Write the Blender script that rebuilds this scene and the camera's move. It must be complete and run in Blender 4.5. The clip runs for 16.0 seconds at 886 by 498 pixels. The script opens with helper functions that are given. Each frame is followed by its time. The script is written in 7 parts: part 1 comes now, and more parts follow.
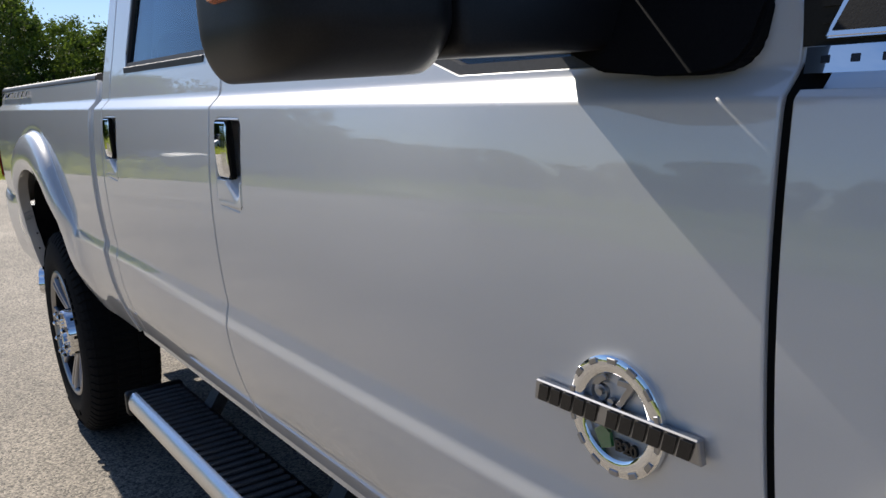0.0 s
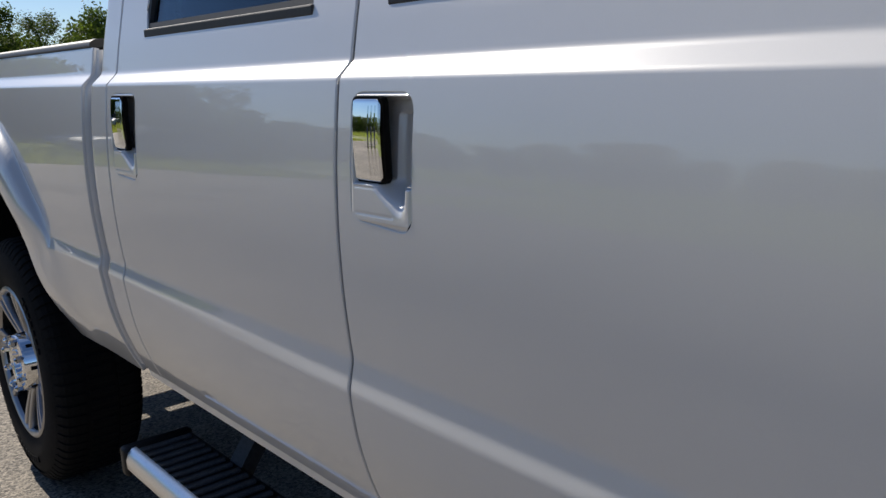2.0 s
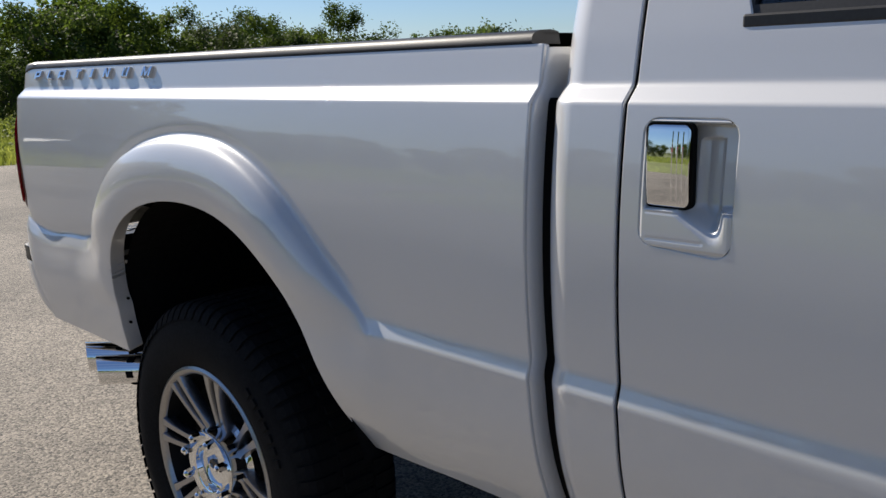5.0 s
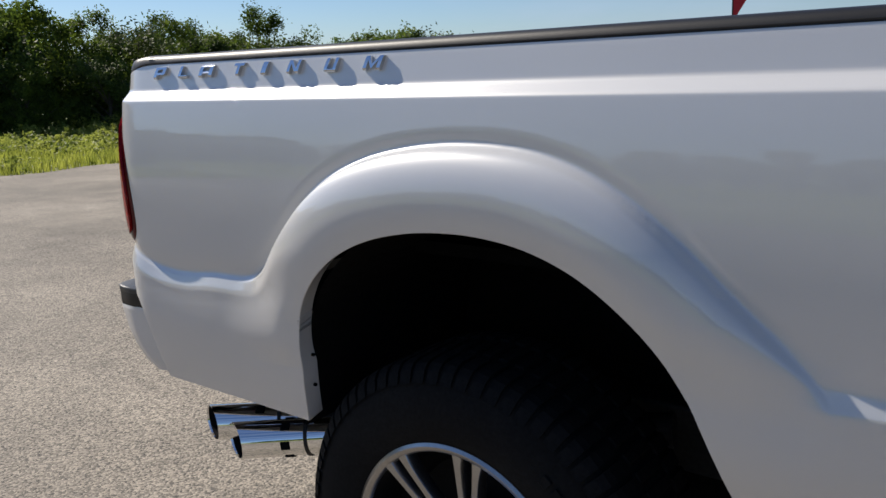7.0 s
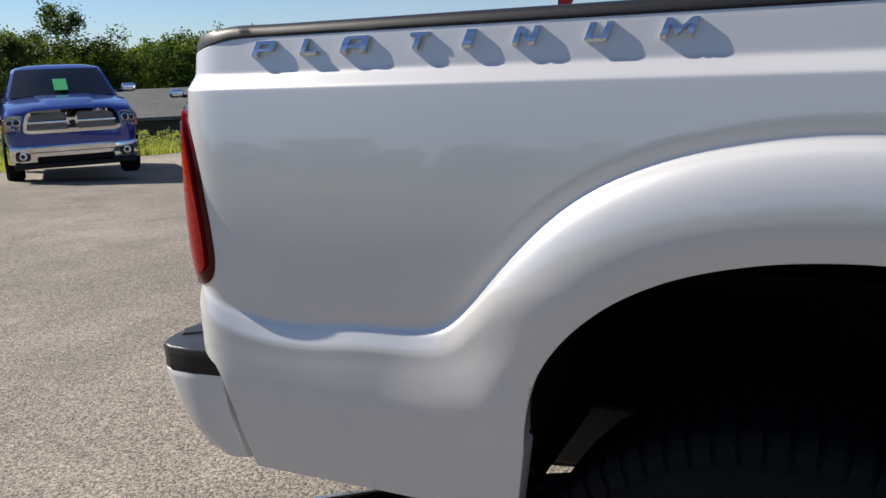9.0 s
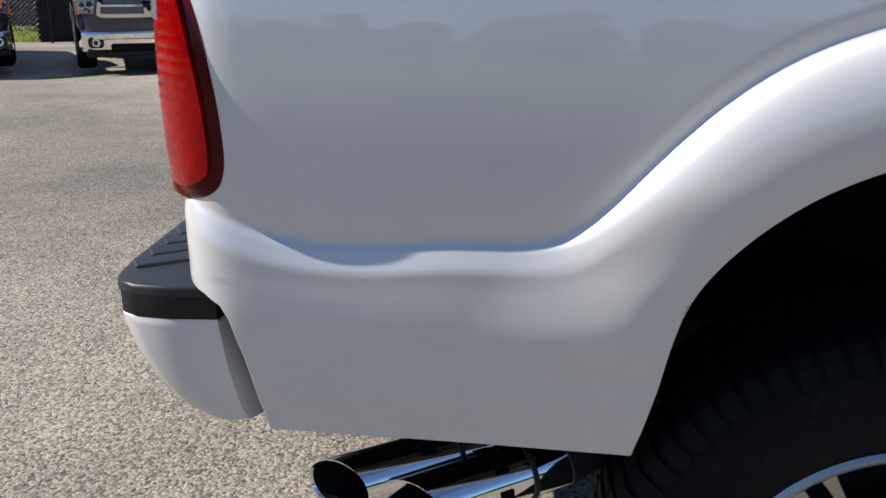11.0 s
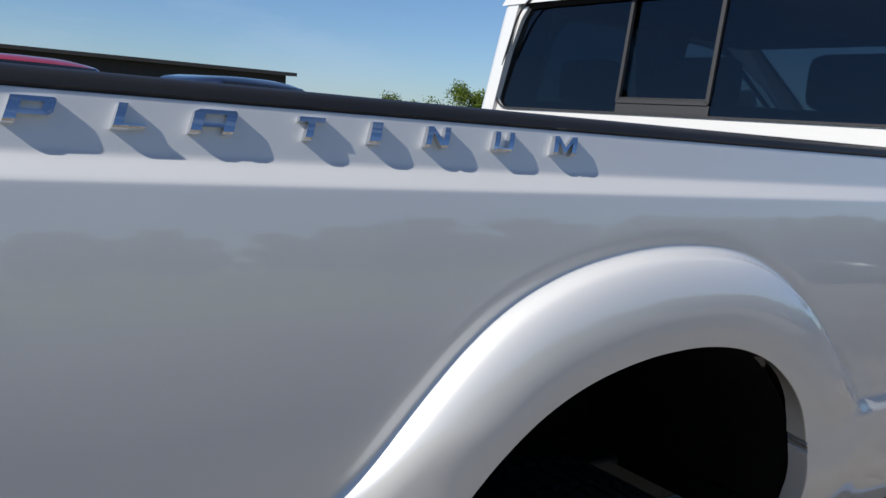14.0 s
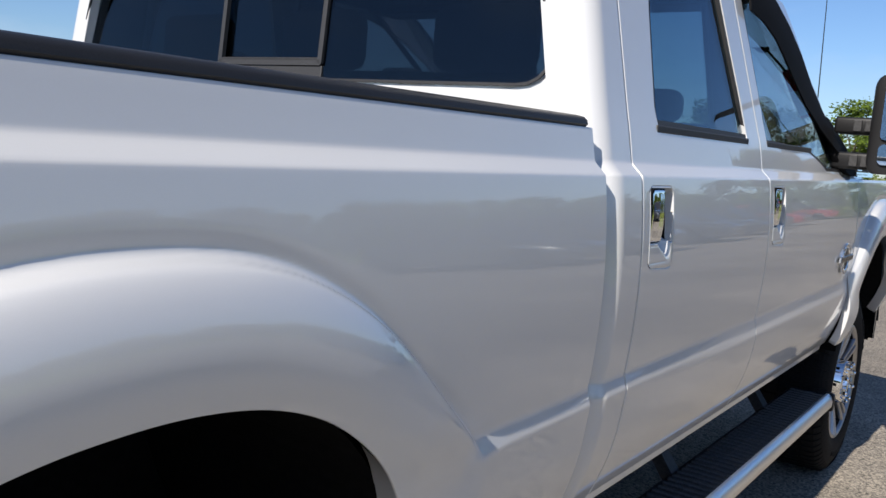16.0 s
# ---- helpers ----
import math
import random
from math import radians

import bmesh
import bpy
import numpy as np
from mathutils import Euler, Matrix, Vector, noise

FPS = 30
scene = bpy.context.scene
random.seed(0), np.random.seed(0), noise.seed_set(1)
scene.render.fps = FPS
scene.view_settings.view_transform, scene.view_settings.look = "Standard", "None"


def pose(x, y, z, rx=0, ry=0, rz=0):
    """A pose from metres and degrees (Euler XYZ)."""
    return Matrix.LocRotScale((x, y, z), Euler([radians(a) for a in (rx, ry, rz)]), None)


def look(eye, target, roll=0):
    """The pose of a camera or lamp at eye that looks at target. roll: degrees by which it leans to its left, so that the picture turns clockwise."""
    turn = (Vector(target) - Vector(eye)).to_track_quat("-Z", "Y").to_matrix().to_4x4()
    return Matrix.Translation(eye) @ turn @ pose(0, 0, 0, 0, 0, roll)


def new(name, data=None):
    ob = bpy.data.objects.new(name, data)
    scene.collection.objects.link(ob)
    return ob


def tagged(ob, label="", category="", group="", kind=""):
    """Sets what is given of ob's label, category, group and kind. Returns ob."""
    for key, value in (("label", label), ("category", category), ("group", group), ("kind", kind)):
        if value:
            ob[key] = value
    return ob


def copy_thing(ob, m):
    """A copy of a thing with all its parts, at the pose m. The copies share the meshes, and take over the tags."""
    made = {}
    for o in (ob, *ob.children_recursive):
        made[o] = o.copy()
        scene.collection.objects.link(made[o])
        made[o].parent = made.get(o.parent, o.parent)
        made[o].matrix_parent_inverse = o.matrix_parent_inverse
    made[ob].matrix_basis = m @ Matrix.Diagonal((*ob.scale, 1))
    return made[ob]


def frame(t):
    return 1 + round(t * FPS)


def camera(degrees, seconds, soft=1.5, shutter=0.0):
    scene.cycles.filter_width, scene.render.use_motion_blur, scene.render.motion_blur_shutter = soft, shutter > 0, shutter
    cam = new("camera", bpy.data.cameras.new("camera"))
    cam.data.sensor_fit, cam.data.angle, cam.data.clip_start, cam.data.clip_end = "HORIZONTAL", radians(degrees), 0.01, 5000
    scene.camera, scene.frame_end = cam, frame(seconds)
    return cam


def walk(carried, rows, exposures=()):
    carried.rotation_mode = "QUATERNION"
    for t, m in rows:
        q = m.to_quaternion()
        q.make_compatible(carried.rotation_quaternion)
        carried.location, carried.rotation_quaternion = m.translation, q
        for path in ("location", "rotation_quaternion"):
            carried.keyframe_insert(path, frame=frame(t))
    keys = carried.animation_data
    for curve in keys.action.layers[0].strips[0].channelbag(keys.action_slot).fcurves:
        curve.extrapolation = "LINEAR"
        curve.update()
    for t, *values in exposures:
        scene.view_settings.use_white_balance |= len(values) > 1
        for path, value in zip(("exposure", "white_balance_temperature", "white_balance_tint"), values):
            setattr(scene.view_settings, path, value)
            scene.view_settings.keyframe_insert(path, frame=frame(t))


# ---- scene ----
cam = camera(55.1, 16.0)
PATH = [
    (0, (3.887, -0.59, 1.425), (2.258, 0.501, 1.03), -3.4),
    (0.5, (3.726, -0.619, 1.414), (2.148, 0.541, 1.009), -2.1),
    (1, (3.559, -0.654, 1.405), (2.043, 0.58, 0.982), -1.8),
    (1.5, (3.407, -0.664, 1.407), (1.919, 0.601, 0.979), -2.2),
    (2, (3.198, -0.665, 1.403), (1.698, 0.59, 0.985), -2.2),
    (2.5, (3.014, -0.693, 1.4), (1.488, 0.531, 0.981), -3.5),
    (3, (2.799, -0.769, 1.4), (1.296, 0.475, 0.963), -2.8),
    (3.5, (2.573, -0.854, 1.426), (1.136, 0.467, 0.991), -2.6),
    (4, (2.374, -0.914, 1.431), (0.964, 0.443, 1.016), -2.3),
    (4.5, (2.136, -0.948, 1.426), (0.777, 0.461, 1.016), -1.9),
    (5, (1.917, -1.021, 1.449), (0.55, 0.376, 1.03), -1.7),
    (5.2, (1.808, -1.079, 1.448), (0.494, 0.374, 1.044), -1.5),
    (7.3, (0.848, -1.224, 1.444), (-0.326, 0.339, 1.024), -2.6),
    (7.5, (0.743, -1.243, 1.445), (-0.382, 0.356, 1.026), -2.4),
    (8, (0.531, -1.261, 1.445), (-0.525, 0.385, 1.024), -2.0),
    (8.5, (0.331, -1.248, 1.435), (-0.662, 0.436, 1.011), -1.8),
    (9, (0.087, -1.195, 1.423), (-0.76, 0.565, 0.996), -2.3),
    (9.5, (-0.129, -1.17, 1.413), (-0.815, 0.644, 0.925), -1.6),
    (10, (-0.351, -1.164, 1.375), (-0.835, 0.692, 0.809), -0.0),
    (10.2, (-0.409, -1.156, 1.351), (-0.801, 0.714, 0.76), 0.2),
    (12.3, (-0.947, -0.876, 1.362), (-0.49, 0.949, 0.684), 2.9),
    (12.5, (-1.056, -0.857, 1.39), (-0.375, 0.936, 0.824), 2.3),
    (12.7, (-1.07, -0.852, 1.433), (-0.33, 0.941, 0.948), 0.9),
    (13, (-1.063, -0.892, 1.456), (-0.231, 0.901, 1.151), 2.0),
    (13.5, (-1.047, -0.898, 1.479), (-0.026, 0.801, 1.209), 4.9),
    (14, (-0.974, -0.878, 1.477), (0.175, 0.733, 1.185), 4.6),
    (14.5, (-0.807, -0.831, 1.467), (0.457, 0.693, 1.182), 4.6),
    (15, (-0.609, -0.804, 1.462), (0.782, 0.614, 1.221), 5.0),
    (15.5, (-0.478, -0.784, 1.457), (1.011, 0.53, 1.219), 4.6),
    (16, (-0.347, -0.687, 1.436), (1.263, 0.472, 1.182), 4.3),
]
walk(cam, [(t, look(eye, target, roll)) for t, eye, target, roll in PATH], [(0, -0.06, 6400, 10), (1.5, -0.25, 6400, 10), (3, -0.37, 6420, 10), (5, -0.22, 6450, 10), (7.5, -0.20, 6500, 10), (9, -0.09, 6500, 10), (10.2, 0.0, 6450, 10), (12.3, 0.10, 6000, 7), (12.7, 0.04, 6000, 6), (13.5, -0.17, 6100, 7), (14.5, -0.19, 6300, 9), (16, 0.02, 6350, 10)])

# ---- light ----
SUN = Vector((-0.785, -0.018, 0.617)).normalized()
world = bpy.data.worlds.new("world")
scene.world = world
world.use_nodes = True
wn, wl = world.node_tree.nodes, world.node_tree.links
wn.clear()
sky = wn.new("ShaderNodeTexSky")
sky.sky_type, sky.sun_disc = "NISHITA", False
sky.sun_elevation, sky.sun_rotation = math.asin(SUN.z), math.atan2(SUN.x, SUN.y)
sky.altitude, sky.air_density, sky.dust_density, sky.ozone_density = 600.0, 1.0, 0.4, 3.0
# thin high cloud
tc = wn.new("ShaderNodeTexCoord")
mp = wn.new("ShaderNodeMapping")
mp.inputs["Scale"].default_value = (1.6, 1.6, 5.0)
cn = wn.new("ShaderNodeTexNoise")
cn.inputs["Scale"].default_value, cn.inputs["Detail"].default_value, cn.inputs["Roughness"].default_value = 1.7, 6.0, 0.62
cr = wn.new("ShaderNodeValToRGB")
cr.color_ramp.elements[0].position, cr.color_ramp.elements[1].position = 0.48, 0.84
cr.color_ramp.elements[1].color = (0.45, 0.45, 0.45, 1)
cm = wn.new("ShaderNodeMixRGB")
cm.inputs[2].default_value = (7.0, 7.3, 7.8, 1)
bg = wn.new("ShaderNodeBackground")
bg.inputs["Strength"].default_value = 0.098
wo = wn.new("ShaderNodeOutputWorld")
wl.new(tc.outputs["Generated"], mp.inputs["Vector"])
wl.new(mp.outputs["Vector"], cn.inputs["Vector"])
wl.new(cn.outputs["Fac"], cr.inputs["Fac"])
wl.new(cr.outputs["Color"], cm.inputs[0])
wl.new(sky.outputs["Color"], cm.inputs[1])
blue = wn.new("ShaderNodeMixRGB")
blue.blend_type = "MULTIPLY"
blue.inputs[0].default_value = 1.0
blue.inputs[2].default_value = (0.85, 0.97, 1.16, 1)
wl.new(cm.outputs["Color"], blue.inputs[1])
wl.new(blue.outputs["Color"], bg.inputs["Color"])
wl.new(bg.outputs["Background"], wo.inputs["Surface"])
sun_data = bpy.data.lights.new("sun", "SUN")
sun_data.energy, sun_data.angle, sun_data.color = 7.4, radians(0.53), (1.0, 0.92, 0.81)
sun = new("sun", sun_data)
sun.matrix_world = look(SUN * 50, (0, 0, 0))

# ---- materials ----


def material(name, color, rough=0.5, metal=0.0, grain=0.0, scale=40.0, bump=0.0, coat=0.0, spec=0.5, stain=0.0, stain_scale=1.5, dist=0.002):
    """A principled surface with grain and stains at two scales and fine relief."""
    m = bpy.data.materials.new(name)
    m.use_nodes = True
    n, l = m.node_tree.nodes, m.node_tree.links
    p = n["Principled BSDF"]
    p.inputs["Base Color"].default_value = (*color, 1)
    p.inputs["Roughness"].default_value, p.inputs["Metallic"].default_value = rough, metal
    p.inputs["Specular IOR Level"].default_value = spec
    p.inputs["Coat Weight"].default_value, p.inputs["Coat Roughness"].default_value, p.inputs["Coat IOR"].default_value = coat, 0.010, 1.72
    if grain or bump or stain:
        t = n.new("ShaderNodeTexCoord")
        fine = n.new("ShaderNodeTexNoise")
        fine.inputs["Scale"].default_value, fine.inputs["Detail"].default_value = scale, 4
        l.new(t.outputs["Object"], fine.inputs["Vector"])
        big = n.new("ShaderNodeTexNoise")
        big.inputs["Scale"].default_value, big.inputs["Detail"].default_value = stain_scale, 5
        l.new(t.outputs["Object"], big.inputs["Vector"])
        a = n.new("ShaderNodeMapRange")
        a.inputs[1].default_value, a.inputs[2].default_value = 0.3, 0.7
        a.inputs[3].default_value, a.inputs[4].default_value = 1 - grain, 1 + grain
        l.new(fine.outputs["Fac"], a.inputs[0])
        b = n.new("ShaderNodeMapRange")
        b.inputs[1].default_value, b.inputs[2].default_value = 0.3, 0.7
        b.inputs[3].default_value, b.inputs[4].default_value = 1 - stain, 1 + stain
        l.new(big.outputs["Fac"], b.inputs[0])
        mul = n.new("ShaderNodeMath")
        mul.operation = "MULTIPLY"
        l.new(a.outputs[0], mul.inputs[0]), l.new(b.outputs[0], mul.inputs[1])
        v = n.new("ShaderNodeVectorMath")
        v.operation = "SCALE"
        v.inputs[0].default_value = color
        l.new(mul.outputs[0], v.inputs["Scale"])
        l.new(v.outputs[0], p.inputs["Base Color"])
        if bump:
            bu = n.new("ShaderNodeBump")
            bu.inputs["Strength"].default_value, bu.inputs["Distance"].default_value = bump, dist
            l.new(fine.outputs["Fac"], bu.inputs["Height"])
            l.new(bu.outputs["Normal"], p.inputs["Normal"])
    return m


def glass(name, tint, gloss=(1.0, 1.0, 1.0)):
    """A tinted pane: what is behind shows through dimmed, and the sky mirrors in it."""
    m = bpy.data.materials.new(name)
    m.use_nodes = True
    n, l = m.node_tree.nodes, m.node_tree.links
    n.remove(n["Principled BSDF"])
    tr, gl, lw, mix = n.new("ShaderNodeBsdfTransparent"), n.new("ShaderNodeBsdfGlossy"), n.new("ShaderNodeLayerWeight"), n.new("ShaderNodeMixShader")
    tr.inputs["Color"].default_value = (*tint, 1)
    gl.inputs["Roughness"].default_value = 0.01
    gl.inputs["Color"].default_value = (*gloss, 1)
    # gloss grows towards grazing, alike on both faces of the pane
    lw.inputs["Blend"].default_value = 0.5
    power, rise = n.new("ShaderNodeMath"), n.new("ShaderNodeMath")
    power.operation, rise.operation = "POWER", "MULTIPLY_ADD"
    power.inputs[1].default_value, rise.inputs[1].default_value, rise.inputs[2].default_value = 5.0, 0.96, 0.04
    l.new(lw.outputs["Facing"], power.inputs[0]), l.new(power.outputs[0], rise.inputs[0])
    l.new(rise.outputs[0], mix.inputs[0]), l.new(tr.outputs[0], mix.inputs[1]), l.new(gl.outputs[0], mix.inputs[2])
    l.new(mix.outputs[0], n["Material Output"].inputs["Surface"])
    return m


PAINT = material("pearl_white_paint", (0.655, 0.653, 0.650), 0.40, 0.14, grain=0.012, scale=900, coat=1.0, stain=0.015, stain_scale=2.0)
CHROME = material("chrome", (0.86, 0.87, 0.88), 0.015, 1.0, grain=0.01, scale=60, stain=0.02)
ALLOY = material("machined_alloy", (0.38, 0.38, 0.39), 0.30, 1.0, grain=0.06, scale=120, stain=0.05)
BLACKGLOSS = material("gloss_black", (0.008, 0.008, 0.009), 0.18, grain=0.2, scale=80, stain=0.1)
BLACK = material("black_plastic", (0.009, 0.009, 0.010), 0.45, spec=0.3, grain=0.25, scale=500, bump=0.25, stain=0.15, stain_scale=6, dist=0.0004)
SAIL = material("matt_black_sail", (0.008, 0.008, 0.009), 0.8, spec=0.06, grain=0.2, scale=400, stain=0.1)
TREAD = material("grey_tread_rubber", (0.10, 0.10, 0.104), 0.25, grain=0.3, scale=300, bump=0.2, stain=0.2, stain_scale=9, dist=0.0005)
PADBLACK = material("textured_step_plastic", (0.016, 0.017, 0.019), 0.45, grain=0.3, scale=700, bump=0.4, stain=0.25, stain_scale=9, dist=0.0006)
VINYL = material("black_vinyl", (0.012, 0.012, 0.013), 0.46, spec=0.45, grain=0.3, scale=600, bump=0.35, stain=0.15, stain_scale=5, dist=0.0005)
RUBBER = material("tyre_rubber", (0.008, 0.008, 0.0085), 0.8, spec=0.14, grain=0.3, scale=120, bump=0.3, stain=0.3, stain_scale=5)
POCKET = material("satin_black_coating", (0.006, 0.006, 0.0065), 0.6, grain=0.2, scale=60, stain=0.2, spec=0.15)
LINER = material("wheel_well_liner", (0.006, 0.006, 0.0065), 0.95, grain=0.3, scale=60, stain=0.3, spec=0.1)
STEEL = material("dark_steel", (0.03, 0.03, 0.032), 0.6, 0.3, grain=0.3, scale=90, stain=0.3)
SEAL = material("gap_rubber", (0.006, 0.006, 0.006), 0.9, grain=0.1, spec=0.1)
TRIM = material("window_seal_rubber", (0.025, 0.025, 0.027), 0.55, grain=0.2, scale=200)
SEAT = material("dark_seat_leather", (0.014, 0.013, 0.0125), 0.6, grain=0.2, scale=150, bump=0.2)
TINT = glass("privacy_glass", (0.26, 0.30, 0.33), (0.78, 0.88, 1.0))
DOORTINT = glass("rear_door_glass", (0.44, 0.54, 0.58), (0.78, 0.88, 1.0))
CLEAR = glass("side_glass", (0.66, 0.70, 0.71), (0.9, 0.95, 1.0))
MIRROR = material("mirror_glass", (0.9, 0.92, 0.92), 0.02, 1.0)
AMBER = material("amber_lens", (0.75, 0.16, 0.01), 0.2, coat=1.0, grain=0.1, scale=200)

# ---- building helpers ----


def mesh_of(name, verts, faces, normals=None, smooth=True):
    me = bpy.data.meshes.new(name)
    me.from_pydata([tuple(v) for v in verts], [], [tuple(f) for f in faces])
    me.polygons.foreach_set("use_smooth", [smooth] * len(me.polygons))
    if normals is not None:
        me.normals_split_custom_set_from_vertices([tuple(n) for n in normals])
    me.update()
    return me


def part_mesh(name, me, mat, parent=None, label=""):
    ob = new(name, me)
    me.materials.append(mat)
    if parent is not None:
        ob.parent = parent
    if label:
        ob["label"] = label
    return ob


def part(name, bm, mat, parent=None, label="", smooth=False):
    me = bpy.data.meshes.new(name)
    bmesh.ops.recalc_face_normals(bm, faces=bm.faces)
    bm.to_mesh(me)
    bm.free()
    if smooth:
        me.polygons.foreach_set("use_smooth", [True] * len(me.polygons))
        me.set_sharp_from_angle(angle=radians(40))
    return part_mesh(name, me, mat, parent, label)


def thing(name, label, category, at=None, group="", kind=""):
    ob = new(name)
    if at is not None:
        ob.matrix_world = at
    return tagged(ob, label, category, group, kind)


def box(bm, x0, x1, y0, y1, z0, z1, bevel=0.0, segments=2, m=None):
    r = bmesh.ops.create_cube(bm, size=1.0)
    mm = Matrix.Translation(((x0 + x1) / 2, (y0 + y1) / 2, (z0 + z1) / 2)) @ Matrix.Diagonal((x1 - x0, y1 - y0, z1 - z0, 1))
    bmesh.ops.transform(bm, matrix=mm, verts=r["verts"])
    vs = r["verts"]
    if bevel:
        es = list({e for v in vs for e in v.link_edges})
        g = bmesh.ops.bevel(bm, geom=es, offset=bevel, segments=segments, affect="EDGES", profile=0.5)
        vs = list({v for f in g["faces"] for v in f.verts} | {v for v in vs if v.is_valid})
    if m is not None:
        bmesh.ops.transform(bm, matrix=m, verts=vs)
    return vs


def tube(bm, p0, p1, r0, r1=None, seg=24, caps=True):
    p0, p1 = Vector(p0), Vector(p1)
    r = bmesh.ops.create_cone(bm, cap_ends=caps, segments=seg, radius1=r0, radius2=r0 if r1 is None else r1, depth=(p1 - p0).length)
    bmesh.ops.transform(bm, matrix=Matrix.Translation((p0 + p1) / 2) @ (p1 - p0).to_track_quat("Z", "Y").to_matrix().to_4x4(), verts=r["verts"])
    return r["verts"]


def revolve(profile, seg=64, axis="Y"):
    """A bmesh of a closed or open profile of (radius, along) turned about an axis."""
    bm = bmesh.new()
    rings = []
    for k in range(seg):
        a = 2 * math.pi * k / seg
        c, s = math.cos(a), math.sin(a)
        rings.append([bm.verts.new((r * c, h, r * s) if axis == "Y" else (r * c, r * s, h)) for r, h in profile])
    for k in range(seg):
        a, b = rings[k], rings[(k + 1) % seg]
        for i in range(len(profile) - 1):
            bm.faces.new((a[i], a[i + 1], b[i + 1], b[i]))
    return bm


def prism(bm, pts, lo, hi, axis="Y"):
    """Extrudes an outline of (u, v) between lo and hi along an axis: Y gives (u, y, v), X gives (x, u, v), Z gives (u, v, z)."""
    put = {"Y": lambda u, v, w: (u, w, v), "X": lambda u, v, w: (w, u, v), "Z": lambda u, v, w: (u, v, w)}[axis]
    a = [bm.verts.new(put(u, v, lo)) for u, v in pts]
    b = [bm.verts.new(put(u, v, hi)) for u, v in pts]
    fs = [bm.faces.new(a), bm.faces.new(list(reversed(b)))]
    for i in range(len(pts)):
        j = (i + 1) % len(pts)
        fs.append(bm.faces.new((a[i], b[i], b[j], a[j])))
    return a + b


def rounded(x0, x1, z0, z1, r, n=6, skew=0.0):
    """The outline of a rounded rectangle; skew drops the x1 side of its bottom edge."""
    out = []
    for cx, cz, a0 in ((x1 - r, z1 - r, 0), (x0 + r, z1 - r, 90), (x0 + r, z0 + r, 180), (x1 - r, z0 + r - skew, 270)):
        for k in range(n + 1):
            a = radians(a0 + 90 * k / n)
            out.append((cx + r * math.cos(a), cz + r * math.sin(a)))
    return out


def inside(px, pz, poly):
    poly = np.asarray(poly)
    hit = np.zeros(np.shape(px), bool)
    for (x0, z0), (x1, z1) in zip(poly, np.roll(poly, -1, 0)):
        cross = (z0 > pz) != (z1 > pz)
        with np.errstate(divide="ignore", invalid="ignore"):
            hit ^= cross & (px < (x1 - x0) * (pz - z0) / (z1 - z0) + x0)
    return hit


def snapped(px, pz, poly):
    """The points of an outline nearest to the given ones."""
    poly = np.asarray(poly, float)
    best, bx, bz = np.full(np.shape(px), 1e9), np.array(px, float), np.array(pz, float)
    for a, b in zip(poly, np.roll(poly, -1, 0)):
        d = b - a
        t = np.clip(((px - a[0]) * d[0] + (pz - a[1]) * d[1]) / max(d @ d, 1e-12), 0, 1)
        qx, qz = a[0] + t * d[0], a[1] + t * d[1]
        dist = (qx - px) ** 2 + (qz - pz) ** 2
        near = dist < best
        best, bx, bz = np.where(near, dist, best), np.where(near, qx, bx), np.where(near, qz, bz)
    return bx, bz


# ---- the pickup's side: y of the sheet metal by height ----
PROFILE = np.array([(0.60, 0.115), (0.66, 0.0835), (0.70, 0.0635), (0.74, 0.0455), (0.80, 0.0245), (0.86, 0.0105), (0.90, 0.0055), (0.94, 0.0015)])
UPPER = np.array([(1.394, 0.0006), (1.4165, 0.0245), (1.421, 0.0265), (1.48, 0.0375), (1.54, 0.0510), (1.90, 0.125), (1.98, 0.146), (2.02, 0.17), (2.06, 0.22), (2.1, 0.27)])


def blur(v, sigma):
    k = np.exp(-0.5 * (np.arange(-60, 61) / sigma) ** 2)
    return np.convolve(np.pad(v, 60, mode="edge"), k / k.sum(), mode="valid")


ZF = np.arange(0.60, 2.1, 0.001)
YF = np.where(ZF < 0.94, np.interp(ZF, PROFILE[:, 0], PROFILE[:, 1]), np.where(ZF < 1.394, -0.0165 + 0.34 * (ZF - 1.17) ** 2, np.interp(ZF, UPPER[:, 0], UPPER[:, 1])))
YF = np.where(ZF < 1.0, blur(YF, 16), np.where(ZF > 1.47, blur(YF, 12), blur(YF, 1.6)))

# the character line: sheet metal below it stands proud
STEP_Z = np.arange(-0.4, 0.4, 0.001)
STEP_Y = np.interp(STEP_Z, [-0.07, -0.030, -0.021, -0.011, 0.0, 0.008, 0.014, 0.030, 0.06], [0.0140, 0.0132, 0.0110, 0.0068, 0.0018, -0.0016, -0.0028, -0.0018, 0.0])
SHARP = np.exp(-0.5 * (np.arange(-14, 15) / 3.0) ** 2)
STEP_Y = np.convolve(np.pad(STEP_Y, 14, mode="edge"), SHARP / SHARP.sum(), mode="valid")
# along the doors and the front of the bed it is a flat chamfer, and under the front of the flare a wide swell
FLAT_Y = np.interp(STEP_Z, [-0.32, -0.06, -0.034, -0.028, 0.0, 0.006, 0.02], [0.0120, 0.0132, 0.0136, 0.0128, 0.0010, 0.0, 0.0])
SWELL = np.clip((0.02 - STEP_Z) / 0.20, 0, 1)
SWELL = 0.0128 * SWELL * SWELL * (3 - 2 * SWELL)
FLAT_Y = blur(FLAT_Y, 2.0)
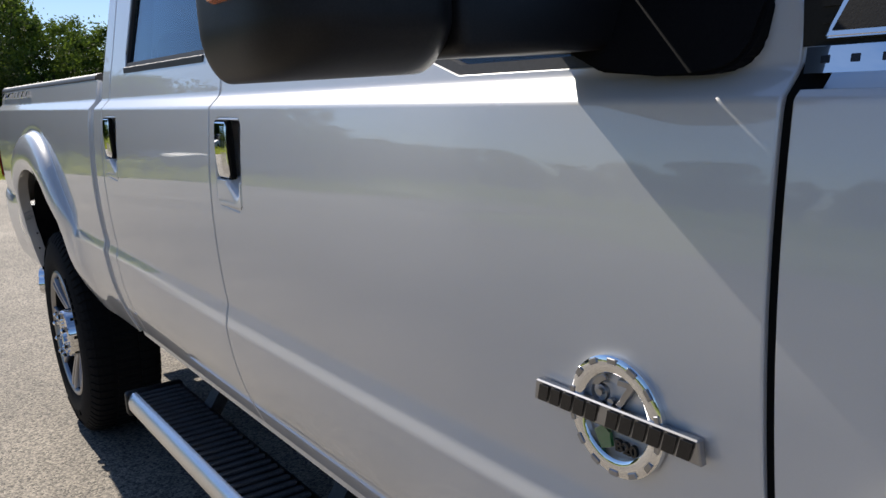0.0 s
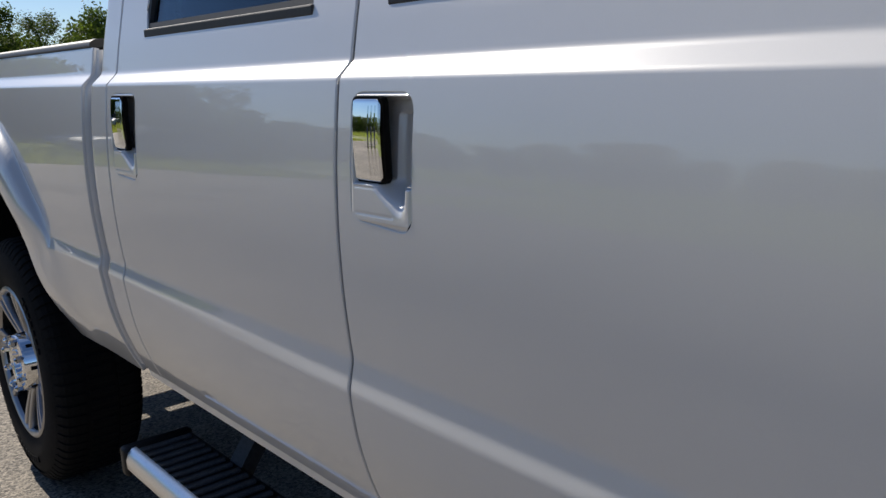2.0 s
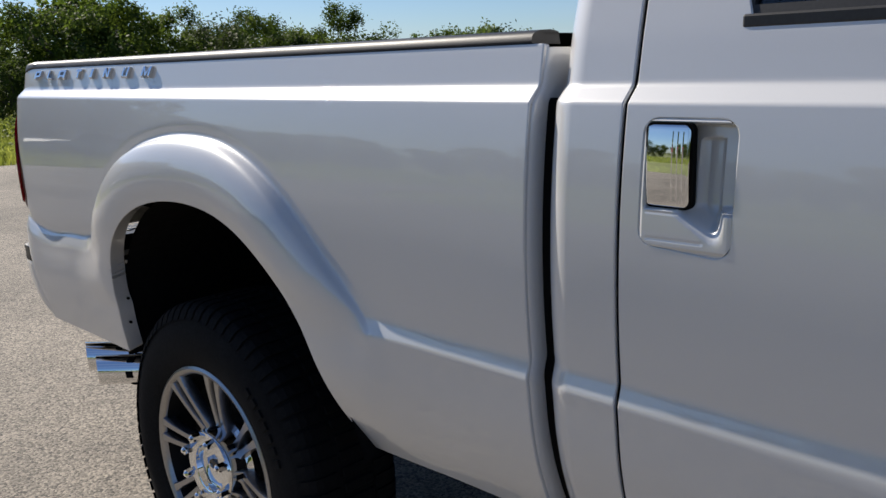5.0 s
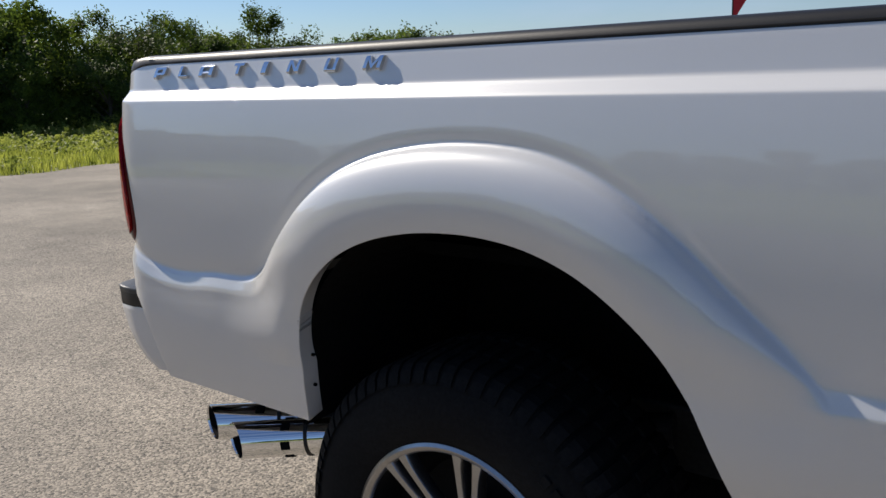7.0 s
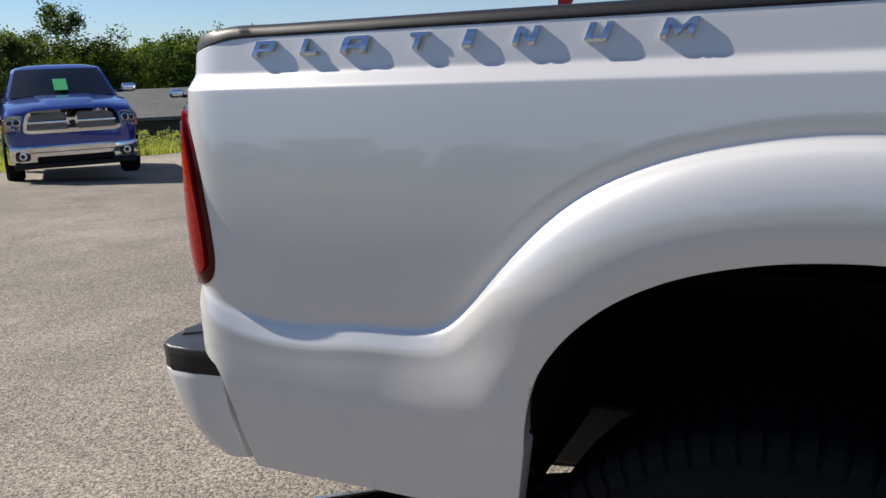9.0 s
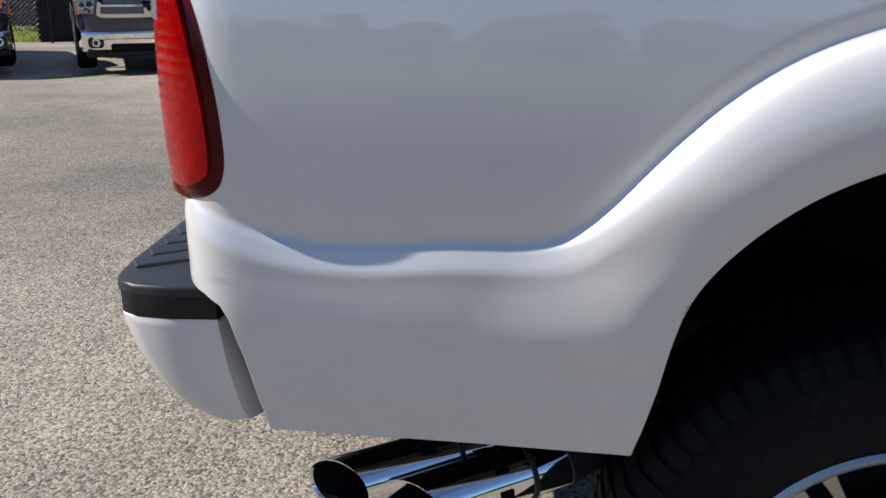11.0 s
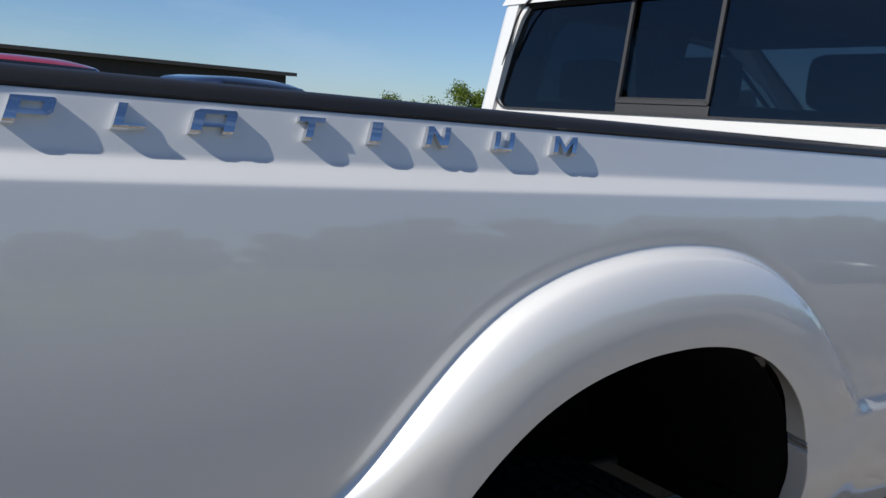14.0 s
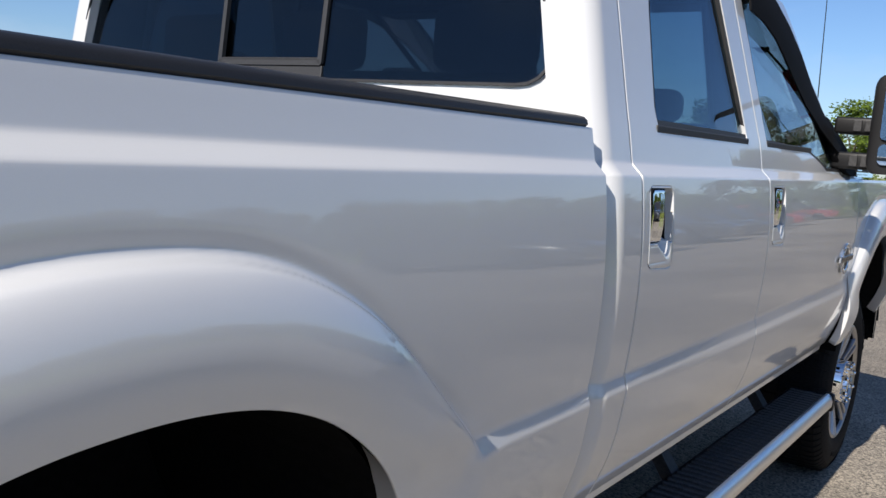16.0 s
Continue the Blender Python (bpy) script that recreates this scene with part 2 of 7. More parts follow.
# towards the front door it widens and softens
WIDE_Y = blur(np.interp(STEP_Z, [-0.32, -0.065, -0.046, 0.0, 0.008, 0.02], [0.0130, 0.0172, 0.0165, 0.0009, 0.0, 0.0]), 3.0)
LINE_X = [-1.1, -1.0, -0.97, -0.94, -0.91, -0.88, -0.85, -0.815, -0.78, -0.745, -0.715, -0.69, -0.67, -0.645, -0.60, -0.52, -0.48, 0.0]
LINE_DZ = [0.070, 0.040, 0.024, 0.011, 0.002, -0.004, -0.008, -0.011, -0.012, -0.011, -0.008, -0.003, 0.0, 0.002, 0.0, -0.001, 0.0, 0.0]
LINE_XS = np.arange(-1.1, 0.1, 0.002)
LINE_DZS = blur(np.interp(LINE_XS, LINE_X, LINE_DZ), 20.0)

HUB_R, HUB_F, HUB_Z = 0.03, 4.0, 0.44
PIVOT = (0.10, 0.655)
OPENING = np.array([(-0.385, 0.655), (-0.37, 0.72), (-0.355, 0.80), (-0.345, 0.88), (-0.325, 0.95), (-0.275, 1.02), (-0.205, 1.08), (-0.13, 1.118), (-0.03, 1.146), (0.07, 1.158),
                    (0.17, 1.157), (0.26, 1.142), (0.34, 1.112), (0.42, 1.058), (0.48, 1.0), (0.525, 0.93), (0.56, 0.85), (0.59, 0.76), (0.645, 0.655)])
CREST = np.array([(-0.60, 0.655), (-0.57, 0.80), (-0.50, 0.97), (-0.43, 1.05), (-0.365, 1.13), (-0.30, 1.195), (-0.235, 1.24), (-0.125, 1.283), (-0.02, 1.303), (0.08, 1.31), (0.16, 1.308),
                  (0.25, 1.298), (0.33, 1.275), (0.43, 1.225), (0.51, 1.165), (0.58, 1.10), (0.65, 1.04), (0.73, 0.97), (0.80, 0.80), (0.84, 0.655)])
DOME = np.linspace(-0.2, 3.0, 1600)
BULGE = np.where(DOME < 0.38, 0.0475 - 0.024 * (1 - np.exp(-((0.38 - DOME) / 0.5) ** 2)), 0.010 + 0.0375 * np.sqrt(np.clip(1 - ((DOME - 0.38) / 0.60) ** 2, 0.0, 1)))
BULGE = np.where(DOME < 0.955, BULGE, np.interp(DOME, [0.955, 0.988, 1.008, 1.035, 1.08, 1.16, 1.22], [0.0205, 0.0020, -0.0022, -0.0040, -0.0030, -0.0006, 0.0]))
SOFT = np.array([(-0.2, 0.031), (0.0, 0.034), (0.3, 0.0345), (0.5, 0.032), (0.7, 0.025), (0.9, 0.014), (1.1, 0.006), (1.35, 0.002), (1.7, 0.0), (3.0, 0.0)])


def polar(pts):
    a = np.arctan2(pts[:, 1] - PIVOT[1] + 1e-4, pts[:, 0] - PIVOT[0])
    r = np.hypot(pts[:, 0] - PIVOT[0], pts[:, 1] - PIVOT[1])
    k = np.argsort(a)
    return a[k], r[k]


def smooth_curve(pts, n=160):
    a, r = polar(pts)
    g = np.linspace(0, math.pi, n)
    v = np.interp(g, a, r)
    k = np.exp(-0.5 * (np.arange(-6, 7) / 2.4) ** 2)
    return g, np.convolve(np.pad(v, 6, mode="edge"), k / k.sum(), mode="valid")


GO, RO = smooth_curve(OPENING)
GC, RC = smooth_curve(CREST)
BT = np.linspace(-0.2, 3.0, 800)
BULGE_Y = np.interp(BT, DOME, BULGE)
BW = blur(BULGE_Y, 46)
BV = blur(BULGE_Y, 3.4)
SV = blur(np.interp(BT, SOFT[:, 0], SOFT[:, 1]), 30)


def flare(x, z, shift=0.0):
    x = x - shift
    a = np.arctan2(np.maximum(z - PIVOT[1], 0) + 1e-4, x - PIVOT[0])
    r = np.hypot(x - PIVOT[0], z - PIVOT[1])
    o, c = np.interp(a, GO, RO), np.interp(a, GC, RC)
    t = (r - o) / (c - o)
    back = np.clip(0.5 - (x - PIVOT[0]) / 0.3, 0, 1)
    k = np.clip((z - 0.92 + 0.09 * back) / (0.145 - 0.02 * back), 0, 1)
    k = k * k * (3 - 2 * k)
    rear = 1.1 + 0.25 * np.cos(np.clip((z - 0.72) / 0.25, 0, 1) * math.pi)
    fore = np.interp(z, [0.62, 0.96], [0.1, 0.8])
    edge = np.interp(z, [0.655, 0.72, 0.80, 0.88, 0.95, 1.02, 1.08, 1.118], [-0.385, -0.37, -0.355, -0.345, -0.325, -0.275, -0.205, -0.13])
    roll = 0.036 * rear * np.exp(-(np.clip(edge - x, 0, 1) / np.interp(z, [0.66, 0.80, 0.95, 1.1], [0.38, 0.30, 0.22, 0.22])) ** 2)
    w = np.clip((x - PIVOT[0]) / 0.3 + 0.5, 0, 1)
    q = np.clip((z - 0.97) / 0.14, 0, 1)
    q = 1 - back * (1 - q * q * (3 - 2 * q))
    return np.interp(t, BT, BV) * q + np.interp(t, BT, BW) * (1 - q), np.interp(t, BT, SV) * fore * w + roll * (1 - w), k


def quarter(x, z):
    """How far the metal stands out behind the rear wheel: the flare and the lower lip are one raised field with a rounded inner corner."""
    a = np.arctan2(np.maximum(z - PIVOT[1], 0) + 1e-4, x - PIVOT[0])
    r = np.hypot(x - PIVOT[0], z - PIVOT[1])
    o, c = np.interp(a, GO, RO), np.interp(a, GC, RC)
    in_flare = (0.955 - (r - o) / (c - o)) * np.minimum(c - o, 0.165)
    in_lip = 0.984 + np.interp(x, LINE_XS, LINE_DZS) - z
    d = 0.5 * (in_flare + in_lip + np.sqrt((in_flare - in_lip) ** 2 + 0.040 ** 2)) - 0.005
    e = np.clip(d / 0.14, 0, 1)
    lip = 1.2 * np.interp(-d, STEP_Z, STEP_Y) + 0.0085 * e * e * (3 - 2 * e)
    dome = np.interp(0.955 - d / 0.155, BT, BV)
    p, q = np.clip((in_flare + 0.07) / 0.28, 0, 1), np.clip((-in_lip + 0.03) / 0.14, 0, 1)
    p, q = p * p * (3 - 2 * p), q * q * (3 - 2 * q)
    return lip + (dome - lip) * (1 - (1 - p) * (1 - q))


def side(x, z, arch=None):
    """The y of the body side."""
    proud = np.interp(z - 0.984 - np.interp(x, LINE_XS, LINE_DZS), STEP_Z, STEP_Y)
    fore = np.clip((x + 0.15) / 0.25, 0, 1)
    proud = proud + (np.interp(z - 0.984, STEP_Z, SWELL) - proud) * fore * fore * (3 - 2 * fore)
    ahead = np.clip((x - 0.66) / 0.09, 0, 1)
    soften = np.clip((x - 1.2) / 0.9, 0, 1)
    flat = np.interp(z - 0.984, STEP_Z, FLAT_Y) * (1 - soften) + np.interp(z - 0.984, STEP_Z, WIDE_Y) * soften
    proud = proud + (flat - proud) * ahead * ahead * (3 - 2 * ahead)
    base = np.interp(z, ZF, YF)
    if arch == 0.0:
        # behind the rear wheel the lower lip is deeper and stands nearly upright
        w = np.clip(0.5 - (x - PIVOT[0]) / 0.3, 0, 1)
        e = np.clip((0.972 - z) / 0.14, 0, 1)
        proud = proud * (1 + 0.2 * w) + 0.0085 * w * e * e * (3 - 2 * e)
        under = np.where(z < 1.1, base - 0.0055, -0.021)
        base = base - 0.45 * w * 0.5 * (under + np.sqrt(under ** 2 + 0.008 ** 2) - 0.0005)
    if arch is not None:
        f, soft, k = flare(x, z, arch)
        up = np.maximum(f, 0)
        blend = 0.004 + 0.008 * np.clip((1.16 - z) / 0.12, 0, 1)
        crisp = 0.5 * (proud + up + np.sqrt((proud - up) ** 2 + blend ** 2) - blend) + np.minimum(f, 0) * np.clip((z - 1.0) / 0.06, 0, 1)
        proud = crisp * k + (proud + soft) * (1 - k)
        if arch == 0.0:
            proud = proud + (quarter(x, z) - proud) * w
    # the cab narrows towards the windscreen
    taper = 0.055 * np.clip((x - 2.35) / 0.8, 0, 1) * np.clip((z - 1.47) / 0.2, 0, 1)
    # the bed draws in a little towards its rear corner, above the lower lip
    draw = np.clip((-0.45 - x) / 0.495, 0, 1)
    draw = 0.003 * draw * draw * (3 - 2 * draw) * np.clip((z - 0.95) / 0.12, 0, 1)
    return base - proud + taper + draw


def arch_outline(shift=0.0):
    g = np.linspace(0.0, math.pi, 120)
    r = np.interp(g, GO, RO)
    pts = [(PIVOT[0] + shift + q * math.cos(t), PIVOT[1] + q * math.sin(t)) for t, q in zip(g, r)]
    return pts + [(pts[-1][0], 0.4), (pts[0][0], 0.4)]


XC, RCORNER = -0.945, 0.09
# the corner's bend starts gently: its turn, and the plan that follows from it
TURN_S = np.arange(-0.20, 0.70, 0.0005)
TURN = np.clip(0.014 * np.logaddexp(0, TURN_S / 0.014) / RCORNER, 0, math.pi / 2)
TURN_X = XC + 0.20 - np.cumsum(np.cos(TURN)) * 0.0005
TURN_Y = np.cumsum(np.sin(TURN)) * 0.0005


def wrap(s, z, arch=0.0):
    """The bed's outer skin: s < 0 runs along the side towards the front, then s turns the rear corner. Gives place and outward normal."""
    q = RCORNER * math.pi / 2
    x = np.where(s < -0.19, XC - s, np.interp(s, TURN_S, TURN_X))
    xs = XC - np.minimum(s, q)
    e = 2.2e-3
    y0 = side(xs, z, arch)
    y = y0 + np.interp(s, TURN_S, TURN_Y)
    dz = (side(xs, z + e, arch) - side(xs, z - e, arch)) / (2 * e)
    dx = (side(xs + e, z, arch) - side(xs - e, z, arch)) / (2 * e) * np.clip(1.4 - s / q, 0, 1)
    ease = np.interp(s, TURN_S, TURN)
    nx, ny, nz = dx * np.cos(ease) - np.sin(ease), -np.cos(ease) - dx * np.sin(ease), dz * np.cos(ease)
    n = np.stack([nx, ny, nz], -1)
    return np.stack([x, y, z + 0 * s], -1), n / np.linalg.norm(n, axis=-1, keepdims=True)


def rows_between(z0, z1, step=0.0125):
    """Heights of a panel's rows, close together where the sheet metal is creased."""
    z, out = z0, []
    while z < z1 - 0.003:
        out.append(z)
        z += 0.004 if (1.372 < z < 1.44 or 0.93 < z < 1.02 or 1.19 < z < 1.372) else 0.003 if 0.866 < z < 0.94 and step < 0.01 else step
    return np.array(out + [z1])


def sheet(name, place, u0, u1, zs, nu, holes=(), mat=None, parent=None, label="", lip=0.03, hem=(1, 1), hole_lip=0.02, mirror=False):
    """A panel over (u, z): place(u, z) gives points and outward normals. Its edges are rounded and turned in; holes are cut along their outlines."""
    zs = np.asarray(zs, float)
    a, b = np.array([u0(z) for z in zs]), np.array([u1(z) for z in zs])
    t = np.linspace(0, 1, nu)
    U = a[:, None] + (b - a)[:, None] * t[None]
    Z = np.repeat(zs[:, None], nu, 1)
    keep = np.ones(U.shape, bool)
    hx, hz = U.copy(), Z.copy()
    onhole = np.zeros(U.shape, bool)
    for poly in holes:
        ins = inside(U, Z, poly)
        qx, qz = snapped(U, Z, poly)
        hx, hz = np.where(ins, qx, hx), np.where(ins, qz, hz)
        keep &= ~ins
        onhole |= ins
    P, N = place(hx, hz)
    verts, norms, faces = P.reshape(-1, 3).tolist(), N.reshape(-1, 3).tolist(), []
    nz = len(zs)
    used = np.zeros((nz - 1, nu - 1), bool)
    for i in range(nz - 1):
        for j in range(nu - 1):
            if keep[i, j] or keep[i + 1, j] or keep[i, j + 1] or keep[i + 1, j + 1]:
                used[i, j] = True
                faces.append((i * nu + j, i * nu + j + 1, (i + 1) * nu + j + 1, (i + 1) * nu + j))
    # turned-in lips along every free edge
    count = {}
    for f in faces:
        for k in range(4):
            e = (f[k], f[(k + 1) % 4])
            count[tuple(sorted(e))] = count.get(tuple(sorted(e)), []) + [e]
    flat_on = onhole.ravel()
    free = [v[0] for v in count.values() if len(v) == 1]
    out = {}
    dirs = {}
    V = np.array(verts)
    for p, q in free:
        d = V[q] - V[p]
        for k in (p, q):
            o = np.cross(d, np.array(norms[k]))
            dirs[k] = dirs.get(k, np.zeros(3)) + o / max(np.linalg.norm(o), 1e-9)
    for k, o in dirs.items():
        n, o = np.array(norms[k]), o / max(np.linalg.norm(o), 1e-9)
        depth = hole_lip if flat_on[k] else lip
        ids = []
        for off, dep, nn in ((0.0018, 0.0012, n * 0.6 + o * 0.8), (0.0024, 0.004, o), (0.0024, depth, o)):
            ids.append(len(verts))
            verts.append((V[k] + o * off - n * dep).tolist())
            norms.append((nn / max(np.linalg.norm(nn), 1e-9) if np.linalg.norm(nn) > 1e-6 else n).tolist())
        out[k] = ids
    for p, q in free:
        cp, cq = [p] + out[p], [q] + out[q]
        for k in range(3):
            faces.append((cq[k], cp[k], cp[k + 1], cq[k + 1]))
    if mirror:
        verts = [(x, WIDTH - y, z) for x, y, z in verts]
        norms = [(x, -y, z) for x, y, z in norms]
        faces = [tuple(reversed(f)) for f in faces]
    # drop unused points
    idx = sorted({i for f in faces for i in f})
    at = {i: k for k, i in enumerate(idx)}
    me = mesh_of(name, [verts[i] for i in idx], [[at[i] for i in f] for f in faces], [norms[i] for i in idx])
    ob = part_mesh(name, me, mat, parent, label)
    ob.cycles.shadow_terminator_geometry_offset = 1.0
    return ob


WIDTH = 1.98

# ---- the white pickup ----
truck = thing("pickup_truck", "pearl white crew cab pickup with chrome trim parked on asphalt", "pickup truck")


def plain(arch=None):
    def place(x, z):
        e = 1e-3
        y = side(x, z, arch)
        dx = (side(x + e, z, arch) - side(x - e, z, arch)) / (2 * e)
        dz = (side(x, z + e, arch) - side(x, z - e, arch)) / (2 * e)
        n = np.stack([dx, -np.ones_like(dx), dz], -1)
        return np.stack([x, y, z], -1), n / np.linalg.norm(n, axis=-1, keepdims=True)
    return place


# bed side with the rear wheel arch and the wrapped rear corner
Q = RCORNER * math.pi / 2
S_END = [(0.655, -0.030), (0.70, -0.025), (0.80, -0.008), (0.865, 0.010), (0.885, 0.022), (0.898, 0.05), (0.908, 0.11), (0.915, Q), (0.93, Q + 0.12), (1.6, Q + 0.12)]
arch_s = [(XC - x, z) for x, z in arch_outline()]


def bed_end(z):
    return float(np.interp(z, [p[0] for p in S_END], [p[1] for p in S_END]))


DROP_S, DROP_Z = [-2.2, -0.07, -0.045, -0.02, 0.0, 0.04, 0.08, 0.12, 0.35], [0.0, 0.0, 0.001, 0.004, 0.008, 0.016, 0.023, 0.028, 0.030]
top_cut = [(0.4, 1.6), (-0.121, 1.6)] + [(q, 1.478 - float(np.interp(q, DROP_S, DROP_Z))) for q in np.linspace(-0.121, 0.35, 40)] + [(0.4, 1.442)]
bed_side = sheet("bed_side", lambda s, z: wrap(s, z, 0.0), bed_end, lambda z: XC - 1.106, rows_between(0.672, 1.478, 0.004), 540,
                 holes=[arch_s, top_cut], mat=PAINT, parent=truck, lip=0.014, hole_lip=0.045)
sheet("bed_side", lambda s, z: wrap(s, z, 0.0), bed_end, lambda z: XC - 1.10, np.linspace(0.672, 1.478, 40), 90,
      holes=[arch_s], mat=PAINT, parent=truck, mirror=True, hole_lip=0.045)
# small dark rivets on the arch's rear return flange
for z in (0.835, 0.765):
    bm = bmesh.new()
    tube(bm, (-0.352, 0.016, z), (-0.346, 0.016, z), 0.004, seg=10)
    part("rivet", bm, SEAL, bed_side)

# rear corner of the cab
PILLAR_R = 0.055


def cab_corner(s, z):
    q = PILLAR_R * math.pi / 2
    xc = 1.132 + PILLAR_R + np.clip(z - 1.5, 0, 1) * 0.05
    turn = np.clip(s, 0, q) / PILLAR_R
    y0 = side(xc, z)
    e = 1e-3
    dz = (side(xc, z + e) - side(xc, z - e)) / (2 * e)
    x = np.where(s < 0, xc - s, xc - PILLAR_R * np.sin(turn))
    y = y0 + PILLAR_R * (1 - np.cos(turn)) + np.maximum(s - q, 0)
    n = np.stack([-np.sin(turn), -np.cos(turn), dz * np.cos(turn)], -1)
    return np.stack([x, y, z + 0 * s], -1), n / np.linalg.norm(n, axis=-1, keepdims=True)


CQ = PILLAR_R * math.pi / 2
GAP = 0.0055
pillar_front = lambda z: -(1.275 - GAP - 1.132 - PILLAR_R - max(z - 1.5, 0) * 0.05)
for mir in (False, True):
    sheet("cab_corner", cab_corner, lambda z: CQ + 0.05, pillar_front, rows_between(0.70, 1.985), 28, mat=PAINT, parent=truck, mirror=mir)

# cab back with the window opening
BACK_WINDOW = rounded(0.125, WIDTH - 0.125, 1.555, 1.985, 0.11)
BACK_WINDOW = [(y + (0.36 if y < WIDTH / 2 else -0.36) * max(z - 1.56, 0), z) for y, z in BACK_WINDOW]


def back_place(u, z):
    x = 1.15 + np.clip(z - 1.5, 0, 1) * 0.05 - 0.003 * (1 - ((u - WIDTH / 2) / (WIDTH / 2)) ** 2)
    n = np.stack([-np.ones_like(u), 0 * u, 0 * u], -1)
    return np.stack([x, WIDTH - u, z], -1), n


back_hole = [(WIDTH - y, z) for y, z in BACK_WINDOW]
cab_back = sheet("cab_back", back_place, lambda z: 0.10 + max(z - 1.5, 0) * 0.21, lambda z: WIDTH - 0.10 - max(z - 1.5, 0) * 0.21, np.linspace(0.72, 1.995, 110), 160,
                 holes=[back_hole], mat=PAINT, parent=truck, hole_lip=0.02)


def pane(name, pts, mat, parent, label="", axis="X", at=0.0, thick=0.005, tilt=None):
    bm = bmesh.new()
    prism(bm, pts, at, at + thick, axis)
    return part(name, bm, mat, parent, label)


def strip(name, pts, width, depth, at, mat, parent, axis="X", label=""):
    """A closed frame that follows an outline, width inwards of it."""
    bm = bmesh.new()
    pts = np.array(pts)
    c = pts.mean(0)
    d = np.roll(pts, -1, 0) - np.roll(pts, 1, 0)
    nrm = np.stack([d[:, 1], -d[:, 0]], 1)
    nrm /= np.maximum(np.linalg.norm(nrm, axis=1, keepdims=True), 1e-9)
    sign = np.sign(((pts - c) * nrm).sum(1).mean())
    inner = pts - sign * nrm * width
    put = {"Y": lambda u, v, w: (u, w, v), "X": lambda u, v, w: (w, u, v)}[axis]
    loops = [[bm.verts.new(put(u, v, w)) for u, v in ring] for ring, w in ((pts, at), (pts, at - depth), (inner, at - depth), (inner, at))]
    n = len(pts)
    for a, b in ((0, 1), (1, 2), (2, 3), (3, 0)):
        for i in range(n):
            j = (i + 1) % n
            bm.faces.new((loops[a][i], loops[a][j], loops[b][j], loops[b][i]))
    return part(name, bm, mat, parent, label)


# back glass: two fixed panes and a slider
yl, yr = 1.175, 0.80
zb = 1.562
back_x = 1.158
pane("back_glass", [(yl, 1.557)] + BACK_WINDOW[21:] + BACK_WINDOW[:7] + [(yl, 1.984)], TINT, cab_back, "dark privacy glass", at=back_x)
pane("back_glass", [(yr, 1.984)] + BACK_WINDOW[7:21] + [(yr, 1.557)], TINT, cab_back, "dark privacy glass", at=back_x)
pane("sliding_glass", rounded(yr, yl, 1.60, 1.965, 0.006, 2), TINT, cab_back, "dark sliding rear pane", at=back_x + 0.010)
strip("slider_frame", rounded(yr - 0.004, yl + 0.004, 1.592, 1.972, 0.008, 3), 0.014, 0.012, back_x + 0.004, TRIM, cab_back)
bm = bmesh.new()
box(bm, back_x - 0.004, back_x + 0.006, yr - 0.004, yl + 0.004, 1.560, 1.591, 0.002)
part("slider_track", bm, TRIM, cab_back, "dark slider bottom rail")
bm = bmesh.new()
box(bm, back_x - 0.008, back_x - 0.001, yr + 0.010, yl - 0.010, 1.603, 1.611, 0.002)
part("slider_latch_rail", bm, STEEL, cab_back, "grey metal strip of the slider")
strip("window_seal", BACK_WINDOW, 0.006, 0.006, 1.149, TRIM, cab_back)

# the back glass leans a little more than the cab's back
for ob in cab_back.children:
    if ob.name.split(".")[0] in ("back_glass", "sliding_glass", "slider_frame", "slider_track", "slider_latch_rail"):
        for v in ob.data.vertices:
            v.co.x += 0.09 * (v.co.z - 1.56)

# doors
R_WIN = [(1.43, 1.50), (2.075, 1.50), (2.045, 1.60), (1.99, 1.74), (1.935, 1.89), (1.915, 1.93), (1.87, 1.95), (1.55, 1.95), (1.49, 1.935), (1.455, 1.88), (1.435, 1.75), (1.418, 1.54)]
F_WIN = [(2.262, 1.495), (2.78, 1.485), (2.92, 1.455), (3.02, 1.425), (3.36, 1.425), (3.385, 1.445), (3.37, 1.50), (3.10, 1.665), (2.90, 1.785), (2.72, 1.865), (2.54, 1.915), (2.40, 1.94), (2.15, 1.950), (2.118, 1.93), (2.135, 1.87), (2.212, 1.65)]


def handle_hole(x, grow=0.0):
    return rounded(x - grow, x + 0.133 + grow, 1.203 - grow, 1.374 + grow, 0.022 + grow, 7, 0.006)


rear_door = sheet("rear_door", plain(), lambda z: 1.275 + GAP, lambda z: 2.19 - GAP - 0.33 * max(z - 1.5, 0), rows_between(0.705, 1.985), 250,
                  holes=[R_WIN, handle_hole(1.309, 0.0022)], mat=PAINT, parent=truck, lip=0.03)
front_door = sheet("front_door", plain(), lambda z: 2.19 + GAP - 0.33 * max(z - 1.5, 0), lambda z: 3.488 - GAP - 0.95 * max(z - 1.46, 0) - 0.9 * max(z - 1.70, 0), rows_between(0.705, 1.985), 350,
                   holes=[F_WIN, handle_hole(2.228, 0.0022)], mat=PAINT, parent=truck, lip=0.03)
far_rear = sheet("rear_door", plain(), lambda z: 1.275 + GAP, lambda z: 2.19 - GAP - 0.33 * max(z - 1.5, 0), np.linspace(0.705, 1.985, 50), 40, holes=[R_WIN], mat=PAINT, parent=truck, mirror=True)
far_front = sheet("front_door", plain(), lambda z: 2.19 + GAP - 0.33 * max(z - 1.5, 0), lambda z: 3.488 - GAP - 0.95 * max(z - 1.46, 0) - 0.9 * max(z - 1.70, 0), np.linspace(0.705, 1.985, 50), 50,
                  holes=[F_WIN], mat=PAINT, parent=truck, mirror=True)


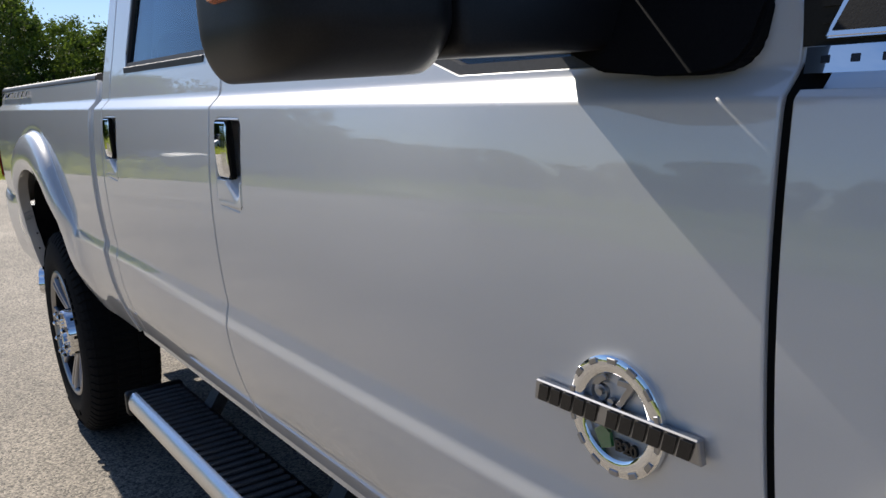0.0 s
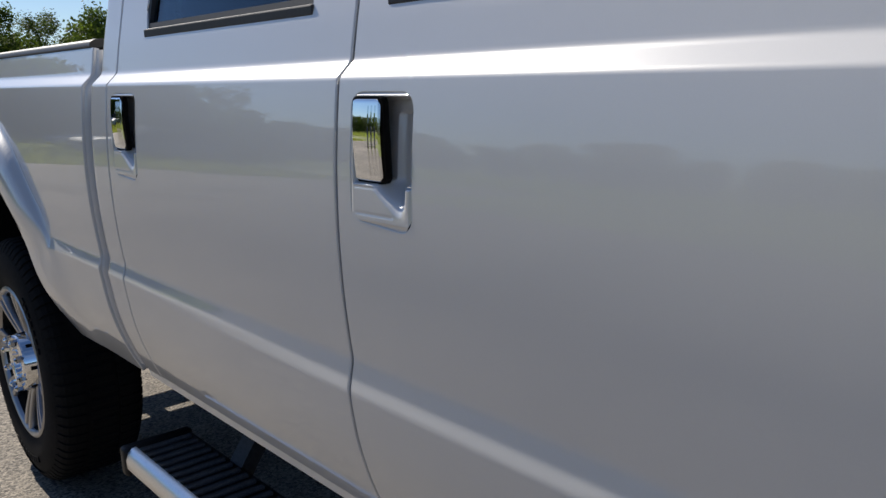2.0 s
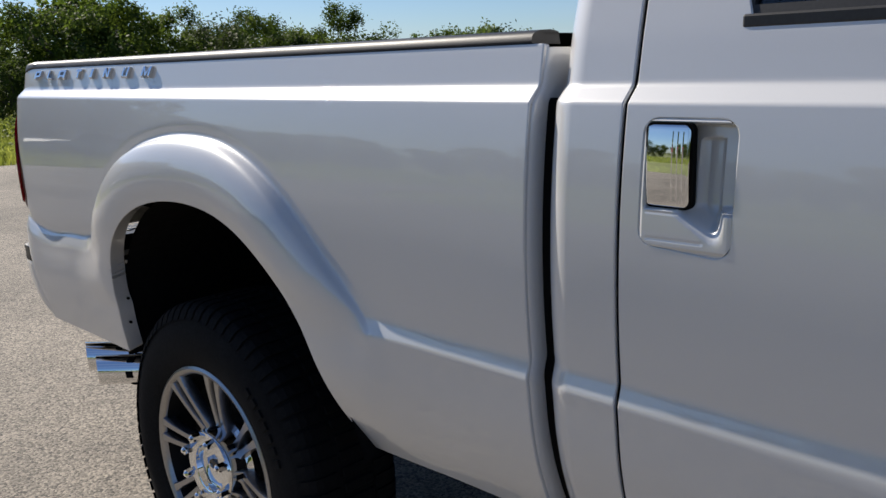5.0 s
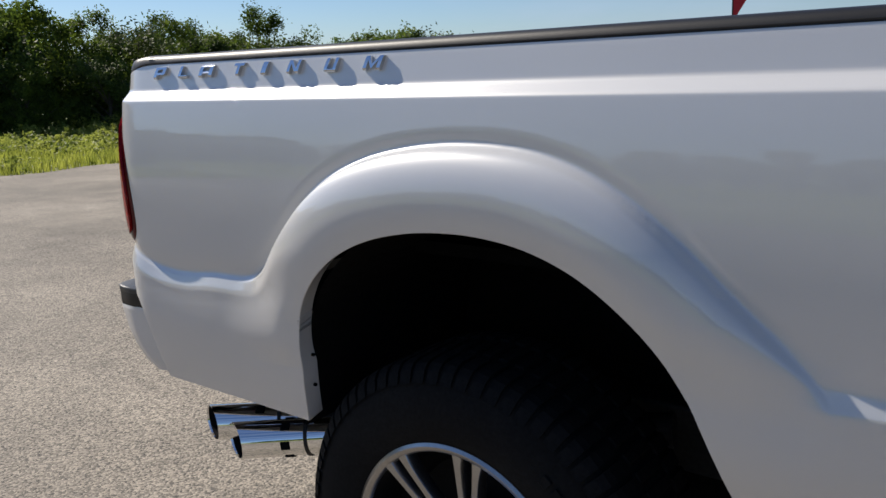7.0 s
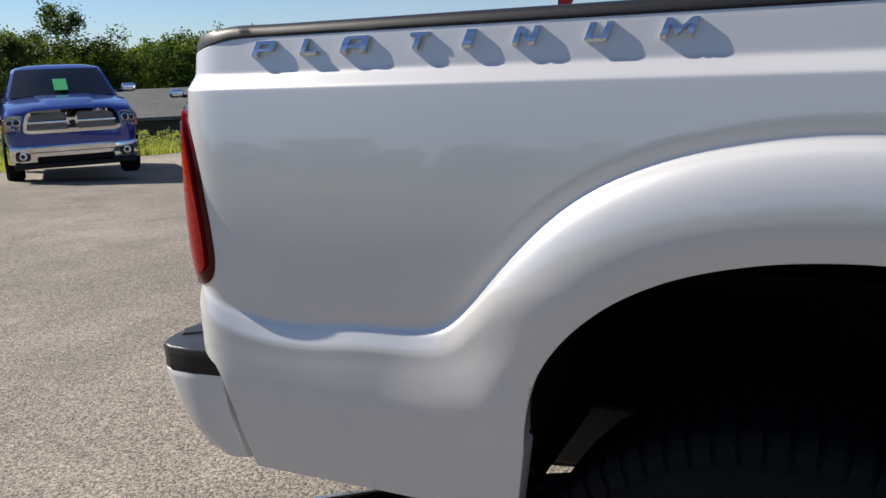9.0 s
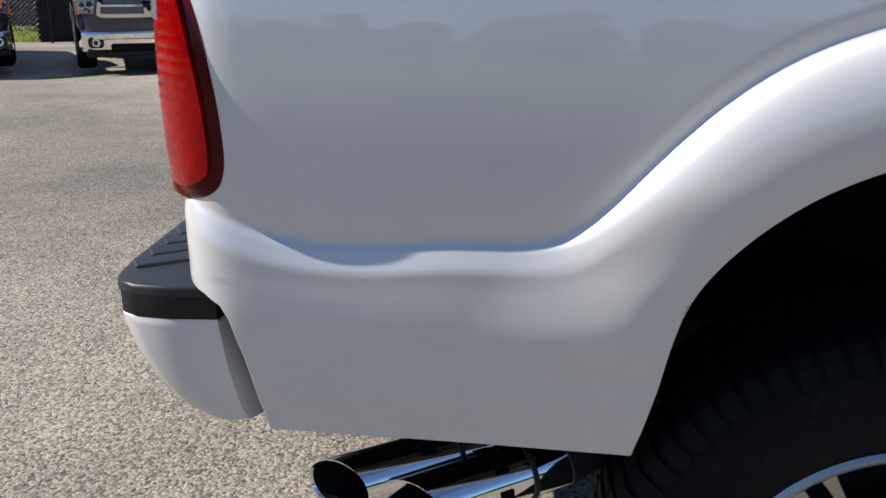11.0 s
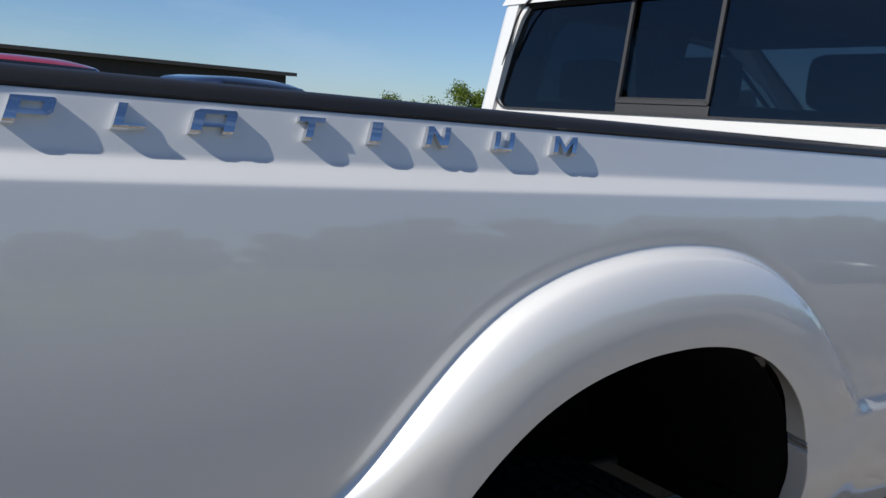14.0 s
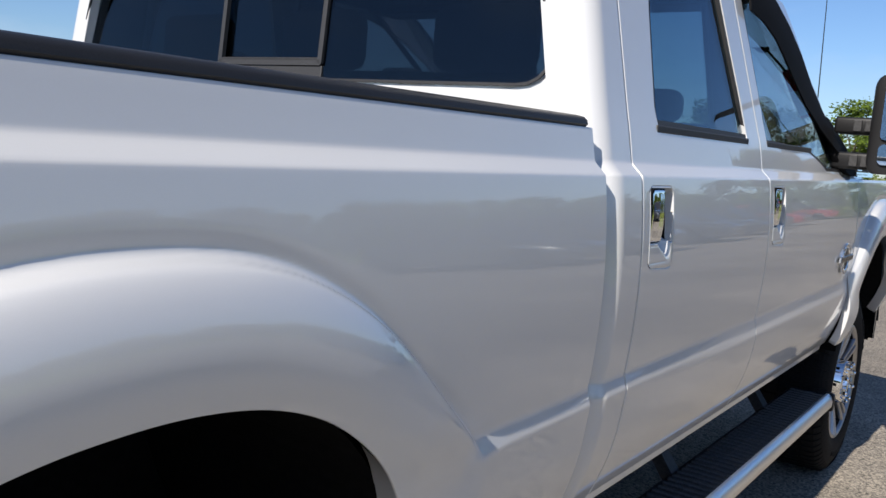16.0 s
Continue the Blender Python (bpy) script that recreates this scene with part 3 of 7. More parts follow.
def lean(pts, off, thick, mirror=False):
    """A pane that follows the leaning side of the cab."""
    bm = bmesh.new()
    f = (lambda y: WIDTH - y) if mirror else (lambda y: y)
    a = [bm.verts.new((x, f(float(side(x, z)) + off), z)) for x, z in pts]
    b = [bm.verts.new((x, f(float(side(x, z)) + off + thick), z)) for x, z in pts]
    bm.faces.new(a), bm.faces.new(list(reversed(b)))
    for i in range(len(pts)):
        j = (i + 1) % len(pts)
        bm.faces.new((a[i], b[i], b[j], a[j]))
    return bm


def seal(pts, width, off, depth):
    """A rubber seal round a window of the leaning side, width inwards."""
    bm = bmesh.new()
    pts = np.array(pts)
    c = pts.mean(0)
    d = np.roll(pts, -1, 0) - np.roll(pts, 1, 0)
    nrm = np.stack([d[:, 1], -d[:, 0]], 1)
    nrm /= np.maximum(np.linalg.norm(nrm, axis=1, keepdims=True), 1e-9)
    sg = np.sign(((pts - c) * nrm).sum(1).mean())
    inner = pts - sg * nrm * width
    loops = [[bm.verts.new((x, float(side(x, z)) + o, z)) for x, z in ring] for ring, o in ((pts, off + depth), (pts, off), (inner, off), (inner, off + depth))]
    n = len(pts)
    for a, b in ((0, 1), (1, 2), (2, 3), (3, 0)):
        for i in range(n):
            j = (i + 1) % n
            bm.faces.new((loops[a][i], loops[a][j], loops[b][j], loops[b][i]))
    return bm


for door, win, mat in ((rear_door, R_WIN, DOORTINT), (front_door, F_WIN, CLEAR)):
    part("door_glass", lean(win, 0.012, 0.004), mat, door, "tinted door glass")
    part("window_seal", seal(win, 0.014, 0.003, 0.012), TRIM, door)
    bm = bmesh.new()
    x0, x1 = (1.42, 2.075) if door is rear_door else (2.262, 2.80)
    y = float(side(1.5, 1.50))
    box(bm, x0, x1, y - 0.004, y + 0.010, 1.486, 1.503, 0.003)
    part("belt_moulding", bm, TRIM, door, "black rubber belt moulding")
for door, win in ((far_rear, R_WIN), (far_front, F_WIN)):
    part("door_glass", lean(win, 0.012, 0.004, True), TINT if door is far_rear else CLEAR, door)

# dark rain visor over the front window
VISOR_OUT = [(2.14, 1.985), (2.32, 1.978), (2.50, 1.950), (2.68, 1.900), (2.86, 1.830), (3.03, 1.740), (3.20, 1.630), (3.34, 1.54)]
VISOR_IN = [(2.145, 1.865), (2.27, 1.852), (2.40, 1.822), (2.53, 1.775), (2.67, 1.718), (2.83, 1.650), (3.00, 1.578), (3.18, 1.50)]
bm = bmesh.new()
rows = []
for (xo, zo), (xi, zi) in zip(VISOR_OUT, VISOR_IN):
    ring = []
    for k in range(6):
        q = k / 5
        x, z = xo + (xi - xo) * q, zo + (zi - zo) * q
        ring.append((x, float(side(x, z)) - 0.013 - 0.012 * math.sin(math.pi * min(1.0, 0.15 + 0.6 * q)), z))
    rows.append([bm.verts.new(p) for p in ring] + [bm.verts.new((x, y + 0.006, z)) for x, y, z in reversed(ring)])
for a, b in zip(rows[:-1], rows[1:]):
    for i in range(12):
        j = (i + 1) % 12
        bm.faces.new((a[i], a[j], b[j], b[i]))
bm.faces.new(rows[0]), bm.faces.new(list(reversed(rows[-1])))
part("rain_visor", bm, SAIL, front_door, "smoked plastic rain visor", True)


# door handle pockets and chrome flap handles
def pocket(door, x0):
    nx, nz = 46, 60
    poly = handle_hole(x0, 0.0)
    X = np.linspace(x0, x0 + 0.133, nx)[None].repeat(nz, 0)
    Z = np.linspace(1.197, 1.374, nz)[:, None].repeat(nx, 1)
    ins = inside(X, Z, poly)
    qx, qz = snapped(X, Z, poly)
    X, Z = np.where(ins, X, qx), np.where(ins, Z, qz)

    def ramp(v, a, b):
        t = np.clip((v - a) / (b - a), 0, 1)
        return t * t * (3 - 2 * t)

    def height(x, z):
        u = x - x0
        y = side(x, z) - 0.0006
        rim = np.minimum(np.minimum(u, 0.133 - u), np.minimum(1.374 - z, z - 1.200))
        y = y + 0.0026 * (1 - ramp(rim, 0, 0.004))
        edge = 0.066 + 0.050 * ramp(1.262 - z, 0, 0.050)
        deep = ramp(u, edge - 0.024, edge + 0.016) * ramp(0.124 - u, 0, 0.026) * ramp(1.364 - z, 0, 0.020) * ramp(z, 1.206, 1.262)
        behind = ramp(u, 0.006, 0.010) * ramp(1.370 - z, 0, 0.006) * ramp(z, 1.252, 1.262)
        groove = np.exp(-((np.minimum(np.abs(z - 1.250), np.abs(z - 1.213)) / 0.0016) ** 2)) * (u > 0.010) * (u < 0.062 + 0.9 * (1.25 - z))
        return y + 0.036 * np.maximum(deep, behind * 0.8) + 0.0007 * groove

    e = 4e-4
    Y = height(X, Z)
    dx, dz = (height(X + e, Z) - height(X - e, Z)) / (2 * e), (height(X, Z + e) - height(X, Z - e)) / (2 * e)
    N = np.stack([dx, -np.ones_like(dx), dz], -1)
    N /= np.linalg.norm(N, axis=-1, keepdims=True)
    faces = [(i * nx + j, i * nx + j + 1, (i + 1) * nx + j + 1, (i + 1) * nx + j) for i in range(nz - 1) for j in range(nx - 1)]
    bezel = part_mesh("handle_bezel", mesh_of("handle_bezel", np.stack([X, Y, Z], -1).reshape(-1, 3), faces, N.reshape(-1, 3)), PAINT, door)
    bm = bmesh.new()
    y = float(side(x0, 1.31))
    hx0, hx1, hz0, hz1 = x0 + 0.008, x0 + 0.071, 1.258, 1.366
    # the flap's face is gently curved from top to bottom
    rim = rounded(hx0, hx1, hz0, hz1, 0.009, 5)
    nu, nv = 18, 40
    U, V = np.meshgrid(np.linspace(hx0, hx1, nu), np.linspace(hz0, hz1, nv))
    ins = inside(U, V, rim)
    qx, qz = snapped(U, V, rim)
    U, V = np.where(ins, U, qx), np.where(ins, V, qz)

    def flap(u, v):
        edge_d = np.minimum(np.minimum(u - hx0, hx1 - u), np.minimum(v - hz0, hz1 - v))
        return y - 0.005 + 1.25 * (v - 1.306) ** 2 + 0.5 * (u - hx0 - 0.031) ** 2 + 0.0022 * (1 - np.clip(edge_d / 0.0028, 0, 1)) ** 2

    F = np.stack([U, flap(U, V), V], -1).reshape(-1, 3).tolist()
    gx, gz = (flap(U + e, V) - flap(U - e, V)) / (2 * e), (flap(U, V + e) - flap(U, V - e)) / (2 * e)
    FN = np.stack([gx, -np.ones_like(gx), gz], -1)
    FN = (FN / np.linalg.norm(FN, axis=-1, keepdims=True)).reshape(-1, 3).tolist()
    ff = [(i * nu + j, i * nu + j + 1, (i + 1) * nu + j + 1, (i + 1) * nu + j) for i in range(nv - 1) for j in range(nu - 1)]
    handle = part_mesh("handle", mesh_of("handle", F, ff, FN), CHROME, door, "mirror chrome flap handle")
    bm.free()
    bm = bmesh.new()
    prism(bm, rounded(hx0 - 0.0035, hx1 + 0.0035, hz0 - 0.0035, hz1 + 0.0035, 0.011, 5), y + 0.0022, y + 0.012)
    part("handle_base", bm, SEAL, door, "black edge behind the flap")
    for k in range(3):
        bm = bmesh.new()
        xr = hx0 + 0.038 + 0.0075 * k
        tops = []
        for zz in np.linspace(hz0 + 0.008, hz1 - 0.008, 16):
            d = float(flap(np.array(xr), np.array(zz)))
            tops.append([bm.verts.new((xr + dx, d + dd, zz)) for dx, dd in ((-0.0022, 0.0004), (-0.001, -0.0012), (0.001, -0.0012), (0.0022, 0.0004))])
        for ra, rb in zip(tops[:-1], tops[1:]):
            for i in range(3):
                bm.faces.new((ra[i], ra[i + 1], rb[i + 1], rb[i]))
        bm.faces.new(tops[0]), bm.faces.new(tops[-1])
        part("handle_rib", bm, CHROME, door, smooth=True)
    bm = bmesh.new()
    prism(bm, handle_hole(x0, 0.008), y + 0.044, y + 0.046)
    part("bezel_gasket", bm, SEAL, door, "black gasket round the handle pocket")
    return handle


pocket(rear_door, 1.309)
pocket(front_door, 2.228)

# front fender with its wheel arch
fend_hole = [(x, z) for x, z in arch_outline(HUB_F - HUB_R + 0.02)]
FS = HUB_F - HUB_R + 0.02
for mir in (False, True):
    sheet("front_fender", plain(FS), lambda z: 3.492 + GAP, lambda z: 4.72 - 0.25 * max(z - 1.0, 0), rows_between(0.70, 1.40) if not mir else np.linspace(0.7, 1.40, 40), 110,
          holes=[fend_hole], mat=PAINT, parent=truck, mirror=mir, hole_lip=0.045)

# the bed's front edge turns inward; a dark slot stays beside the cab
def edge_strip(name, run, z0, z1, mat, label=""):
    bm = bmesh.new()
    cols = [[bm.verts.new((x, float(side(1.1, z)) + d, z)) for x, d in run] for z in np.linspace(z0, z1, 90)]
    for a, b in zip(cols[:-1], cols[1:]):
        for i in range(len(run) - 1):
            bm.faces.new((a[i], a[i + 1], b[i + 1], b[i]))
    return part(name, bm, mat, truck, label, True)


edge_strip("bed_front_return", [(1.1015, 0.0052), (1.1055, 0.0058), (1.109, 0.0085), (1.1115, 0.014), (1.113, 0.022), (1.114, 0.045), (1.114, 0.14)], 0.69, 1.474, PAINT, "white front return of the bed side")
edge_strip("gap_filler", [(1.1142, 0.040), (1.119, 0.044), (1.136, 0.046), (1.20, 0.09)], 0.70, 1.398, SEAL, "dark gap between bed and cab")
# door seals behind the gaps
for x in (1.275, 2.19, 3.492):
    bm = bmesh.new()
    zs = np.linspace(0.71, 1.42 if x > 3 else 1.97, 60)
    for za, zb_ in zip(zs[:-1], zs[1:]):
        q = [bm.verts.new((x + d - (0.33 * max(z - 1.5, 0) if 2 < x < 3 else 0), float(side(x, z)) + 0.0065, z)) for d, z in ((-0.02, za), (0.02, za), (0.02, zb_), (-0.02, zb_))]
        bm.faces.new(q)
    part("door_seal", bm, SEAL, truck)

# roof, hood, windscreen, rocker underside
bm = bmesh.new()
sec = [(0.148, 1.98), (0.175, 2.012), (0.25, 2.038), (0.5, 2.06), (WIDTH / 2, 2.068), (WIDTH - 0.5, 2.06), (WIDTH - 0.25, 2.038), (WIDTH - 0.175, 2.012), (WIDTH - 0.148, 1.98)]
rows = []
for x, drop, wide in ((1.150, 0.03, 0), (1.165, 0.01, 0), (1.20, 0.0, 0), (1.5, 0, 0), (2.2, 0, 0), (2.45, 0.004, 0.05), (2.56, 0.02, 0.07)):
    rows.append([bm.verts.new((x, WIDTH / 2 + (y - WIDTH / 2) * (1 - wide), z - drop)) for y, z in sec])
for a, b in zip(rows[:-1], rows[1:]):
    for i in range(len(sec) - 1):
        bm.faces.new((a[i], a[i + 1], b[i + 1], b[i]))
bm.faces.new(rows[0]), bm.faces.new(list(reversed(rows[-1])))
part("roof", bm, PAINT, truck, smooth=True)
bm = bmesh.new()
w0 = [bm.verts.new(p) for p in ((2.50, 0.25, 2.02), (2.50, WIDTH - 0.25, 2.02), (3.42, WIDTH - 0.14, 1.42), (3.42, 0.14, 1.42))]
bm.faces.new(w0)
ws = part("windscreen", bm, CLEAR, truck, "clear windscreen")
ws.visible_shadow = False
for ya in (0.075, WIDTH - 0.075):
    bm = bmesh.new()
    tube(bm, (2.42, ya + (0.095 if ya < 1 else -0.095), 2.0), (3.44, ya + (0.012 if ya < 1 else -0.012), 1.44), 0.013, seg=12)
    part("windscreen_pillar", bm, BLACK, truck, "black windscreen pillar trim")
bm = bmesh.new()
rows = []
for x, z in ((3.42, 1.42), (3.7, 1.435), (4.2, 1.40), (4.6, 1.33), (4.72, 1.24), (4.74, 0.80)):
    rows.append([bm.verts.new((x, y, z + dz)) for y, dz in ((0.02, -0.03), (0.10, 0.0), (0.35, 0.03), (WIDTH / 2, 0.035), (WIDTH - 0.35, 0.03), (WIDTH - 0.10, 0.0), (WIDTH - 0.02, -0.03))])
for a, b in zip(rows[:-1], rows[1:]):
    for i in range(6):
        bm.faces.new((a[i], a[i + 1], b[i + 1], b[i]))
part("hood", bm, PAINT, truck, smooth=True)
bm = bmesh.new()
prism(bm, [(4.60, 0.02), (4.86, 0.12), (4.93, 0.45), (4.94, WIDTH / 2), (4.93, WIDTH - 0.45), (4.86, WIDTH - 0.12), (4.60, WIDTH - 0.02), (4.62, WIDTH - 0.05), (4.62, 0.05)], 0.55, 0.82, "Z")
bmesh.ops.bevel(bm, geom=bm.edges[:], offset=0.012, segments=2, affect="EDGES")
part("front_bumper", bm, CHROME, truck, "chrome front bumper", True)

# underbody: floor, frame rails, axle, wheel wells
bm = bmesh.new()
box(bm, 0.62, 3.50, 0.12, WIDTH - 0.12, 0.655, 0.72)
part("floor_pan", bm, LINER, truck, "dark underbody")
bm = bmesh.new()
box(bm, -0.90, -0.46, 0.16, WIDTH - 0.16, 0.80, 0.84)
part("rear_valance", bm, LINER, truck, "dark underbody behind the wheels")
bm = bmesh.new()
box(bm, -0.96, 1.06, 0.30, WIDTH - 0.30, 1.02, 1.05)
part("bed_floor", bm, LINER, truck, "dark bed floor")
for y in (0.56, WIDTH - 0.56):
    bm = bmesh.new()
    box(bm, -0.98, 4.6, y - 0.04, y + 0.04, 0.52, 0.68, 0.01)
    part("frame_rail", bm, STEEL, truck, "dark steel frame rail")
for x in (HUB_R, HUB_F):
    bm = bmesh.new()
    tube(bm, (x, 0.20, HUB_Z), (x, WIDTH - 0.20, HUB_Z), 0.055)
    tube(bm, (x, WIDTH / 2 - 0.16, HUB_Z), (x, WIDTH / 2 + 0.16, HUB_Z), 0.16)
    part("axle", bm, STEEL, truck, "dark steel axle")
for x in (HUB_R, HUB_F):
    for mir in (False, True):
        sh = x - HUB_R + (0.02 if x > 1 else 0)
        g = np.linspace(0.0, math.pi, 40)
        r = np.interp(g, GO, RO) + 0.012
        pts = [(PIVOT[0] + sh + q * math.cos(t), PIVOT[1] + q * math.sin(t)) for t, q in zip(g, r)]
        bm = bmesh.new()
        f = (lambda y: WIDTH - y) if mir else (lambda y: y)
        a = [bm.verts.new((u, f(0.02), v)) for u, v in pts]
        b = [bm.verts.new((u, f(0.62), v)) for u, v in pts]
        for i in range(len(pts) - 1):
            bm.faces.new((a[i], a[i + 1], b[i + 1], b[i]))
        bm.faces.new(b)
        part("wheel_well", bm, LINER, truck, "black wheel well liner")
        bm = bmesh.new()
        box(bm, x - (0.22 if x < 1 else 0.46), x + 0.60, f(0.62) - 0.015, f(0.62) + 0.015, 0.36, 0.72, 0.01)
        part("inner_skirt", bm, LINER, truck, "dark inner skirt behind the wheel")

# bed floor, inner walls, tonneau cover with its rail
bm = bmesh.new()
box(bm, 1.045, 1.075, 0.06, WIDTH - 0.06, 0.80, 1.47)
part("bed_front_wall", bm, PAINT, truck)
RAIL = [(0.030, 1.4795), (0.026, 1.484), (0.028, 1.492), (0.036, 1.498), (0.050, 1.501), (0.075, 1.502), (0.095, 1.499), (0.10, 1.4795)]


def rail(name, mir=False):
    """The cap runs along the top of the bed side and turns down round the rear corner."""
    bm = bmesh.new()
    f = (lambda y: WIDTH - y) if mir else (lambda y: y)
    run = np.concatenate([np.linspace(XC - 1.085, -0.16, 40), np.linspace(-0.15, 0.155, 30)])
    p, n = wrap(run, np.full(run.shape, 1.478), 0.0)
    drop = np.interp(run, DROP_S, DROP_Z)
    secs = []
    for q in range(len(run)):
        flat = Vector((n[q][0], n[q][1], 0)).normalized()
        swell = 0.002 * math.exp(-((run[q] + 0.02) / 0.06) ** 2)
        ring = []
        for i, (y, z) in enumerate(RAIL):
            inward = (y - 0.0268) * (1 if run[q] < 0 else 0.8)
            base = Vector((p[q][0], p[q][1], 0)) - flat * (inward - (swell if i < 5 else 0))
            fall = drop[q] * (1.25 if i in (0, 1, 7) else 1.0 if i == 2 else 0.55)
            ring.append(bm.verts.new((base.x, f(base.y), z - fall + (swell if 1 < i < 7 else 0))))
        secs.append(ring)
    for a, b in zip(secs[:-1], secs[1:]):
        for i in range(len(RAIL)):
            j = (i + 1) % len(RAIL)
            bm.faces.new((a[i], a[j], b[j], b[i]))
    bm.faces.new(secs[0]), bm.faces.new(list(reversed(secs[-1])))
    return part(name, bm, VINYL, truck, "black bed rail cap", True)


rail("bed_rail_cap")
rail("bed_rail_cap", True)
bm = bmesh.new()
grid_x, grid_y = np.linspace(-1.005, 1.09, 26), np.linspace(0.07, WIDTH - 0.07, 21)
ids = {}
for i, x in enumerate(grid_x):
    for j, y in enumerate(grid_y):
        v = (y - WIDTH / 2) / (WIDTH / 2 - 0.07)
        ids[i, j] = bm.verts.new((x, y, 1.496 + 0.004 * (1 - v ** 4) * (1 - 0.3 * math.cos(6 * x))))
for i in range(len(grid_x) - 1):
    for j in range(len(grid_y) - 1):
        bm.faces.new((ids[i, j], ids[i + 1, j], ids[i + 1, j + 1], ids[i, j + 1]))
part("tonneau_cover", bm, VINYL, truck, "black soft vinyl bed cover", True)

# tailgate with chrome band and handle
bm = bmesh.new()
box(bm, -1.044, -1.00, 0.235, WIDTH - 0.235, 0.93, 1.462, 0.008)
tailgate = part("tailgate", bm, PAINT, truck, smooth=True)
bm = bmesh.new()
box(bm, -1.058, -0.98, 0.185, WIDTH - 0.185, 1.452, 1.508, 0.016, 4)
part("tailgate_cap", bm, VINYL, tailgate, "black plastic tailgate cap", True)
bm = bmesh.new()
box(bm, -1.062, -1.043, 0.242, WIDTH - 0.242, 1.10, 1.385, 0.007)
part("chrome_applique", bm, CHROME, tailgate, "broad chrome tailgate band")
bm = bmesh.new()
r = bmesh.ops.create_uvsphere(bm, u_segments=24, v_segments=12, radius=1)
bmesh.ops.transform(bm, matrix=Matrix.Translation((-1.065, 0.86, 1.20)) @ Matrix.Diagonal((0.062, 0.12, 0.045, 1)), verts=r["verts"])
part("tailgate_handle", bm, CHROME, tailgate, "chrome oval tailgate handle", True)

# ---- tail lamp wrapped round the rear corner ----
RED = material("red_lens", (0.235, 0.0004, 0.0010), 0.18, coat=0.08, bump=0.45, dist=0.0012, grain=0.25, scale=90, stain=0.14, stain_scale=22, spec=0.12)
REFLEX = material("red_reflex_prisms", (0.24, 0.0012, 0.0022), 0.25, coat=0.3, bump=0.5, dist=0.0010, grain=0.15, scale=260, stain=0.05, stain_scale=25, spec=0.3)
DEEPRED = material("dark_red_lens", (0.085, 0.0010, 0.004), 0.2, coat=0.08, spec=0.12, grain=0.1, scale=120)
CLEARLENS = material("clear_ribbed_lens", (0.33, 0.32, 0.33), 0.2, 0.3, coat=1.0, grain=0.2, scale=120)
LAMP_Z = [1.028, 1.032, 1.040, 1.062, 1.10, 1.16, 1.21, 1.25, 1.29, 1.32, 1.340, 1.353, 1.360, 1.364]
LAMP_FRONT = [0.0904, 0.0534, 0.0253, 0.005, -0.0005, 0.003, 0.011, 0.0191, 0.0316, 0.0456, 0.0603, 0.0831, 0.12, 0.1414]
LAMP_BACK = [0.120, 0.170, 0.225, 0.262, 0.275, 0.278, 0.280, 0.281, 0.282, 0.282, 0.280, 0.272, 0.255, 0.225]

# the lamp's foot is rounded
foot = [1.028 + 0.047 * (1 - math.cos(math.pi * k / 24)) for k in range(12)]
bend = [1 - math.sqrt(max(0.0, 1 - ((1.075 - z) / 0.047) ** 2)) for z in foot]
LAMP_FRONT = [0.003 + 0.087 * b for b in bend] + [0.002] + LAMP_FRONT[4:]
LAMP_BACK = [0.266 - 0.150 * b for b in bend] + [0.268] + LAMP_BACK[4:]
LAMP_Z = foot + [1.078] + LAMP_Z[4:]
# the outline between foot and head is one smooth curve
fine = np.linspace(1.028, 1.364, 673)
mid = np.clip((fine - 1.05) / 0.02, 0, 1) * np.clip((1.352 - fine) / 0.015, 0, 1)
smooth = []
for edge in (LAMP_FRONT, LAMP_BACK):
    raw = np.interp(fine, LAMP_Z, edge)
    smooth.append(raw + (blur(raw, 24) - raw) * mid)
LAMP_Z, (LAMP_FRONT, LAMP_BACK) = fine, smooth


def lamp_place(s, z, out):
    p, n = wrap(s, z, 0.0)
    k = np.clip((s - 0.07) / 0.13, 0, 1)
    out = out + 0.031 * k * k * (3 - 2 * k)
    return p + n * out[..., None], n


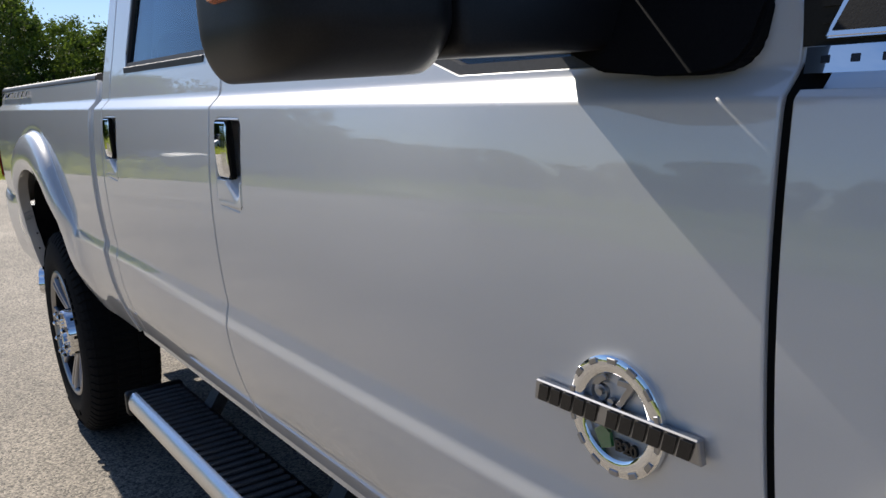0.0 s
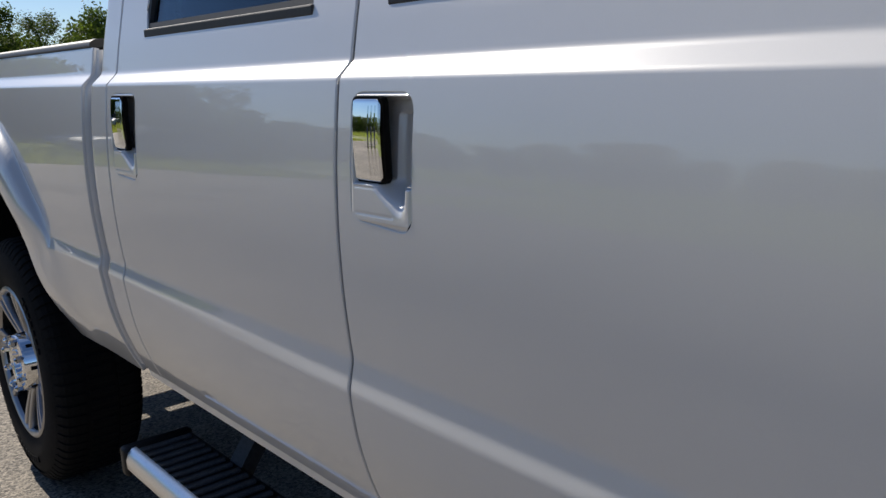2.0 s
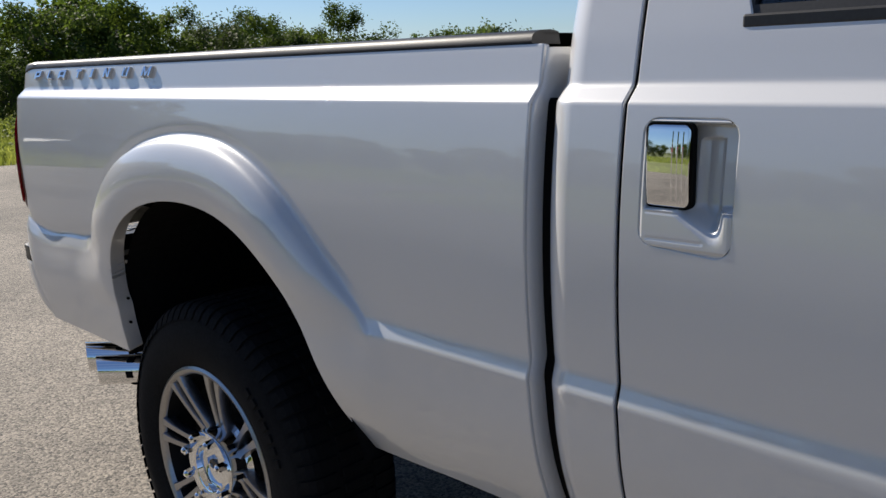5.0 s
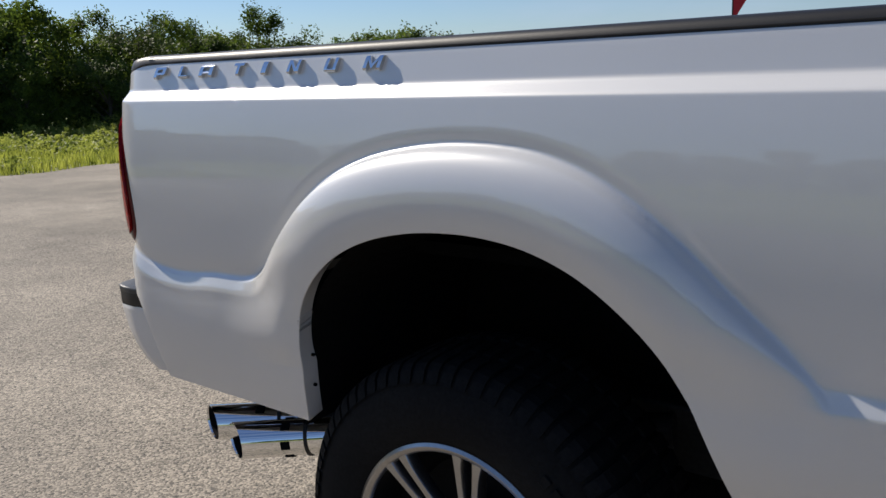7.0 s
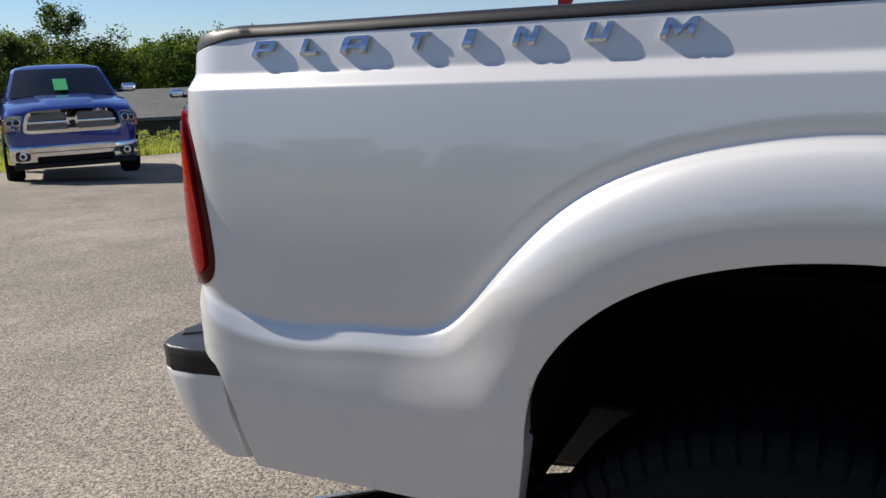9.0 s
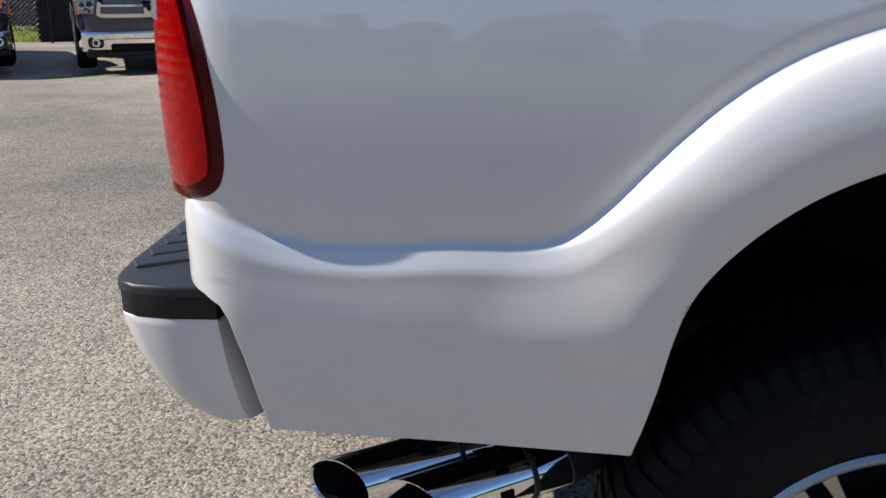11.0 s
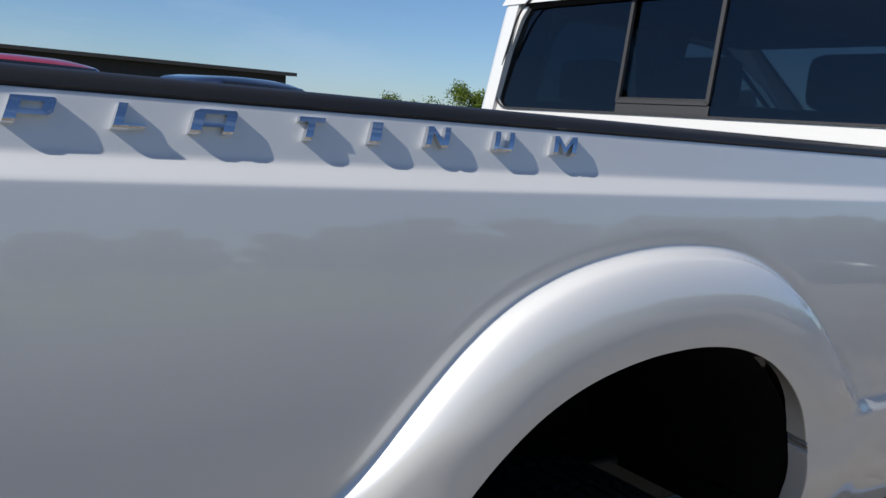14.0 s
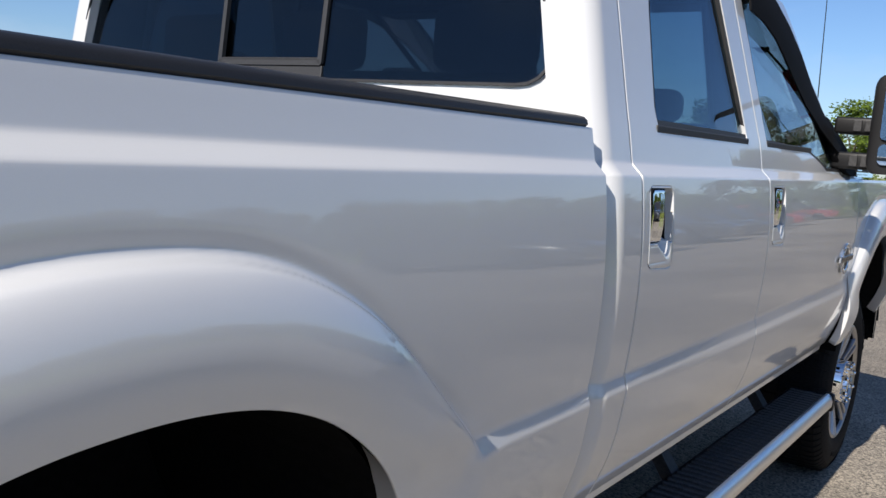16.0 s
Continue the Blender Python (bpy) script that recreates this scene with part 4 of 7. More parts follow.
def lamp_grid(name, s0, s1, zs, n, bulge, base, mat, parent, label="", ribs=0):
    S = np.array([np.linspace(np.interp(z, LAMP_Z, LAMP_BACK) - s1(z), np.interp(z, LAMP_Z, LAMP_FRONT) + s0(z), n) for z in zs])
    Z = np.repeat(np.array(zs)[:, None], n, 1)
    u = np.linspace(-1, 1, n)[None].repeat(len(zs), 0)
    w = np.linspace(-1, 1, len(zs))[:, None].repeat(n, 1)
    out = base + bulge * (1 - u ** 4) * (1 - w ** 6)
    if ribs:
        out = out + (0.0012 if ribs > 90 else 0.0008) * np.abs(np.sin((Z - 1.0) * math.pi * ribs)) * np.clip((Z - 1.14) / 0.01, 0, 1) * (1 - u ** 2)
    P, N = lamp_place(S, Z, out)
    e = [(i * n + j, i * n + j + 1, (i + 1) * n + j + 1, (i + 1) * n + j) for i in range(len(zs) - 1) for j in range(n - 1)]
    V = P.reshape(-1, 3).tolist()
    rim = [i * n for i in range(len(zs))] + [(len(zs) - 1) * n + j for j in range(1, n)] + [i * n + n - 1 for i in range(len(zs) - 2, -1, -1)] + [j for j in range(n - 2, 0, -1)]
    base_id = len(V)
    flat, _ = lamp_place(S, Z, np.full(S.shape, -0.013))
    F = flat.reshape(-1, 3)
    V += [F[k].tolist() for k in rim]
    for k in range(len(rim)):
        q = (k + 1) % len(rim)
        e.append((rim[k], rim[q], base_id + q, base_id + k))
    me = mesh_of(name, V, e)
    me.set_sharp_from_angle(angle=radians(50))
    return part_mesh(name, me, mat, parent, label)


zs_full = np.concatenate([1.028 + 0.05 * np.linspace(0, 1, 18) ** 2, np.linspace(1.086, 1.33, 32), np.linspace(1.335, 1.364, 10)])
lamp = lamp_grid("tail_lamp", lambda z: 0, lambda z: 0, zs_full, 48, 0.008, 0.0008, DEEPRED, truck, "red tail lamp with clear reverse window")


def inset(z):
    """The lens keeps clear of the lamp's dark rim, and rounds its own foot."""
    return 0.018 - 0.006 * max(0.0, (z - 1.25) / 0.1) + 0.085 * (1 - math.sqrt(max(0.0, 1 - (max(0.0, 1.079 - z) / 0.0355) ** 2)))


lens_z = np.concatenate([1.044 + 0.034 * np.linspace(0, 1, 14) ** 2, np.linspace(1.081, 1.30, 150), np.linspace(1.305, 1.356, 12)])
lamp_grid("red_lens", inset, lambda z: inset(z) - 0.012 if z < 1.1 else 0.004, lens_z, 30, 0.003, 0.0104, RED, lamp, "bright ribbed red lens", ribs=64)
rz = np.linspace(1.268, 1.335, 90)
lamp_grid("reverse_lens", lambda z: 0.098 - np.interp(z, LAMP_Z, LAMP_FRONT), lambda z: 0.024, rz, 14, 0.002, 0.0138, CLEARLENS, lamp, "clear ribbed reverse lens", ribs=128)
lamp_grid("reflector", lambda z: 0.150, lambda z: 0.030, np.linspace(1.060, 1.145, 14), 12, 0.001, 0.0128, REFLEX, lamp, "smooth red reflector")

# ---- rear bumper: painted lower bar, black step pad ----
PLAN = [(-0.935, 0.060), (-0.99, 0.026), (-1.06, 0.018), (-1.115, 0.022), (-1.142, 0.036), (-1.156, 0.062), (-1.165, 0.13), (-1.172, 0.40), (-1.174, WIDTH / 2)]
PLAN = PLAN + [(x, WIDTH - y) for x, y in reversed(PLAN[:-1])]


def bumper_loft(levels, back=-0.955):
    """Rings of the bumper's plan at heights; each level is (z, shrink, front drop at the sides)."""
    bm = bmesh.new()
    rings = []
    for z, k, shift in levels:
        ring = []
        for x, y in PLAN:
            d = (x - back) * k + back
            yy = y + (0.04 * (1 - k) if y < WIDTH / 2 else -0.04 * (1 - k))
            if abs(x + 0.935) < 1e-6:
                d = float(np.interp(z, [0.668, 0.70, 0.83, 0.845, 0.89], [-0.945, -0.950, -0.975, -0.980, -0.99]))
            ring.append(bm.verts.new((d + shift * max(0.0, 1 - min(y, WIDTH - y) / 0.12), yy, z)))
        rings.append(ring)
    for a, b in zip(rings[:-1], rings[1:]):
        for i in range(len(PLAN) - 1):
            bm.faces.new((a[i], a[i + 1], b[i + 1], b[i]))
    bm.faces.new(rings[0]), bm.faces.new(list(reversed(rings[-1])))
    for r_a, r_b in zip(rings[:-1], rings[1:]):
        bm.faces.new((r_a[-1], r_a[0], r_b[0], r_b[-1]))
    return bm


bumper = part("rear_bumper", bumper_loft([(0.668, 0.42, 0.012), (0.690, 0.62, 0.012), (0.73, 0.80, 0.010), (0.78, 0.92, 0.006), (0.83, 0.985, 0.002), (0.842, 0.985, 0.0), (0.8445, 0.965, 0.0)]),
              PAINT, truck, "painted white rear bumper bar", True)
part("bumper_band", bumper_loft([(0.842, 0.955, 0), (0.846, 0.985, 0), (0.880, 0.985, 0), (0.8815, 0.98, 0)]), BLACK, bumper, "black plastic bumper band", True)
part("step_pad", bumper_loft([(0.880, 0.995, 0), (0.889, 1.0, 0), (0.8935, 0.985, 0), (0.895, 0.95, 0)]), PADBLACK, bumper, "dark textured step pad", True)
for k in range(8):
    bm = bmesh.new()
    y = 0.135 + 0.055 * k
    box(bm, -0.060, 0.052, -0.0195, 0.0195, 0.890, 0.8995, 0.0035, m=Matrix.Translation((-1.098, y, 0)) @ Matrix.Rotation(radians(34), 4, "Z"))
    part("tread_bar", bm, PADBLACK, bumper)
bm = bmesh.new()
prism(bm, [(-0.92, 0.69), (-0.93, 0.80), (-0.96, 0.885), (-1.02, 0.885), (-1.02, 0.69)], 0.075, 0.14)
part("corner_filler", bm, LINER, bumper, "black filler between bumper and bed")
# raised ribbed step in the middle of the bumper
bm = bmesh.new()
box(bm, -1.140, -1.085, 0.70, 1.50, 0.86, 0.965, 0.006)
centre_step = part("centre_step", bm, BLACK, bumper, "black ribbed centre step")
for k in range(26):
    bm = bmesh.new()
    box(bm, -1.137, -1.090, 0.71 + 0.03 * k, 0.72 + 0.03 * k, 0.963, 0.970, 0.002)
    part("step_rib", bm, STEEL, centre_step)

# ---- twin chrome exhaust tips, cut on a slant ----
for p0, p1, r in (((-0.83, 0.075, 0.540), (-0.56, 0.23, 0.560), 0.048), ((-0.71, 0.055, 0.525), (-0.47, 0.19, 0.550), 0.048)):
    a, b = Vector(p0), Vector(p1)
    d = (b - a).normalized()
    out = (Vector((0, -1, 0)) + d * d.y).normalized()

    def sleeve(radius, start):
        bm = bmesh.new()
        for v in tube(bm, a + d * start, b, radius, radius * 0.96, 40, False):
            if (v.co - a - d * start).dot(d) < 0.01:
                v.co += d * (0.75 * (v.co - a - d * start).dot(out))
        return bm
    bm = sleeve(r, 0.0)
    bmesh.ops.solidify(bm, geom=bm.faces[:], thickness=0.0025)
    tip = part("exhaust_tip", bm, CHROME, truck, "polished chrome slant-cut exhaust tip", True)
    part("inner_sleeve", sleeve(r * 0.93, 0.004), LINER, tip, "sooty dark inside", True)
    bm = bmesh.new()
    tube(bm, a + d * 0.12, a + d * 0.125, r * 0.92, seg=24)
    part("inner_baffle", bm, LINER, tip)
    for k in range(6):
        t = 2 * math.pi * k / 6 + 0.4
        side_v = d.orthogonal().normalized()
        up_v = d.cross(side_v)
        c = a + d * 0.15 + (side_v * math.cos(t) + up_v * math.sin(t)) * (r * 0.985)
        bm = bmesh.new()
        box(bm, -0.012, 0.012, -0.011, 0.011, -0.0025, 0.0025, 0.002, m=Matrix.Translation(c) @ Matrix((d, (side_v * -math.sin(t) + up_v * math.cos(t)), (side_v * math.cos(t) + up_v * math.sin(t)))).transposed().to_4x4())
        part("slot", bm, LINER, tip, "dark slot in the tip")
    bm = bmesh.new()
    tube(bm, a + d * 0.20, a + d * 0.208, r * 1.04, seg=32)
    part("clamp", bm, STEEL, tip, "steel band clamp")
bm = bmesh.new()
tube(bm, (-0.56, 0.225, 0.56), (-0.36, 0.30, 0.585), 0.047, 0.036)
tube(bm, (-0.475, 0.185, 0.55), (-0.34, 0.27, 0.58), 0.047, 0.036)
tube(bm, (-0.38, 0.28, 0.58), (0.30, 0.47, 0.64), 0.040, 0.04)
part("exhaust_pipe", bm, STEEL, truck, "dark exhaust pipe")

# spare wheel slung under the bed
bm = revolve([(0.24, -0.10), (0.30, -0.125), (0.36, -0.12), (0.39, -0.08), (0.39, 0.08), (0.36, 0.12), (0.30, 0.125), (0.24, 0.10), (0.20, 0.0), (0.24, -0.10)], 48, "Z")
bmesh.ops.transform(bm, matrix=Matrix.Translation((-0.56, WIDTH / 2, 0.575)), verts=bm.verts[:])
part("spare_tyre", bm, RUBBER, truck, "dark spare tyre under the bed", True)
bm = bmesh.new()
box(bm, -1.06, -0.98, 0.50, WIDTH - 0.50, 0.47, 0.57, 0.01)
part("hitch_bar", bm, STEEL, truck, "black steel hitch bar")

# ---- running board ----
bm = bmesh.new()
prism(bm, [(0.018, 0.392), (0.010, 0.405), (0.010, 0.448), (0.018, 0.458), (0.185, 0.456), (0.185, 0.42), (0.06, 0.39)], 1.075, 3.60, "X")
board = part("running_board", bm, BLACK, truck, "black running board with chrome edge")
bm = bmesh.new()
prism(bm, [(0.0085, 0.405), (0.004, 0.412), (0.003, 0.434), (0.010, 0.4540), (0.020, 0.4635), (0.032, 0.4655), (0.032, 0.455), (0.012, 0.452)], 1.085, 3.595, "X")
part("chrome_edge", bm, material("brushed_aluminium", (0.80, 0.80, 0.80), 0.32, 1.0, grain=0.05, scale=200, stain=0.05), board, "brushed bright metal outer edge", True)
for x0, x1 in ((1.045, 1.085), (3.595, 3.635)):
    bm = bmesh.new()
    box(bm, x0, x1, 0.0, 0.192, 0.385, 0.466, 0.012, 3)
    part("end_cap", bm, BLACK, board, "black plastic end cap", True)
rib_me = {}
for row, (y0, y1) in enumerate(((0.032, 0.172),)):
    for k in range(62):
        x = 1.112 + 0.040 * k
        key = row
        if key not in rib_me:
            bm = bmesh.new()
            box(bm, -0.009, 0.009, y0, y1, 0.455, 0.466, 0.003, 1)
            rib_me[key] = bpy.data.meshes.new("tread_rib")
            bm.to_mesh(rib_me[key])
            bm.free()
            rib_me[key].materials.append(TREAD)
        ob = new("tread_rib", rib_me[key])
        ob.parent = board
        ob.location = (x, 0, 0)
for x in (1.35, 2.2, 3.2):
    bm = bmesh.new()
    prism(bm, [(0.17, 0.44), (0.30, 0.62), (0.42, 0.66), (0.42, 0.62), (0.32, 0.58), (0.19, 0.40)], x - 0.03, x + 0.03, "X")
    part("bracket", bm, STEEL, board)
# rocker under the doors
bm = bmesh.new()
prism(bm, [(0.058, 0.712), (0.066, 0.672), (0.10, 0.655), (0.20, 0.655), (0.20, 0.73)], 1.16, 3.49, "X")
part("rocker_panel", bm, PAINT, truck, smooth=True)

# ---- wheels ----
TYRE_R = 0.44


def wheel(at, flip=False):
    """A wheel with its tyre; its outer face looks to -y."""
    hub = new("wheel")
    hub.parent = truck
    hub.location = at
    hub.rotation_euler = (0, 0, math.pi if flip else 0)
    prof = [(0.262, 0.020), (0.272, 0.012), (0.290, 0.004), (0.33, -0.004), (0.37, 0.002), (0.402, 0.014), (0.420, 0.026), (0.430, 0.040), (0.4335, 0.07), (0.4335, 0.23), (0.430, 0.26), (0.415, 0.278), (0.37, 0.298), (0.30, 0.296), (0.262, 0.28)]
    tyre = part("tyre", revolve(prof, 96), RUBBER, hub, "black all-terrain tyre", True)
    if not flip:
        mes = {}
        for k in range(72):
            for kind in range(3):
                if kind not in mes:
                    bm = bmesh.new()
                    if kind == 0:
                        prism(bm, [(0.006, 0.398), (0.020, 0.4215), (0.034, 0.4340), (0.050, 0.4385), (0.095, TYRE_R), (0.095, 0.425), (0.03, 0.41)], -0.0135, 0.0135, "X")
                        bmesh.ops.transform(bm, matrix=Matrix.Rotation(radians(4), 4, "Y"), verts=bm.verts[:])
                        bmesh.ops.recalc_face_normals(bm, faces=bm.faces)
                    elif kind == 1:
                        box(bm, -0.012, 0.012, 0.108, 0.195, 0.425, TYRE_R, 0.003, 1, Matrix.Rotation(radians(1.5), 4, "Y"))
                    else:
                        prism(bm, [(0.292, 0.398), (0.278, 0.4215), (0.264, 0.4340), (0.248, 0.4385), (0.203, TYRE_R), (0.203, 0.425), (0.268, 0.41)], -0.0135, 0.0135, "X")
                        bmesh.ops.transform(bm, matrix=Matrix.Rotation(radians(-3), 4, "Y"), verts=bm.verts[:])
                        bmesh.ops.recalc_face_normals(bm, faces=bm.faces)
                    mes[kind] = bpy.data.meshes.new("tread_block")
                    bm.to_mesh(mes[kind])
                    bm.free()
                    mes[kind].materials.append(RUBBER)
                ob = new("tread_block", mes[kind])
                ob.parent = tyre
                ob.rotation_euler = (0, 2 * math.pi * k / 72 + 0.03 * kind, 0)
        # raised bars of unreadable sidewall writing
        for a0, n in ((70, 7), (200, 9)):
            for k in range(n):
                bm = bmesh.new()
                box(bm, -0.010, 0.010, -0.0055, 0.004, 0.335, 0.358, 0.001, 1, Matrix.Rotation(radians(a0 - 5 * k), 4, "Y"))
                part("sidewall_bar", bm, RUBBER, tyre)
    rim = part("rim", revolve([(0.255, 0.27), (0.235, 0.25), (0.225, 0.10), (0.2505, 0.022), (0.253, 0.014), (0.257, 0.009), (0.266, 0.006), (0.273, 0.010), (0.276, 0.024)][3:], 96), ALLOY, hub, "machined alloy rim", True)
    part("rim_barrel", revolve([(0.255, 0.27), (0.235, 0.25), (0.225, 0.10), (0.240, 0.055), (0.2504, 0.0225)], 64), POCKET, rim, "black inner barrel", True)
    part("rim_pocket", revolve([(0.0, 0.13), (0.20, 0.13), (0.232, 0.09)], 64), POCKET, rim, "gloss black wheel pocket", True)
    for k in range(8):
        for sg in (-1, 1):
            bm = bmesh.new()
            sec = []
            for q in range(9):
                t = q / 8
                r = 0.10 + 0.154 * t
                off = sg * (0.0120 + 0.0125 * t)
                hw = 0.0085 + 0.005 * abs(2 * t - 1) ** 3
                y = 0.011 + 0.030 * (1 - t) ** 1.3
                sec.append([bm.verts.new(p) for p in ((off - hw, y + 0.004, r), (off - hw * 0.8, y, r), (off + hw * 0.8, y, r), (off + hw, y + 0.004, r), (off + hw, y + 0.03, r), (off - hw, y + 0.03, r))])
            for a, b in zip(sec[:-1], sec[1:]):
                for i in range(6):
                    j = (i + 1) % 6
                    bm.faces.new((a[i], a[j], b[j], b[i]))
            bm.faces.new(sec[0]), bm.faces.new(list(reversed(sec[-1])))
            bmesh.ops.transform(bm, matrix=Matrix.Rotation(radians(8 + 45 * k), 4, "Y"), verts=bm.verts[:])
            part("spoke", bm, ALLOY, rim, smooth=True)
    cap = part("hub_cap", revolve([(0.118, 0.10), (0.118, 0.066), (0.108, 0.058), (0.105, 0.052), (0.103, 0.010), (0.099, 0.002), (0.090, -0.001), (0.070, -0.001), (0.064, 0.003), (0.060, 0.022), (0.052, 0.026), (0.0, 0.026)], 64), CHROME, hub, "chrome hub centre", True)
    bm = bmesh.new()
    r = bmesh.ops.create_uvsphere(bm, u_segments=20, v_segments=8, radius=1)
    bmesh.ops.transform(bm, matrix=Matrix.Translation((0, 0.025, 0)) @ Matrix.Diagonal((0.034, 0.005, 0.016, 1)), verts=r["verts"])
    part("cap_mark", bm, BLACKGLOSS, cap, "plain dark oval mark", True)
    for k in range(8):
        a = 2 * math.pi * (k + 0.5) / 8
        bm = bmesh.new()
        c, s_ = math.cos(a), math.sin(a)
        tube(bm, (0.088 * c, 0.005, 0.088 * s_), (0.088 * c, -0.020, 0.088 * s_), 0.0135, 0.0125, 6)
        tube(bm, (0.088 * c, -0.018, 0.088 * s_), (0.088 * c, -0.026, 0.088 * s_), 0.0105, 0.005, 12)
        part("lug_nut", bm, CHROME, cap)
        a = 2 * math.pi * k / 8
        bm = bmesh.new()
        box(bm, -0.007, 0.007, 0.020, 0.046, 0.098, 0.1048, 0.001, 1, Matrix.Rotation(a, 4, "Y"))
        part("cap_slot", bm, POCKET, cap)
    return hub


wheel((HUB_R, 0.005, HUB_Z))
wheel((HUB_F, 0.030, HUB_Z))
wheel((HUB_R, WIDTH - 0.005, HUB_Z), True)
wheel((HUB_F, WIDTH - 0.030, HUB_Z), True)

# ---- towing mirrors ----


def tow_mirror(mir=False):
    f = (lambda y: WIDTH - y) if mir else (lambda y: y)
    bm = bmesh.new()
    sail = [(3.19, 1.462), (3.25, 1.436), (3.285, 1.421), (3.36, 1.415), (3.41, 1.414), (3.430, 1.417), (3.444, 1.425), (3.452, 1.438), (3.456, 1.47), (3.440, 1.505), (3.375, 1.565), (3.26, 1.635), (3.20, 1.64), (3.16, 1.57), (3.16, 1.49)]
    y0, slope = float(side(3.3, 1.44)), float(side(3.3, 1.62) - side(3.3, 1.44)) / 0.18
    a = [bm.verts.new((x, f(y0 + slope * (z - 1.44) - 0.018), z)) for x, z in sail]
    b = [bm.verts.new((x, f(y0 + slope * (z - 1.44) + 0.008), z)) for x, z in sail]
    bm.faces.new(a), bm.faces.new(list(reversed(b)))
    for i in range(len(sail)):
        bm.faces.new((a[i], b[i], b[(i + 1) % len(sail)], a[(i + 1) % len(sail)]))
    bmesh.ops.bevel(bm, geom=[e for e in bm.edges if abs(f(e.verts[0].co.y) - f(e.verts[1].co.y)) < 0.05], offset=0.004, segments=2, affect="EDGES")
    root = part("tow_mirror", bm, SAIL, truck, "black telescoping towing mirror")
    for z in (1.474, 1.606):
        bm = bmesh.new()
        box(bm, 3.19, 3.29, min(f(0.06), f(-0.16)), max(f(0.06), f(-0.16)), z - 0.032, z + 0.032, 0.012, 3)
        part("mirror_arm", bm, BLACK, root, smooth=True)
        for q in (-0.02, 0.02):
            bm = bmesh.new()
            box(bm, 3.180, 3.192, min(f(-0.03 + q), f(-0.06 + q)), max(f(-0.03 + q), f(-0.06 + q)), z - 0.022, z + 0.022, 0.003)
            part("arm_rib", bm, STEEL, root)
    bm = bmesh.new()
    plan = []
    for k in range(72):
        a = 2 * math.pi * k / 72
        c, q = math.cos(a), math.sin(a)
        bulge = 0.093 + (0.012 if c > 0 else 0.0)
        plan.append((0.008 + bulge * math.copysign(abs(c) ** (0.62 if c > 0 else 0.25), c), 0.155 * math.copysign(abs(q) ** 0.42, q)))
    rings = []
    levels = [0.048 * (1 - math.cos(math.pi * k / 20)) for k in range(11)] + [0.08, 0.16, 0.24, 0.29] + [0.36 - 0.05 * (1 - math.sin(math.pi * k / 20)) for k in range(11)]
    for h in levels:
        z = 1.426 + h
        foot, head = max(0.0, 1 - h / 0.048), max(0.0, 1 - (0.36 - h) / 0.05)
        swell = math.sqrt(max(0.0, 1 - foot ** 2)) * math.sqrt(max(0.0, 1 - head ** 2))
        kx, ky = 0.55 + 0.45 * swell, 0.76 + 0.24 * swell
        # the inner end is cut back towards the front
        rings.append([bm.verts.new((3.206 + (x + 0.085) * kx * 0.95 - 0.085, f(-0.211 + y * ky * 0.80 * (1.0 if y < 0 else 1.21 - 0.9 * (x + 0.085) / 0.198)), z + 0.004)) for x, y in plan])
    for p, q in zip(rings[:-1], rings[1:]):
        for i in range(len(plan)):
            j = (i + 1) % len(plan)
            bm.faces.new((p[i], p[j], q[j], q[i]))
    bm.faces.new(rings[0]), bm.faces.new(list(reversed(rings[-1])))
    housing = part("mirror_housing", bm, BLACK, root, "black plastic mirror housing", True)
    turn = Matrix.Translation((3.1085, f(-0.217), 0.009)) @ Matrix.Rotation(radians(-4 if not mir else 4), 4, "Z")
    for z0, z1 in ((1.545, 1.755), (1.455, 1.53)):
        bm = bmesh.new()
        prism(bm, rounded(-0.10, 0.10, z0, z1, 0.02, 5), -0.004, 0.003, "X")
        bmesh.ops.transform(bm, matrix=turn, verts=bm.verts[:])
        part("mirror_pane", bm, MIRROR, housing, "mirror glass")
    bm = bmesh.new()
    box(bm, 3.185, 3.290, min(f(-0.343), f(-0.318)), max(f(-0.343), f(-0.318)), 1.494, 1.546, 0.008, 2)
    part("indicator", bm, AMBER, housing, "amber indicator lens")
    return root


tow_mirror()
tow_mirror(True)

# ---- badges ----


def letters(text, size, depth, shear=0.0, stretch=1.0):
    cu = bpy.data.curves.new("glyph", "FONT")
    cu.body, cu.size, cu.extrude, cu.bevel_depth, cu.bevel_resolution, cu.shear, cu.offset = text, size, depth / 2, depth * 0.12, 1, shear, size * 0.02
    ob = bpy.data.objects.new("glyph", cu)
    scene.collection.objects.link(ob)
    bpy.context.view_layer.update()
    me = bpy.data.meshes.new_from_object(ob.evaluated_get(bpy.context.evaluated_depsgraph_get()))
    bpy.data.objects.remove(ob)
    bpy.data.curves.remove(cu)
    me.transform(Matrix.Diagonal((stretch, 1, 1, 1)))
    return me


def plain_marks(counts, length, height, depth, shear=0.12):
    """A row of plain slanted bars, in groups."""
    out = []
    cells = sum(counts) + 0.6 * (len(counts) - 1)
    step, x = length / cells, 0.0
    for n in counts:
        for k in range(n):
            w = step * 0.78
            bm = bmesh.new()
            prism(bm, [(x, 0), (x + w, 0), (x + w + shear * height, height), (x + shear * height, height)], 0.0, depth, "Z")
            bmesh.ops.recalc_face_normals(bm, faces=bm.faces)
            me = bpy.data.meshes.new("mark")
            bm.to_mesh(me)
            bm.free()
            out.append(me)
            x += step
        x += 0.6 * step
    return out


